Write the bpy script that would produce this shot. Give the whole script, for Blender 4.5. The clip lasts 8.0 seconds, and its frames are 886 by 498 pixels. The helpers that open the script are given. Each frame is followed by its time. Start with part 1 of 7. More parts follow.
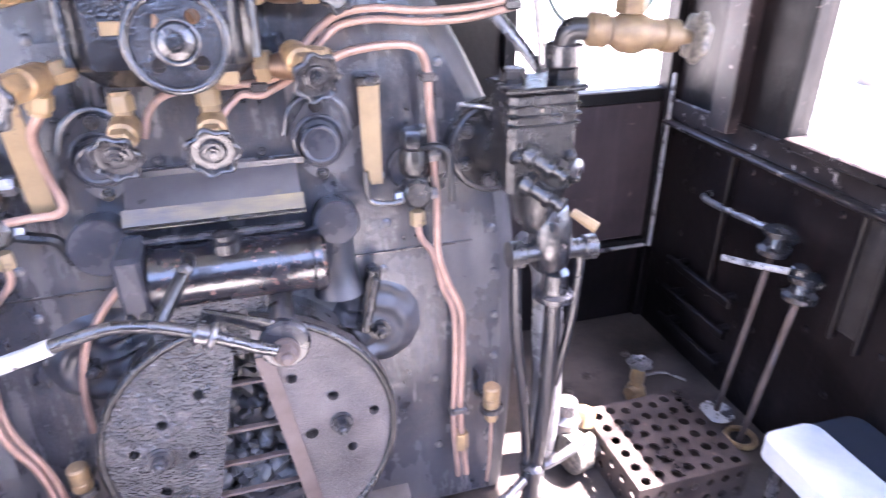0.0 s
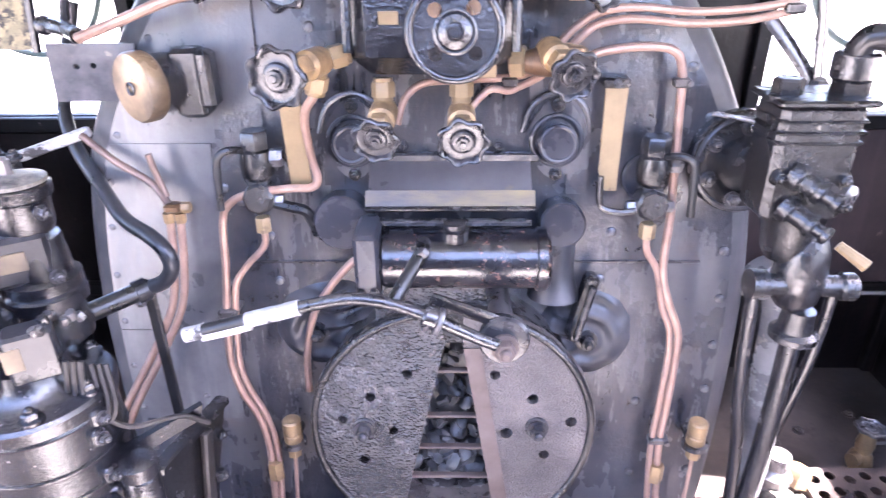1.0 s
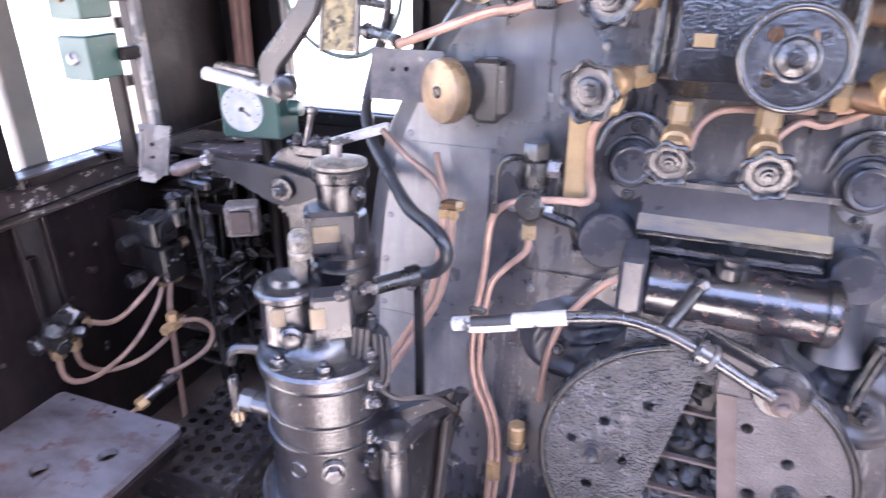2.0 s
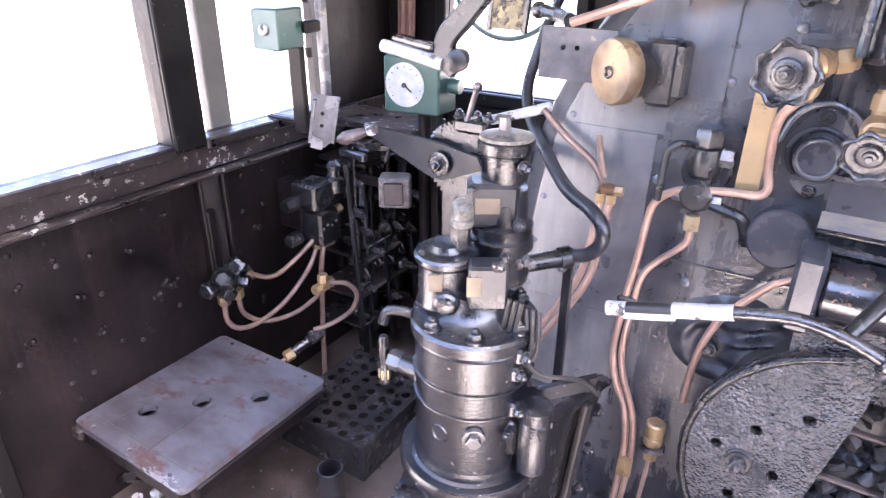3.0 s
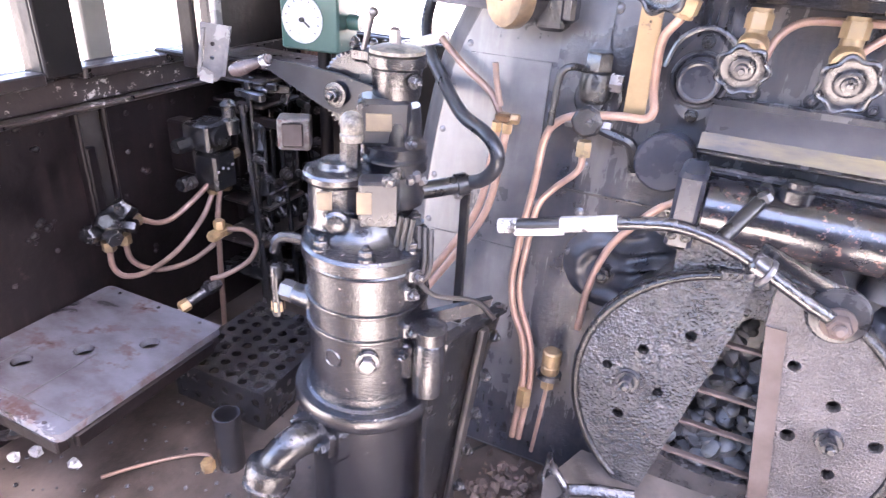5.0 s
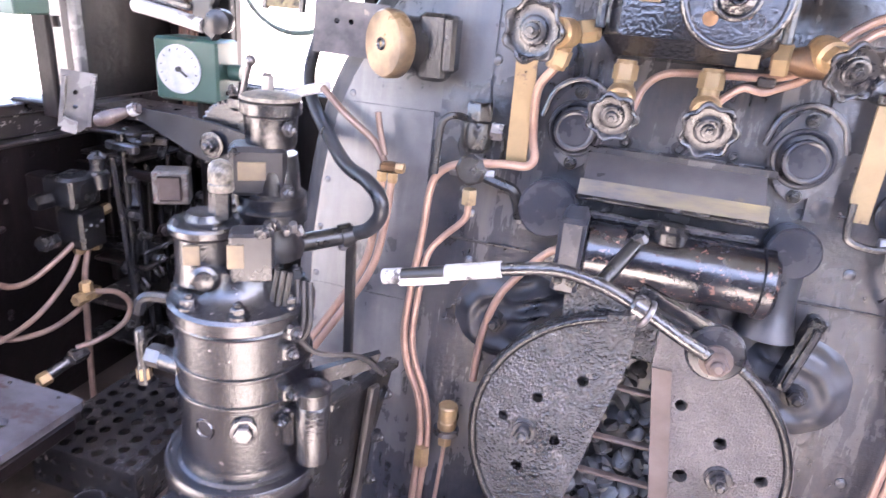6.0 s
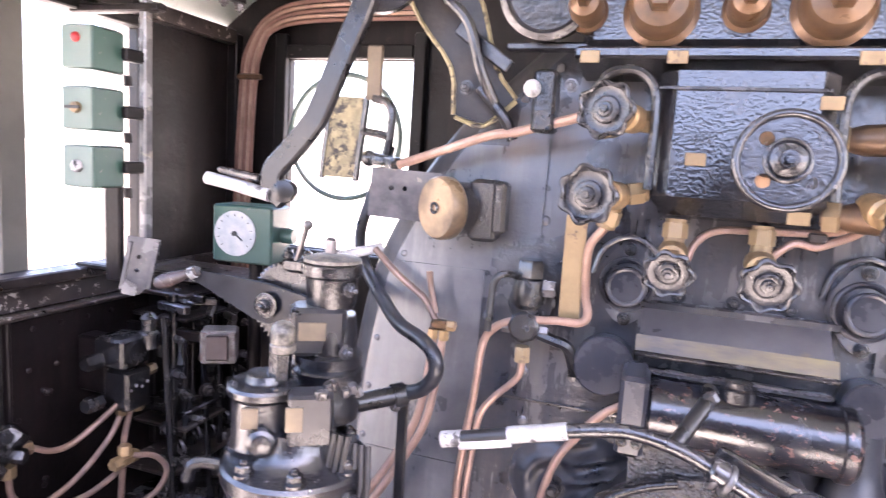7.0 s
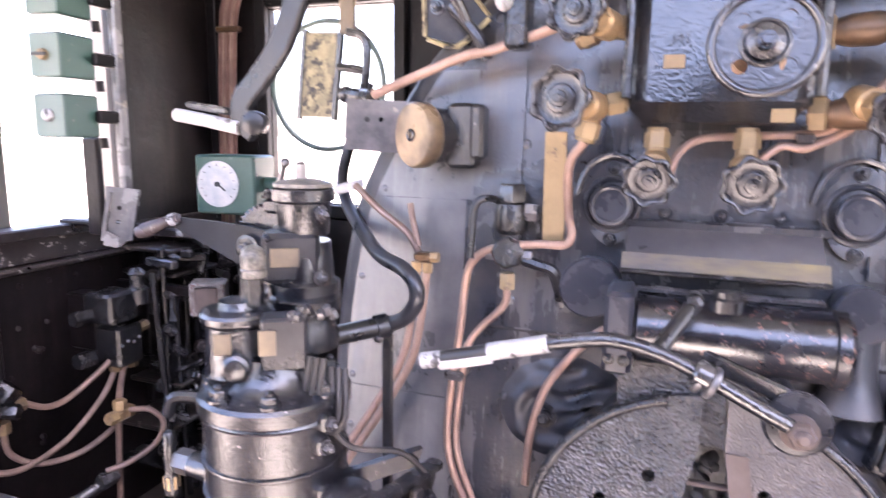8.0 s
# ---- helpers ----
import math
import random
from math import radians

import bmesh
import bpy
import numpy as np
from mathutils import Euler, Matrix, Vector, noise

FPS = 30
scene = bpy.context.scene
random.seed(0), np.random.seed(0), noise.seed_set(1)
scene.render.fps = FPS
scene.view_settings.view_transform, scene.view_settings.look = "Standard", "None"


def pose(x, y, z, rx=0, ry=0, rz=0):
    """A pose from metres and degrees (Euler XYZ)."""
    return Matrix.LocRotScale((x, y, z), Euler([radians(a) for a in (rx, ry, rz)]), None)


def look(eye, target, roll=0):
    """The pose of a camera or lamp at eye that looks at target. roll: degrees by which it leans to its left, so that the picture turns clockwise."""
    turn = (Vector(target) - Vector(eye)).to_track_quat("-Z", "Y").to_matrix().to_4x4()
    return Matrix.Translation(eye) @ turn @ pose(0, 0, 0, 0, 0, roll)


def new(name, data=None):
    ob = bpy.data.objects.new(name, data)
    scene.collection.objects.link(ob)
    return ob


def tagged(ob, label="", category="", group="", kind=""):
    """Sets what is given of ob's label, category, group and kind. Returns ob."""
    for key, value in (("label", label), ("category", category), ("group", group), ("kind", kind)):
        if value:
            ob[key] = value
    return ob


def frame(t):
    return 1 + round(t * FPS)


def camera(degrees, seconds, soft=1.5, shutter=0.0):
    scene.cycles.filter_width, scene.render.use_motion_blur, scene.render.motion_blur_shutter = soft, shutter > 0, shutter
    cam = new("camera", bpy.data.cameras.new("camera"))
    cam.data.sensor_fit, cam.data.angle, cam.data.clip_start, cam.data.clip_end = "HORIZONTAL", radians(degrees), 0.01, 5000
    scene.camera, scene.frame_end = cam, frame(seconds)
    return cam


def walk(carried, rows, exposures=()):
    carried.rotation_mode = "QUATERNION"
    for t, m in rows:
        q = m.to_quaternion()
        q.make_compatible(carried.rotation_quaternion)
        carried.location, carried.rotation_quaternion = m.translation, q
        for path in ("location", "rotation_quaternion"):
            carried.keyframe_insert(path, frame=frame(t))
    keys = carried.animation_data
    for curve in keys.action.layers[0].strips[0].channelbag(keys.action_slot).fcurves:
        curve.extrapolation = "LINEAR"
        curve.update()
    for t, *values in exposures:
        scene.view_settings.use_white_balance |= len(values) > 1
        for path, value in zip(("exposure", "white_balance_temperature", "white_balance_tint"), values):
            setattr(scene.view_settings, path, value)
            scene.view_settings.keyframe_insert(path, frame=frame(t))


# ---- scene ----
# ---- camera ----
cam = camera(69.9, 8.0, soft=1.15, shutter=0.35)
PATH = [
    (0, (0.017, -1.186, 1.44), (0.5, 0.529, 0.532), -0.5),
    (0.5, (-0.038, -1.152, 1.426), (0.123, 0.627, 0.526), -0.9),
    (1, (-0.088, -1.151, 1.422), (-0.129, 0.641, 0.536), -0.6),
    (1.5, (-0.137, -1.164, 1.42), (-0.424, 0.62, 0.563), -0.9),
    (1.8, (-0.190, -1.181, 1.418), (-0.694, 0.563, 0.598), -0.2),
    (2, (-0.226, -1.193, 1.417), (-0.858, 0.513, 0.587), 0.3),
    (2.2, (-0.238, -1.185, 1.422), (-0.98, 0.463, 0.566), -0.2),
    (3.3, (-0.285, -1.259, 1.372), (-1.272, 0.254, 0.513), 0.5),
    (3.5, (-0.277, -1.262, 1.362), (-1.265, 0.239, 0.486), 0.1),
    (4, (-0.272, -1.271, 1.336), (-1.229, 0.212, 0.397), 0.1),
    (4.5, (-0.246, -1.245, 1.287), (-1.174, 0.237, 0.315), -1.9),
    (4.7, (-0.231, -1.244, 1.284), (-1.061, 0.308, 0.335), 0.8),
    (5.8, (-0.196, -1.195, 1.262), (-0.788, 0.541, 0.484), 4.4),
    (6, (-0.19, -1.186, 1.259), (-0.692, 0.609, 0.534), 5.1),
    (6.2, (-0.191, -1.179, 1.260), (-0.660, 0.639, 0.577), 4.5),
    (6.5, (-0.193, -1.168, 1.262), (-0.667, 0.687, 0.685), 3.6),
    (7, (-0.247, -1.205, 1.264), (-0.888, 0.671, 0.997), 3.6),
    (7.5, (-0.267, -1.213, 1.223), (-1.02, 0.621, 0.957), 2.8),
    (8, (-0.193, -1.167, 1.166), (-0.856, 0.689, 0.823), 0.9),
]
walk(cam, [(t, look(eye, target, roll)) for t, eye, target, roll in PATH], [(0, 4.43, 6050, 29), (0.6, 4.5, 6050, 29), (1.2, 4.38, 6050, 28), (2.2, 4.25, 6250, 27), (3.5, 4.4, 6450, 25), (4.7, 4.65, 6550, 26), (6, 4.43, 6600, 26), (7, 4.15, 6750, 28), (8, 4.1, 6750, 29)])

# ---- world and sun ----
SUN_FROM = Vector((0.57, -0.06, 1.0)).normalized()
world = bpy.data.worlds.new("sky")
scene.world = world
world.use_nodes = True
wn = world.node_tree
sky = wn.nodes.new("ShaderNodeTexSky")
sky.sky_type = "NISHITA"
sky.sun_disc = False
sky.sun_elevation = math.asin(SUN_FROM.z)
sky.sun_rotation = math.atan2(SUN_FROM.x, SUN_FROM.y)
sky.dust_density, sky.air_density = 3.0, 1.0
wn.links.new(sky.outputs["Color"], wn.nodes["Background"].inputs["Color"])
wn.nodes["Background"].inputs["Strength"].default_value = 0.15
sun = new("sun", bpy.data.lights.new("sun", "SUN"))
sun.data.energy, sun.data.angle, sun.data.color = 5.0, radians(0.6), (1.0, 0.95, 0.88)
sun.matrix_world = look((0, 0, 5), Vector((0, 0, 5)) - SUN_FROM)

# ---- materials ----
def material(name, c1, c2, rough=(0.3, 0.55), metal=0.0, scale=5.0, fine=70.0, bump=0.2, chip=None, chips=0.0, chip_scale=28.0,
             dust=None, dusty=0.0, stretch=(1, 1, 1), depth=0.002, pits=0.0, random_tone=0.0, spec=0.5, streak=None, streaks=0.0, soft_chip=0.03, patchy=0.0, coat=0.0):
    m = bpy.data.materials.new(name)
    m.use_nodes = True
    nt = m.node_tree
    nd, ln = nt.nodes, nt.links
    b = nd["Principled BSDF"]
    tc, mp = nd.new("ShaderNodeTexCoord"), nd.new("ShaderNodeMapping")
    mp.inputs["Scale"].default_value = stretch
    ln.new(tc.outputs["Object"], mp.inputs["Vector"])

    def noise_at(sc, detail, rough_):
        n = nd.new("ShaderNodeTexNoise")
        n.inputs["Scale"].default_value, n.inputs["Detail"].default_value, n.inputs["Roughness"].default_value = sc, detail, rough_
        ln.new(mp.outputs["Vector"], n.inputs["Vector"])
        return n.outputs["Fac"]

    def remap(v, a, z, lo=0.0, hi=1.0):
        r = nd.new("ShaderNodeMapRange")
        r.inputs["From Min"].default_value, r.inputs["From Max"].default_value = a, z
        r.inputs["To Min"].default_value, r.inputs["To Max"].default_value = lo, hi
        ln.new(v, r.inputs["Value"])
        return r.outputs["Result"]

    def mix(f, a, z):
        x = nd.new("ShaderNodeMix")
        x.data_type = "RGBA"
        for sock, v in ((x.inputs[0], f), (x.inputs[6], a), (x.inputs[7], z)):
            if isinstance(v, (tuple, float)):
                sock.default_value = (*v, 1) if isinstance(v, tuple) else v
            else:
                ln.new(v, sock)
        return x.outputs[2]

    def times(a, z):
        x = nd.new("ShaderNodeMath")
        x.operation = "MULTIPLY"
        ln.new(a, x.inputs[0])
        ln.new(z, x.inputs[1])
        return x.outputs[0]

    big, small = noise_at(scale, 6, 0.62), noise_at(fine, 5, 0.6)
    col = mix(remap(big, 0.36, 0.66), c1, c2)
    rgh = remap(big, 0.35, 0.68, *rough)
    if dust:
        ge, se = nd.new("ShaderNodeNewGeometry"), nd.new("ShaderNodeSeparateXYZ")
        ln.new(ge.outputs["Normal"], se.inputs[0])
        f = times(remap(se.outputs["Z"], -0.1, 0.9, 0.25 * dusty, dusty), remap(noise_at(scale * 2.3, 7, 0.7), 0.38, 0.62))
        col = mix(f, col, dust)
        x = nd.new("ShaderNodeMix")
        ln.new(f, x.inputs[0])
        ln.new(rgh, x.inputs[2])
        x.inputs[3].default_value = 0.75
        rgh = x.outputs[0]
    if streak:
        sm = nd.new("ShaderNodeMapping")
        sm.inputs["Scale"].default_value = (16, 16, 1.1)
        ln.new(tc.outputs["Object"], sm.inputs["Vector"])
        sn = nd.new("ShaderNodeTexNoise")
        sn.inputs["Scale"].default_value, sn.inputs["Detail"].default_value, sn.inputs["Roughness"].default_value = 1.6, 6, 0.65
        ln.new(sm.outputs["Vector"], sn.inputs["Vector"])
        f = times(remap(sn.outputs["Fac"], 0.47, 0.72, 0, streaks), remap(noise_at(scale * 1.4, 4, 0.6), 0.4, 0.6))
        col = mix(f, col, streak)
        x = nd.new("ShaderNodeMix")
        ln.new(f, x.inputs[0])
        ln.new(rgh, x.inputs[2])
        x.inputs[3].default_value = 0.6
        rgh = x.outputs[0]
    if chip:
        f = times(remap(noise_at(chip_scale, 4, 0.65), 0.66 - chips, 0.66 - chips + soft_chip), remap(big, 0.42, 0.56))
        col = mix(f, col, chip)
    if random_tone:
        oi, hs = nd.new("ShaderNodeObjectInfo"), nd.new("ShaderNodeHueSaturation")
        ln.new(remap(oi.outputs["Random"], 0, 1, 1 - random_tone, 1 + random_tone), hs.inputs["Value"])
        ln.new(col, hs.inputs["Color"])
        col = hs.outputs["Color"]
    ln.new(col, b.inputs["Base Color"])
    ln.new(rgh, b.inputs["Roughness"])
    b.inputs["Metallic"].default_value = metal
    b.inputs["Specular IOR Level"].default_value = spec
    b.inputs["Coat Weight"].default_value, b.inputs["Coat Roughness"].default_value = coat, 0.06
    bp = nd.new("ShaderNodeBump")
    bp.inputs["Strength"].default_value, bp.inputs["Distance"].default_value = bump, depth
    h = small
    if pits:
        v = nd.new("ShaderNodeTexVoronoi")
        v.inputs["Scale"].default_value = pits
        ln.new(mp.outputs["Vector"], v.inputs["Vector"])
        ad = nd.new("ShaderNodeMath")
        ad.operation = "ADD"
        ln.new(h, ad.inputs[0])
        ln.new(v.outputs["Distance"], ad.inputs[1])
        h = ad.outputs[0]
    if patchy:
        h = times(h, remap(noise_at(scale * 1.7, 3, 0.5), 0.42, 0.6, 1 - patchy, 1))
    ln.new(h, bp.inputs["Height"])
    ln.new(bp.outputs["Normal"], b.inputs["Normal"])
    return m


DUST = (0.30, 0.27, 0.26)
GLOSS = material("black gloss enamel", (0.006, 0.006, 0.008), (0.018, 0.0175, 0.019), (0.08, 0.3), scale=9, fine=105, bump=0.6, depth=0.0025, dust=DUST, dusty=0.12, chip=(0.2, 0.17, 0.15), chips=0.02, soft_chip=0.05, spec=0.9)
CAP = material("blue-black cap paint", (0.016, 0.018, 0.026), (0.035, 0.037, 0.047), (0.2, 0.36), scale=8, fine=80, bump=0.12, dust=DUST, dusty=0.12)
PLATE = material("boiler plate paint", (0.013, 0.016, 0.024), (0.062, 0.062, 0.07), (0.09, 0.34), scale=3.6, fine=75, bump=0.65, depth=0.003, patchy=0.65, dust=(0.2, 0.18, 0.17), dusty=0.24, chip=(0.09, 0.066, 0.054), chips=0.08, chip_scale=7, soft_chip=0.2, spec=1.0, streak=(0.14, 0.125, 0.118), streaks=0.65)
CLAD = material("pale worn cladding paint", (0.07, 0.07, 0.078), (0.25, 0.235, 0.225), (0.13, 0.4), scale=4.5, fine=50, bump=0.3, depth=0.003, chip=(0.34, 0.29, 0.24), chips=0.03, spec=0.9)
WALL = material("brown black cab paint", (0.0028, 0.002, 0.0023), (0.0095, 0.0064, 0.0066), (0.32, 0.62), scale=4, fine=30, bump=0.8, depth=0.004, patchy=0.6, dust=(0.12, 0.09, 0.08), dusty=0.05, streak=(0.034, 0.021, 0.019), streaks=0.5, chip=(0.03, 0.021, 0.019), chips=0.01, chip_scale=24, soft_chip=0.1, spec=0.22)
PEELING = material("peeling brown post paint", (0.01, 0.007, 0.007), (0.05, 0.03, 0.027), (0.4, 0.65), scale=10, fine=70, bump=0.6, chip=(0.3, 0.25, 0.23), chips=0.04, chip_scale=30, soft_chip=0.06)
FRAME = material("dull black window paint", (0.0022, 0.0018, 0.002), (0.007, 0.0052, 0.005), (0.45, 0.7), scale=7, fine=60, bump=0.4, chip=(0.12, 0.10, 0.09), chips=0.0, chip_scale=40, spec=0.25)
SOOT = material("sooty black paint", (0.006, 0.0055, 0.006), (0.024, 0.0205, 0.02), (0.3, 0.65), scale=8, fine=80, bump=0.5, dust=(0.2, 0.16, 0.13), dusty=0.28)
CHIPPED = material("chipped cab paint", (0.007, 0.0055, 0.0056), (0.02, 0.0145, 0.0135), (0.22, 0.5), scale=7, fine=60, bump=0.4, chip=(0.38, 0.35, 0.32), chips=0.055, chip_scale=34, dust=(0.2, 0.15, 0.13), dusty=0.25)
FLOOR = material("dusty steel floor", (0.024, 0.0183, 0.0155), (0.115, 0.09, 0.076), (0.3, 0.7), scale=4.5, fine=45, bump=0.6, depth=0.003, chip=(0.03, 0.023, 0.02), chips=0.09, chip_scale=7, soft_chip=0.15)
STOOL = material("rusty worn footstool steel", (0.02, 0.014, 0.0125), (0.085, 0.06, 0.05), (0.25, 0.6), scale=9, fine=60, bump=0.5, chip=(0.16, 0.11, 0.085), chips=0.06, chip_scale=16, soft_chip=0.1)
TARNISH = material("tarnished valve brass", (0.24, 0.165, 0.085), (0.12, 0.08, 0.048), (0.3, 0.55), metal=0.4, scale=20, fine=110, bump=0.3, dust=(0.2, 0.17, 0.13), dusty=0.25)
IRON = material("worn cast iron", (0.013, 0.0125, 0.0145), (0.045, 0.041, 0.042), (0.12, 0.36), scale=7, fine=55, bump=0.25, dust=DUST, dusty=0.18, spec=0.9)
RELIEF = material("thick-painted casting", (0.008, 0.009, 0.013), (0.032, 0.031, 0.034), (0.14, 0.4), scale=7, fine=70, bump=0.4, depth=0.002, dust=DUST, dusty=0.2, spec=0.5)
PITTED = material("blistered fire door iron", (0.009, 0.0085, 0.01), (0.05, 0.046, 0.046), (0.1, 0.28), scale=7, fine=110, bump=1.0, depth=0.0036, pits=150, chip=(0.15, 0.125, 0.112), chips=0.05, chip_scale=13, soft_chip=0.2, spec=0.9, dust=(0.16, 0.13, 0.12), dusty=0.2)
SCALED = material("brown scaled fire door iron", (0.055, 0.046, 0.043), (0.135, 0.112, 0.101), (0.3, 0.52), scale=6, fine=150, bump=0.9, depth=0.0028, pits=210, chip=(0.03, 0.027, 0.026), chips=0.06, chip_scale=10, soft_chip=0.2, spec=0.7)
RUST = material("heat rusted steel", (0.065, 0.043, 0.036), (0.135, 0.1, 0.085), (0.45, 0.75), scale=10, fine=90, bump=0.35)
COPPER = material("dull copper", (0.42, 0.265, 0.2), (0.25, 0.155, 0.12), (0.32, 0.58), metal=0.35, scale=14, fine=80, bump=0.15, dust=(0.22, 0.165, 0.14), dusty=0.4)
WALLPIPE = material("brown tarnished copper", (0.27, 0.175, 0.135), (0.15, 0.1, 0.08), (0.3, 0.55), metal=0.4, scale=14, fine=80, bump=0.15, dust=(0.16, 0.12, 0.1), dusty=0.3)
SHINE = material("lumpy black enamel", (0.003, 0.0035, 0.006), (0.012, 0.0118, 0.0145), (0.07, 0.17), scale=7, fine=150, bump=0.75, depth=0.0018, dust=DUST, dusty=0.05, chip=(0.16, 0.14, 0.13), chips=0.0, chip_scale=60, spec=0.85, coat=0.12)
LEVERBLUE = material("blue-black lever paint", (0.006, 0.0075, 0.012), (0.016, 0.018, 0.025), (0.3, 0.5), scale=9, fine=90, bump=0.15, chip=(0.12, 0.11, 0.1), chips=0.0, chip_scale=50, spec=0.35)
RUSTBOX = material("rust-stained pale box paint", (0.10, 0.075, 0.06), (0.27, 0.245, 0.225), (0.4, 0.65), scale=30, fine=90, bump=0.4, chip=(0.12, 0.06, 0.045), chips=0.1, chip_scale=40)
WHEEL = material("worn black handwheel paint", (0.007, 0.0075, 0.01), (0.032, 0.0305, 0.032), (0.17, 0.36), scale=26, fine=110, bump=0.3, dust=DUST, dusty=0.12, spec=0.6)
BENTPIPE = material("grey-black painted pipe", (0.016, 0.017, 0.021), (0.042, 0.041, 0.044), (0.25, 0.45), scale=10, fine=70, bump=0.25, chip=(0.14, 0.11, 0.09), chips=0.02, chip_scale=18, soft_chip=0.1)
FLANGE = material("dull grey boiler edge paint", (0.03, 0.03, 0.035), (0.09, 0.085, 0.086), (0.42, 0.65), scale=5, fine=50, bump=0.4, spec=0.35, streak=(0.14, 0.125, 0.118), streaks=0.5)
BRASS = material("dull brass", (0.42, 0.28, 0.14), (0.22, 0.145, 0.08), (0.3, 0.55), metal=0.4, scale=22, fine=120, bump=0.25, dust=(0.16, 0.12, 0.09), dusty=0.35)
BRONZE = material("brown bronze", (0.17, 0.095, 0.048), (0.08, 0.05, 0.032), (0.25, 0.5), metal=0.4, scale=16, fine=120, bump=0.25)
FLATBLACK = material("satin black paint", (0.006, 0.0065, 0.009), (0.017, 0.017, 0.02), (0.22, 0.42), scale=9, fine=90, bump=0.12, dust=DUST, dusty=0.1, spec=0.5)
TURRET = material("lumpy black manifold paint", (0.005, 0.005, 0.0065), (0.02, 0.0195, 0.022), (0.07, 0.24), scale=9, fine=190, bump=0.3, depth=0.0016, pits=150, dust=DUST, dusty=0.12, spec=0.9)
YELLOW = material("aged yellow brass sheet", (0.29, 0.205, 0.11), (0.2, 0.14, 0.075), (0.35, 0.6), metal=0.15, scale=12, fine=90, bump=0.15, chip=(0.12, 0.08, 0.055), chips=0.04)
LIP = material("grey sheet with yellow stain", (0.06, 0.054, 0.052), (0.2, 0.15, 0.07), (0.3, 0.6), scale=6, fine=90, bump=0.25, stretch=(1, 4, 4), dust=(0.16, 0.13, 0.11), dusty=0.3)
CASTING = material("painted hinge casting", (0.012, 0.0145, 0.021), (0.055, 0.054, 0.06), (0.24, 0.46), scale=5, fine=75, bump=0.4, depth=0.002, dust=(0.2, 0.18, 0.17), dusty=0.25, spec=0.6)
SHEET = material("dusty purple-grey sheet", (0.062, 0.057, 0.061), (0.14, 0.126, 0.124), (0.26, 0.46), scale=5, fine=60, bump=0.25, patchy=0.5, chip=(0.2, 0.15, 0.08), chips=0.02, chip_scale=12, soft_chip=0.15, spec=0.7)
# boiler paint made paler to include the side light it reflects
SHEEN = material("grey boiler paint with pale sheen in it", (0.052, 0.053, 0.06), (0.15, 0.144, 0.146), (0.24, 0.46), scale=4.5, fine=45, bump=0.4, depth=0.0025, patchy=0.7, chip=(0.1, 0.085, 0.075), chips=0.03, chip_scale=9, soft_chip=0.2, spec=0.7, streak=(0.26, 0.245, 0.235), streaks=0.5)
# scuffed brown paint, its base lightened to hold the window's light
SCUFFED_LIT = material("scuffed brown door paint lightened for window light", (0.034, 0.024, 0.025), (0.075, 0.054, 0.052), (0.28, 0.5), scale=3, fine=60, bump=0.35, chip=(0.16, 0.12, 0.1), chips=0.0, streak=(0.12, 0.09, 0.085), streaks=0.5)
# unseen reflector colour, pale so that it throws sunlight back inside
BOUNCE = material("pale unseen bounce plate", (0.56, 0.53, 0.49), (0.74, 0.71, 0.66), (0.35, 0.6), scale=4, fine=60, bump=0.3, chip=(0.25, 0.2, 0.16), chips=0.03)
TAG = material("tarnished label plate", (0.17, 0.125, 0.075), (0.11, 0.085, 0.06), (0.4, 0.6), metal=0.1, scale=16, fine=90, bump=0.15)
CHALK = material("paint-splashed iron", (0.04, 0.036, 0.031), (0.23, 0.205, 0.17), (0.3, 0.6), scale=60, fine=120, bump=0.4)
PALE = material("worn white paint", (0.46, 0.445, 0.43), (0.3, 0.285, 0.275), (0.4, 0.65), scale=14, fine=90, bump=0.2, chip=(0.04, 0.035, 0.035), chips=0.13, chip_scale=26)
STEEL = material("rubbed bright steel", (0.3, 0.285, 0.28), (0.12, 0.11, 0.11), (0.2, 0.45), metal=0.7, scale=14, fine=90, bump=0.2)
GREEN = material("green instrument enamel", (0.028, 0.075, 0.06), (0.042, 0.095, 0.076), (0.3, 0.5), scale=8, fine=100, bump=0.15, chip=(0.2, 0.19, 0.17), chips=0.0, chip_scale=60)
GREEN_FACE = material("faded green face", (0.11, 0.165, 0.14), (0.155, 0.19, 0.165), (0.5, 0.7), scale=14, fine=100, bump=0.15)
DIAL = material("faded white dial", (0.33, 0.35, 0.37), (0.52, 0.5, 0.47), (0.35, 0.55), scale=22, fine=90, bump=0.05)
INK = material("black ink", (0.02, 0.02, 0.02), (0.03, 0.03, 0.03), (0.5, 0.6))
# blue-grey second tone paints in reflected sky; brown patches are worn paint
WOOD = material("worn seat board paint with blue sheen tint", (0.055, 0.049, 0.053), (0.125, 0.127, 0.145), (0.08, 0.3), scale=3.2, fine=42, bump=0.5, depth=0.003, patchy=0.6, stretch=(1, 1.6, 1), chip=(0.07, 0.043, 0.038), chips=0.14, chip_scale=10, soft_chip=0.1, spec=1.0)
TARP = material("grey canvas", (0.55, 0.56, 0.56), (0.42, 0.44, 0.46), (0.6, 0.8), scale=7, fine=150, bump=0.2)
NAVY = material("navy seat vinyl", (0.012, 0.016, 0.024), (0.03, 0.036, 0.05), (0.35, 0.6), scale=7, fine=120, bump=0.2)
COAL = material("coal", (0.02, 0.021, 0.023), (0.085, 0.088, 0.096), (0.25, 0.6), scale=25, fine=90, bump=0.5)
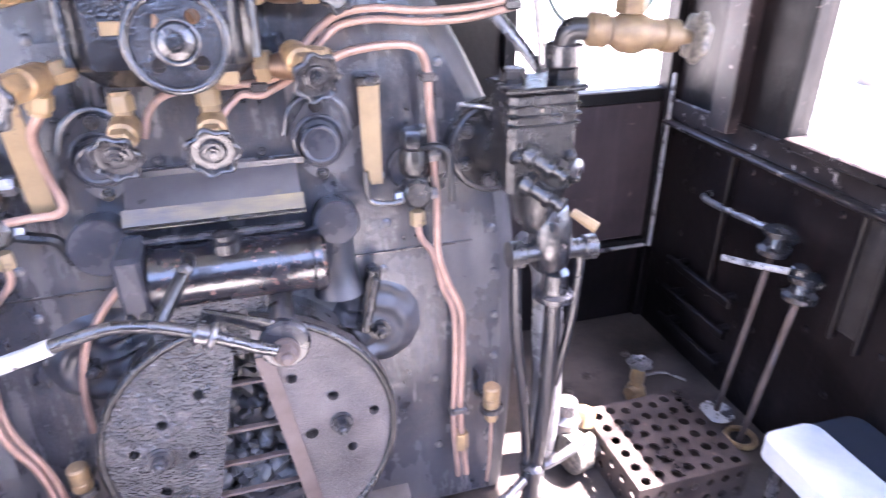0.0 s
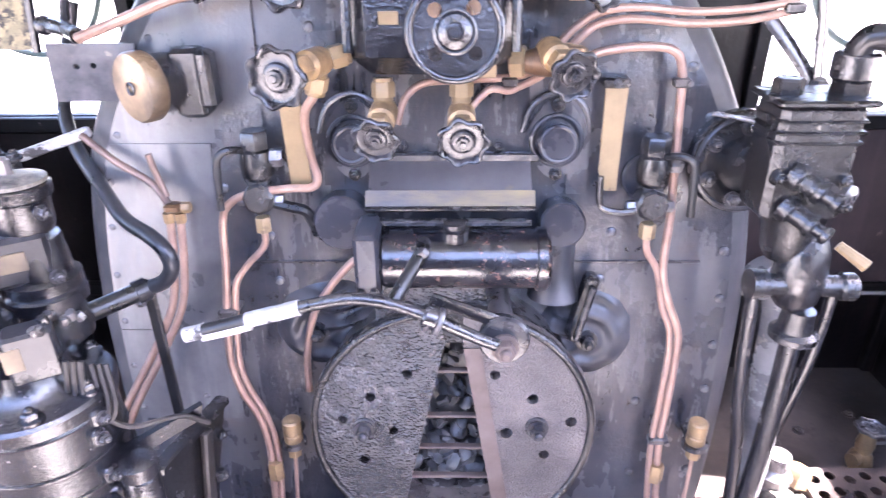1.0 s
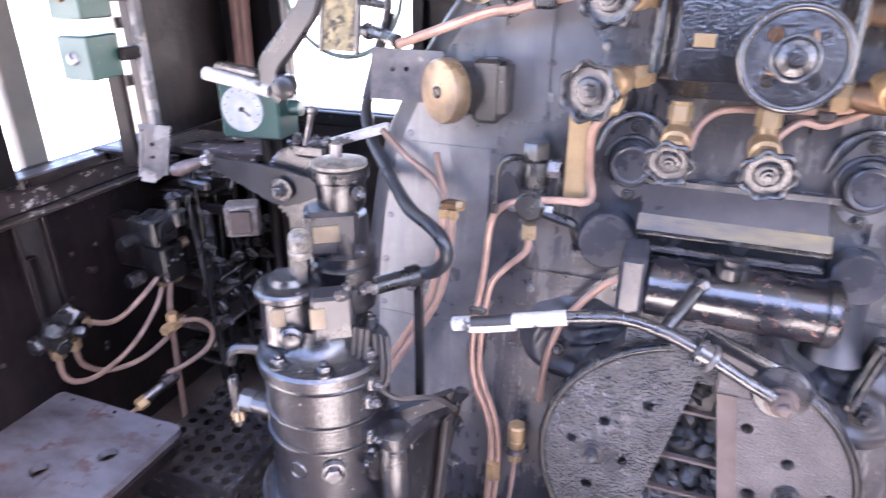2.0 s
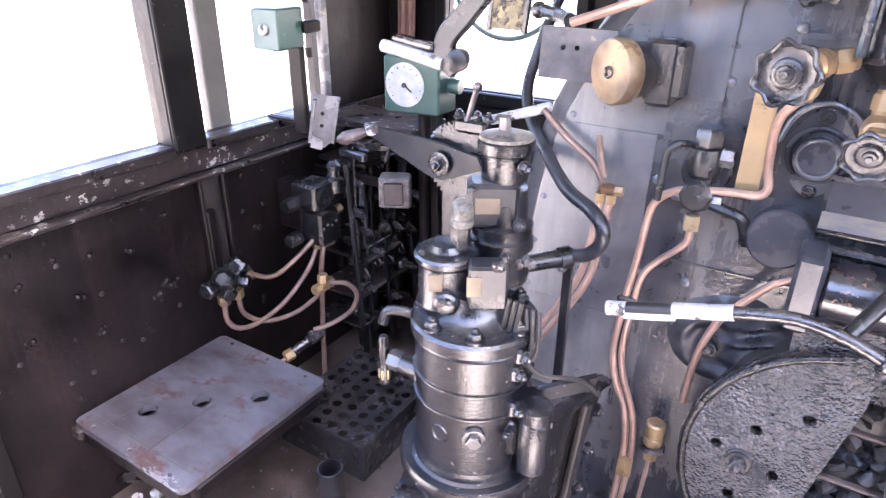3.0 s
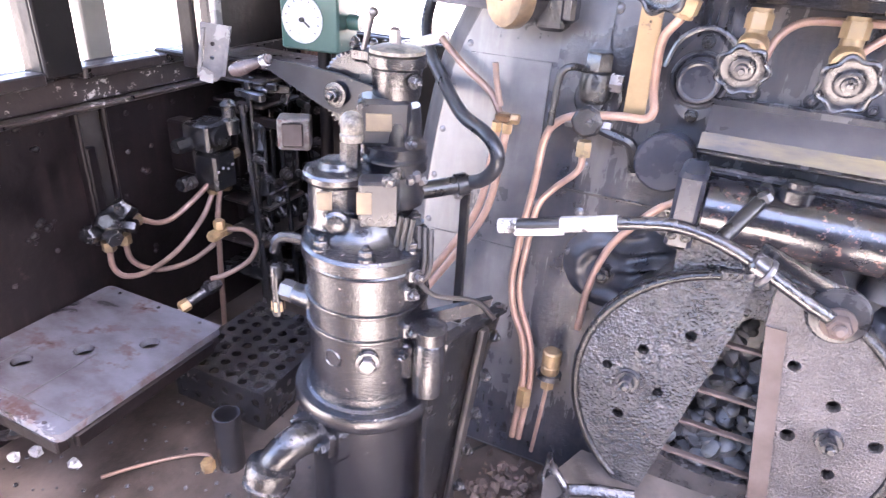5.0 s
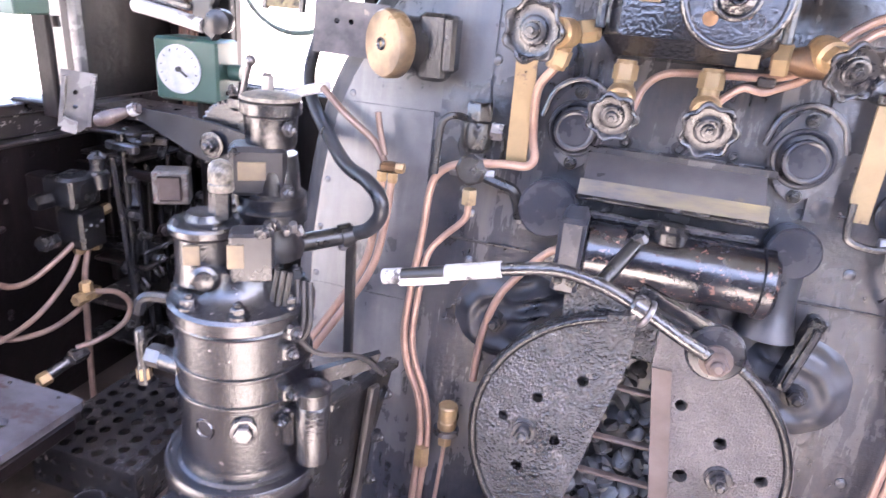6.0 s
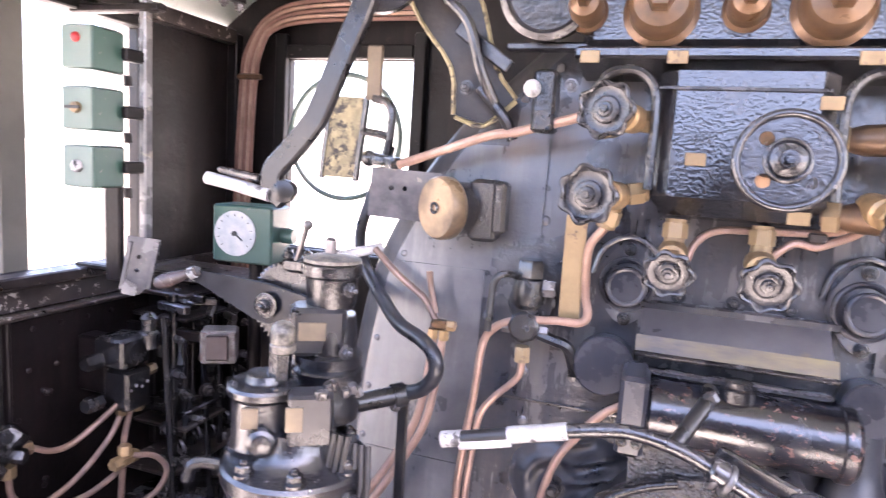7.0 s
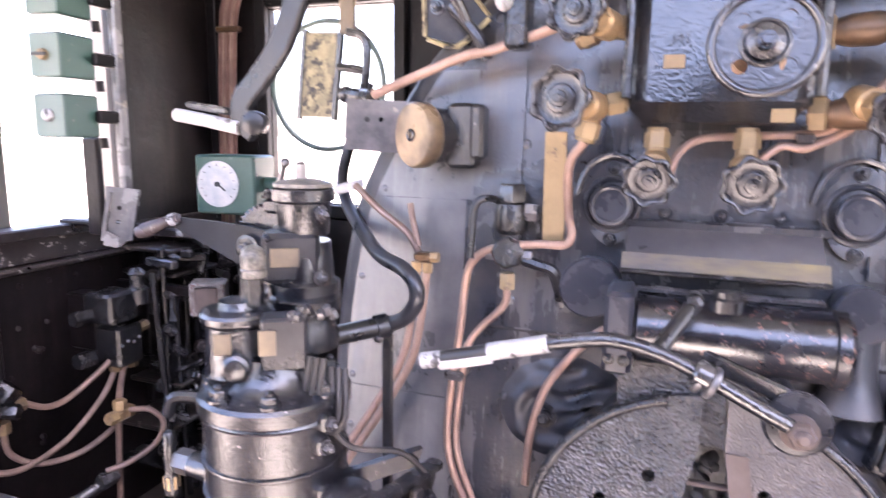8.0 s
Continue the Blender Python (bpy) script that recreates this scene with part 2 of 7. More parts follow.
HOSE = material("black painted pipe", (0.007, 0.007, 0.008), (0.02, 0.0195, 0.021), (0.22, 0.45), scale=12, fine=70, bump=0.25, chip=(0.16, 0.12, 0.09), chips=0.02, chip_scale=18, soft_chip=0.1, spec=0.5)
STAINED = material("yellow stained plate", (0.17, 0.135, 0.065), (0.32, 0.26, 0.14), (0.35, 0.65), scale=26, fine=90, bump=0.2, chip=(0.018, 0.014, 0.011), chips=0.17, chip_scale=42, soft_chip=0.05)
OIL = material("oily black casting", (0.004, 0.004, 0.005), (0.016, 0.0155, 0.0165), (0.1, 0.32), scale=14, fine=90, bump=0.8, depth=0.003, patchy=0.3, dust=DUST, dusty=0.08, chip=(0.22, 0.19, 0.15), chips=0.0, chip_scale=45, soft_chip=0.08, spec=0.7)
ASH = material("rusty ash and dirt", (0.05, 0.036, 0.03), (0.14, 0.1, 0.085), (0.7, 0.95), scale=20, fine=90, bump=0.6)
RED = material("red lens", (0.5, 0.03, 0.03), (0.4, 0.02, 0.02), (0.2, 0.3))
GROUND = material("pale dry ballast", (0.42, 0.39, 0.34), (0.52, 0.48, 0.42), (0.8, 0.95), scale=1.5, fine=30, bump=0.4)
LEAF = material("leaves", (0.05, 0.11, 0.03), (0.1, 0.17, 0.05), (0.5, 0.7), scale=3, fine=30)
BARK = material("bark", (0.16, 0.12, 0.09), (0.24, 0.19, 0.15), (0.8, 0.9), scale=6, fine=40)
CONCRETE = material("grey weathered post", (0.075, 0.07, 0.062), (0.13, 0.12, 0.105), (0.7, 0.9), scale=4, fine=60)
ROOF = material("pale green roof lining", (0.3, 0.33, 0.3), (0.42, 0.43, 0.39), (0.4, 0.6), scale=4, fine=60, chip=(0.2, 0.12, 0.09), chips=0.05)

# ---- mesh helpers ----
ORIGIN = {}


def finish(name, bm, mat, sharp=0.6):
    bmesh.ops.recalc_face_normals(bm, faces=bm.faces)
    for f in bm.faces:
        f.smooth = True
    for e in bm.edges:
        if len(e.link_faces) == 2 and e.calc_face_angle(0) > sharp:
            e.smooth = False
    me = bpy.data.meshes.new(name)
    bm.to_mesh(me)
    bm.free()
    me.materials.append(mat)
    return me


def thing(name, at, label, category, group="", kind=""):
    ob = new(name)
    ob.empty_display_size = 0.05
    ob.location = at
    ORIGIN[ob] = Vector(at)
    return tagged(ob, label, category, group, kind)


def part(name, bm, mat, parent, label=""):
    bm.transform(Matrix.Translation(-ORIGIN[parent]))
    ob = new(name, finish(name, bm, mat))
    ob.parent = parent
    ORIGIN[ob] = ORIGIN[parent]
    return tagged(ob, label)


def solo(name, bm, mat, label, category, group="", kind=""):
    lo = [min(v.co[i] for v in bm.verts) for i in range(3)]
    hi = [max(v.co[i] for v in bm.verts) for i in range(3)]
    at = Vector(((lo[0] + hi[0]) / 2, (lo[1] + hi[1]) / 2, lo[2]))
    bm.transform(Matrix.Translation(-at))
    ob = new(name, finish(name, bm, mat))
    ob.location = at
    ORIGIN[ob] = at
    return tagged(ob, label, category, group, kind)


def frame_of(axis):
    a = Vector(axis).normalized()
    u = a.orthogonal().normalized() if abs(a.z) > 0.999 else Vector((0, 0, 1)).cross(a).normalized()
    return u, a.cross(u).normalized(), a


def loft(bm, rings, caps=True, closed=False):
    vs = [[bm.verts.new(p) for p in r] for r in rings]
    n = len(vs[0])
    pairs = list(zip(vs, vs[1:])) + ([(vs[-1], vs[0])] if closed else [])
    for a, b in pairs:
        for i in range(n):
            bm.faces.new((a[i], a[(i + 1) % n], b[(i + 1) % n], b[i]))
    if caps and not closed:
        bm.faces.new(vs[0][::-1])
        bm.faces.new(vs[-1])
    return bm


def lathe(bm, at, axis, profile, seg=24, lobes=0, deep=0.0):
    """profile: (radius, height along the axis)."""
    u, v, a = frame_of(axis)
    at = Vector(at)
    rings = []
    widest = max(r for r, h in profile)
    for r, h in profile:
        ring = []
        for i in range(seg):
            w = math.tau * i / seg
            k = r * (1 + 0.5 * deep * math.cos(lobes * w)) if lobes and r > 0.8 * widest else r
            ring.append(at + a * h + u * (k * math.cos(w)) + v * (k * math.sin(w)))
        rings.append(ring)
    return loft(bm, rings)


def cyl(bm, p0, p1, r, r1=None, seg=16, bevel=0.0):
    p0, p1 = Vector(p0), Vector(p1)
    h = (p1 - p0).length
    r1 = r if r1 is None else r1
    if bevel:
        prof = [(r - bevel, 0), (r, bevel), (r1, h - bevel), (r1 - bevel, h)]
    else:
        prof = [(r, 0), (r1, h)]
    return lathe(bm, p0, p1 - p0, prof, seg)


def box(bm, c, size, turn=None, bevel=0.004):
    x, y, z = (s / 2 for s in size)
    b = min(bevel, x * 0.9, y * 0.9, z * 0.9)
    m = Matrix.Translation(c) @ (turn.to_4x4() if turn else Matrix.Identity(4))

    def ring(px, py, pz):
        return [m @ Vector(p) for p in ((px - b, py, pz), (px, py - b, pz), (px, -py + b, pz), (px - b, -py, pz), (-px + b, -py, pz), (-px, -py + b, pz), (-px, py - b, pz), (-px + b, py, pz))]
    return loft(bm, [ring(x - b, y - b, -z), ring(x, y, -z + b), ring(x, y, z - b), ring(x - b, y - b, z)])


def nut(bm, at, axis, r, h):
    return lathe(bm, at, axis, [(r, 0), (r, h * 0.85), (r * 0.86, h)], 6)


def bolt(bm, at, axis, r, h):
    lathe(bm, at, axis, [(r * 1.7, 0), (r * 1.7, h * 0.25)], 14)
    nut(bm, Vector(at) + Vector(axis).normalized() * h * 0.2, axis, r * 1.25, h * 0.7)
    lathe(bm, at, axis, [(r * 0.7, 0), (r * 0.7, h * 1.15), (r * 0.4, h * 1.3)], 10)
    return bm


def ball(bm, at, r, squash=1.0, axis=(0, 0, 1), seg=16):
    return lathe(bm, at, axis, [(r * math.sin(t) + 1e-5, -r * squash * math.cos(t)) for t in np.linspace(0.02, math.pi - 0.02, 9)], seg)


def smooth_path(pts, steps=7):
    p = [Vector(q) for q in pts]
    if len(p) < 3:
        return p
    p = [2 * p[0] - p[1]] + p + [2 * p[-1] - p[-2]]
    out = []
    for i in range(1, len(p) - 2):
        for k in range(steps):
            t = k / steps
            a, b, c, d = p[i - 1:i + 3]
            out.append(0.5 * (2 * b + (c - a) * t + (2 * a - 5 * b + 4 * c - d) * t * t + (3 * b - a - 3 * c + d) * t ** 3))
    return out + [p[-2]]


def tube(bm, pts, r, seg=10, steps=7, taper=None, flat=1.0):
    p = smooth_path(pts, steps)
    u = None
    rings = []
    for i, q in enumerate(p):
        d = (p[min(i + 1, len(p) - 1)] - p[max(i - 1, 0)]).normalized()
        u = (d.orthogonal() if u is None else u - d * u.dot(d)).normalized()
        v = d.cross(u)
        k = r if taper is None else r + (taper - r) * i / (len(p) - 1)
        rings.append([q + u * (k * math.cos(math.tau * j / seg)) + v * (k * flat * math.sin(math.tau * j / seg)) for j in range(seg)])
    return loft(bm, rings)


def torus(bm, at, axis, big, small, seg=40, ring=10):
    u, v, a = frame_of(axis)
    at = Vector(at)
    rings = []
    for i in range(seg):
        w = math.tau * i / seg
        o = u * math.cos(w) + v * math.sin(w)
        rings.append([at + o * (big + small * math.cos(math.tau * j / ring)) + a * (small * math.sin(math.tau * j / ring)) for j in range(ring)])
    return loft(bm, rings, closed=True)


def sheet(bm, outline, holes, thick, place):
    """A plate with round holes (x, y, r, corners): drawn in a plane, its front at 0 and its back at -thick, then put through place."""
    edges = []
    loops = [[(x, y) for x, y in outline]]
    for hole in holes:
        if isinstance(hole, list):
            loops.append(hole)
            continue
        x, y, r, n = hole
        loops.append([(x + r * math.cos(math.tau * k / n), y + r * math.sin(math.tau * k / n)) for k in range(n)])
    tmp = bmesh.new()
    for lp in loops:
        vs = [tmp.verts.new((x, y, 0)) for x, y in lp]
        edges += [tmp.edges.new((vs[i], vs[(i + 1) % len(vs)])) for i in range(len(vs))]
    bmesh.ops.triangle_fill(tmp, use_beauty=True, use_dissolve=False, edges=edges)
    tmp.verts.ensure_lookup_table()
    front = [bm.verts.new(place @ Vector((v.co.x, v.co.y, 0))) for v in tmp.verts]
    back = [bm.verts.new(place @ Vector((v.co.x, v.co.y, -thick))) for v in tmp.verts]
    tmp.verts.index_update()
    for f in tmp.faces:
        ids = [v.index for v in f.verts]
        bm.faces.new([front[i] for i in ids])
        bm.faces.new([back[i] for i in reversed(ids)])
    for e in tmp.edges:
        if len(e.link_faces) == 1:
            a, b = e.verts[0].index, e.verts[1].index
            bm.faces.new((front[a], front[b], back[b], back[a]))
    tmp.free()
    return bm


def B():
    return bmesh.new()


# the backhead leans forward by six degrees
LEAN = 0.1033
OUT = Vector((0, -1, LEAN)).normalized()
UP = Vector((0, LEAN, 1)).normalized()


def bh(x, z, d=0.0):
    return Vector((x, 0.06 + LEAN * (z - 0.366) - d, z))


def on_bh(x, z, d=0.0):
    """A plane on the backhead: local x to the right, y up it, z out of it."""
    m = Matrix((Vector((1, 0, 0)), UP, OUT)).transposed().to_4x4()
    m.translation = bh(x, z, d)
    return m


CX = -0.175
XL, XR, YF, YB, ZW = -1.75, 1.40, 0.75, -0.90, 1.68

# ---- the cab ----
def rect(x0, x1, y0, y1):
    return [(x0, y0), (x1, y0), (x1, y1), (x0, y1)]


def plane_at(origin, right, up):
    r, u = Vector(right), Vector(up)
    m = Matrix((r, u, r.cross(u))).transposed().to_4x4()
    m.translation = origin
    return m


left_plane = plane_at((XL, 0, 0), (0, 1, 0), (0, 0, 1))
right_plane = plane_at((XR, 0, 0), (0, -1, 0), (0, 0, 1))
front_plane = plane_at((0, YF, 0), (1, 0, 0), (0, 0, 1))

bm = B()
box(bm, (CX, -0.75, -0.03), (3.3, 3.3, 0.06), bevel=0.002)
solo("floor", bm, FLOOR, "dusty brown steel footplate with oil stains", "floor", kind="structure")

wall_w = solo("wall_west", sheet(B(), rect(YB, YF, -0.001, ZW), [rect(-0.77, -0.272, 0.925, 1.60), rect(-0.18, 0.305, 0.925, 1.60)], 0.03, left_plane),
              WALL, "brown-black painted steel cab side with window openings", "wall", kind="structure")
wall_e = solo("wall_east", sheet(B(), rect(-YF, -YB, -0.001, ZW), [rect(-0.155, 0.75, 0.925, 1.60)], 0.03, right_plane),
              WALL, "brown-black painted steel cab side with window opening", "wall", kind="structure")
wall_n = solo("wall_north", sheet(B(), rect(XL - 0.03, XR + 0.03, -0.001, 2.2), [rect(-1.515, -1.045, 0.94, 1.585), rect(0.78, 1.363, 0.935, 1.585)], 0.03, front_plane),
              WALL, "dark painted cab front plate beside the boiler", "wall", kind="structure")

bm = B()
rings = []
for y in (-1.10, 0.80):
    top, low = [], []
    for k in range(25):
        w = k / 24
        x = XL - 0.06 + (XR - XL + 0.12) * w
        z = ZW + 0.42 * math.sin(math.pi * w) ** 0.7
        low.append(Vector((x, y, z)))
        top.append(Vector((x, y, z + 0.025)))
    rings.append(low + top[::-1])
loft(bm, rings)
solo("ceiling", bm, ROOF, "pale green curved cab roof with rusty edges", "ceiling", kind="structure")


def strip(name, c, size, mat, label, parent=None, bevel=0.004):
    bm = box(B(), c, size, bevel=bevel)
    return part(name, bm, mat, parent, label) if parent else solo(name, bm, mat, label, "trim", kind="structure")


# side windows: frames, sills, ledges
def side_window(name, x, y0, y1, inward, label):
    w = thing(name, (x, (y0 + y1) / 2, 0.925), label, "window", kind="structure")
    s = 0.02 * inward
    for yy in (y0 - 0.012, y1 + 0.012):
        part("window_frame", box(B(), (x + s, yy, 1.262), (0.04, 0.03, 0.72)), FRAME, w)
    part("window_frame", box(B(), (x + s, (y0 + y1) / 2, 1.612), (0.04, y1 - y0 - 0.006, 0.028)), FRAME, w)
    part("window_sill", box(B(), (x + s * 1.2, (y0 + y1) / 2, 0.912), (0.055, y1 - y0 - 0.006, 0.03)), CHIPPED, w, "chipped dark sill")
    return w


side_window("window_1", XL, -0.77, -0.272, 1, "open cab side window with chipped black frame")
w2 = side_window("window_2", XL, -0.18, 0.305, 1, "open cab side window behind the green boxes, chipped sill")
part("sash_stile", box(B(), (XL - 0.055, -0.05, 1.262), (0.03, 0.075, 0.72)), CONCRETE, w2, "pale grey sliding sash stile")
strip("trim", (XL + 0.046, -0.226, 1.262), (0.012, 0.098, 0.70), FRAME, "dull black post between the side windows")
side_window("window_3", XR, -0.75, 0.155, -1, "wide open cab side window with chipped dark frame")
for x, s in ((XL, 1), (XR, -1)):
    strip("trim", (x + s * 0.022, -0.05, 0.822), (0.042, 1.53, 0.014), CHIPPED, "chipped angle-iron ledge along the cab side")
    strip("trim", (x + s * 0.008, -0.05, 0.866), (0.014, 1.53, 0.07), CHIPPED, "chipped band under the cab windows")
    strip("trim", (x + s * 0.03, YB + 0.035, 0.83), (0.058, 0.06, 1.65), FRAME, "dark cab doorway pillar with pale edge strip")
    # chipped strip added along the pillar to draw its bright edge highlight
    strip("trim", (x + s * 0.062, YB + 0.02, 0.83), (0.006, 0.010, 1.60), CHIPPED, "chipped pale strip for the doorway pillar's edge highlight")
    strip("trim", (x + s * 0.008, -0.165, 0.65), (0.014, 0.07, 0.33), SOOT, "dark flat stiffener plate on the cab side")
    for y in (-0.205, -0.125, 0.36):
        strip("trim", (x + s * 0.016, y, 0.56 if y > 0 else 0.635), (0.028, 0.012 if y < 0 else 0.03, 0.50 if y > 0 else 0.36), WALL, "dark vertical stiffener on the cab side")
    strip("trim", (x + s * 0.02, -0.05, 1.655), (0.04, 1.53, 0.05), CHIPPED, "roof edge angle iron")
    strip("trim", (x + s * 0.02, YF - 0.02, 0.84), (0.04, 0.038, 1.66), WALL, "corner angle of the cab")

strip("trim", (XR - 0.028, 0.42, 1.25), (0.05, 0.09, 0.76), PEELING, "peeling brown cab corner post")
# front doors with their windows
def front_door(name, x0, x1, label):
    d = thing(name, ((x0 + x1) / 2, YF, 0.34), label, "door", kind="structure")
    y = YF - 0.016
    for x in (x0 - 0.022, x1 + 0.022):
        part("door_frame", box(B(), (x, y, 1.0), (0.042, 0.03, 1.34)), FRAME, d)
    for z in (0.34, 0.915, 1.61):
        part("door_frame", box(B(), ((x0 + x1) / 2, y, z), (x1 - x0 - 0.004, 0.03, 0.045)), FRAME, d)
    # right panel's colour includes window light; left one keeps the wall paint
    part("door_panel", box(B(), ((x0 + x1) / 2, YF - 0.008, 0.627), (x1 - x0 - 0.004, 0.012, 0.526)), SCUFFED_LIT if x0 > 0 else WALL, d, "brown-black door panel")
    zc = 1.33
    part("screen_ring", torus(B(), ((x0 + x1) / 2, YF - 0.03, zc), (0, 1, 0), 0.205, 0.009, 48, 8), GREEN_FACE, d, "pale ring of a round clear-view screen")
    part("door_latch", box(B(), (x1 + 0.01, y - 0.022, 0.80), (0.03, 0.014, 0.07)), IRON, d)
    return d


front_door("door_1", -1.515, -1.045, "narrow cab front door with a bright window")
front_door("door_2", 0.80, 1.363, "brown cab front door, shut, with a bright window")
strip("trim", (1.08, YF - 0.028, 0.333), (0.62, 0.02, 0.014), PALE, "worn pale edge along the front door")
strip("trim", (1.396 - 0.02, YF - 0.045, 0.66), (0.012, 0.016, 0.66), PALE, "worn pale upright edge beside the front door")

# rivets on the side walls
def rivets(parent, spots, axis, r, mat):
    bm = lathe(B(), (0, 0, 0), axis, [(r, 0), (r * 0.94, r * 0.22), (r * 0.6, r * 0.4), (0.0005, r * 0.45)], 10)
    me = finish("rivet", bm, mat)
    for p in spots:
        ob = new("rivet", me)
        ob.parent = parent
        ob.location = Vector(p) - ORIGIN[parent]


random.seed(4)
rivets(wall_w, [(XL, y, 0.775) for y in np.linspace(-0.78, 0.7, 19)], (1, 0, 0), 0.008, WALL)
rivets(wall_w, [(XL, random.uniform(-0.8, 0.1), random.uniform(0.36, 0.74)) for _ in range(12)], (1, 0, 0), 0.007, SOOT)
rivets(wall_e, [(XR, y, 0.775) for y in np.linspace(-0.78, 0.7, 19)] + [(XR, random.uniform(-0.3, 0.65), random.uniform(0.08, 0.72)) for _ in range(16)], (-1, 0, 0), 0.011, WALL)

# behind the camera: unseen footplates, side sheet and tender front shaping light; gangway posts
# unseen dark boards, added to keep the reflected highlight narrow
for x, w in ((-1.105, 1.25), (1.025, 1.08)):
    solo("footplate", box(B(), (x, -1.68, 0.008), (w, 1.42, 0.012)), SOOT, "unseen dark boards added to narrow the bounced light", "footplate", kind="structure")
# unseen pale plate, added to bounce sun onto backhead and brake stand
solo("footplate", box(B(), (0.0, -1.71, 0.008), (0.94, 1.40, 0.012)), BOUNCE, "unseen pale plate added to bounce sunlight into the cab", "footplate", kind="structure")
# unseen sheet, added to stop bright ground reflecting in the right backhead
solo("wall_gangway", box(B(), (XR + 0.04, -1.68, 0.51), (0.04, 1.46, 1.02)), WALL, "unseen dark low sheet added to block outside light from the right", "wall", kind="structure")
# unseen assumed tender front; its height limits the sky behind
bm = B()
box(bm, (CX, -2.45, 0.92), (2.9, 0.06, 2.04))
solo("tender_bulkhead", bm, WALL, "unseen dark plate in a tender's place, cutting off the low sky", "tender", kind="structure")
for x in (XL + 0.055, XR - 0.055):
    h = thing("grab_rail", (x, YB - 0.02, 0.15), "worn steel grab rail at the cab doorway", "rail", group="doorway rails")
    part("bar", tube(B(), [(x, YB - 0.03, 0.25), (x, YB - 0.06, 0.3), (x, YB - 0.06, 1.4), (x, YB - 0.03, 1.45)], 0.014, 10, 5), STEEL, h)
    for z in (0.25, 1.45):
        part("foot", cyl(B(), (x, YB - 0.035, z), (x, YB + 0.004, z), 0.026, seg=14), IRON, h)

# outside
bm = B()
box(bm, (0, 0, -1.6), (3000, 3000, 0.2), bevel=0.01)
solo("ground", bm, GROUND, "pale sunlit dry ground around the track", "ground", kind="structure")
for x, y in ((-4.0, 0.85), (-4.2, 2.6)):
    solo("platform_post", box(B(), (x, y, 0.9), (0.2, 0.2, 4.8), bevel=0.02), CONCRETE, "grey weathered post outside the cab", "post", group="platform posts")


def tree(x, y, h, seed):
    rnd = random.Random(seed)
    t = thing("tree", (x, y, -1.5), "broad green tree in hazy sunlight", "tree", group="trees outside")
    bm = B()
    tube(bm, [(x, y, -1.6), (x + 0.2, y, h * 0.3), (x + 0.1, y + 0.2, h * 0.75)], 0.28, 10, 5, taper=0.08)
    for k in range(6):
        a = rnd.uniform(0, math.tau)
        tube(bm, [(x + 0.15, y + 0.1, h * (0.25 + 0.07 * k)), (x + math.cos(a) * h * 0.22, y + math.sin(a) * h * 0.22, h * (0.45 + 0.07 * k))], 0.09, 6, 3, taper=0.03)
    part("trunk", bm, BARK, t)
    bm = B()
    centres = [Vector((x + rnd.gauss(0, h * 0.2), y + rnd.gauss(0, h * 0.2), h * rnd.uniform(0.35, 1.0))) for _ in range(22)]
    for _ in range(2600):
        c = rnd.choice(centres)
        p = c + Vector((rnd.gauss(0, 0.45), rnd.gauss(0, 0.45), rnd.gauss(0, 0.35)))
        u = Vector((rnd.uniform(-1, 1), rnd.uniform(-1, 1), rnd.uniform(-1, 1))).normalized() * 0.16
        v = u.orthogonal().normalized() * 0.09
        bm.faces.new([bm.verts.new(q) for q in (p - u, p + v, p + u, p - v)])
    part("crown", bm, LEAF, t)


tree(12, 9.0, 6.5, 1)
tree(16, 14.5, 7.5, 2)
tree(11, 19, 7.0, 3)
tree(14, 5.0, 7.0, 4)

# ---- the boiler backhead ----
backhead = thing("boiler_backhead", (CX, 0.1, 0), "dark blue-grey riveted boiler backhead, dusty and oil-streaked", "boiler")
HALF = [(0.0, 0.715), (0.25, 0.742), (0.5, 0.755), (0.75, 0.752), (0.98, 0.722), (1.12, 0.672), (1.26, 0.598), (1.38, 0.51), (1.5, 0.385), (1.58, 0.29), (1.64, 0.15)]
outline = [(-x, z) for z, x in HALF] + [(0, 1.66)] + [(x, z) for z, x in HALF[::-1]]
outline = [(p.x, p.y) for p in smooth_path([(x, z, 0) for x, z in outline], 4)]


def inset(k):
    return [(CX + x * (1 - k / 0.72), 0.6 + (z - 0.6) * (1 - k / 1.05)) for x, z in outline]


FD = (-0.097, 0.435)
hole = [(FD[0] + 0.235 * math.cos(a), FD[1] + 0.2 * math.sin(a)) for a in np.linspace(0, math.tau, 40)[:-1]]
bm = B()
face = plane_at((0, 0.06 - LEAN * 0.366, 0), (1, 0, 0), (0, LEAN, 1))
sheet(bm, inset(0.055), [hole], 0.02, face)
part("face_plate", bm, PLATE, backhead)
bm = B()
rings = []
for k, d in ((0.0555, 0.0), (0.035, -0.006), (0.017, -0.022), (0.005, -0.045), (0.0, -0.08), (0.0, -0.62)):
    rings.append([bh(x, z, d) for x, z in inset(k)])
loft(bm, rings, caps=False)
part("flange", bm, FLANGE, backhead, "worn rounded boiler edge")
part("seam", box(B(), bh(-0.05, 0.772, 0.002), (1.0, 0.006, 0.006), bevel=0.001), IRON, backhead)
for x, z0, z1 in ((-0.345, 0.95, 1.26), (0.165, 0.93, 1.22)):
    part("stiffener", sheet(B(), rect(-0.022, 0.022, 0, z1 - z0), [], 0.012, on_bh(x, z0, 0.012)), PLATE, backhead)
spots = []
ins = inset(0.07)
acc = 0
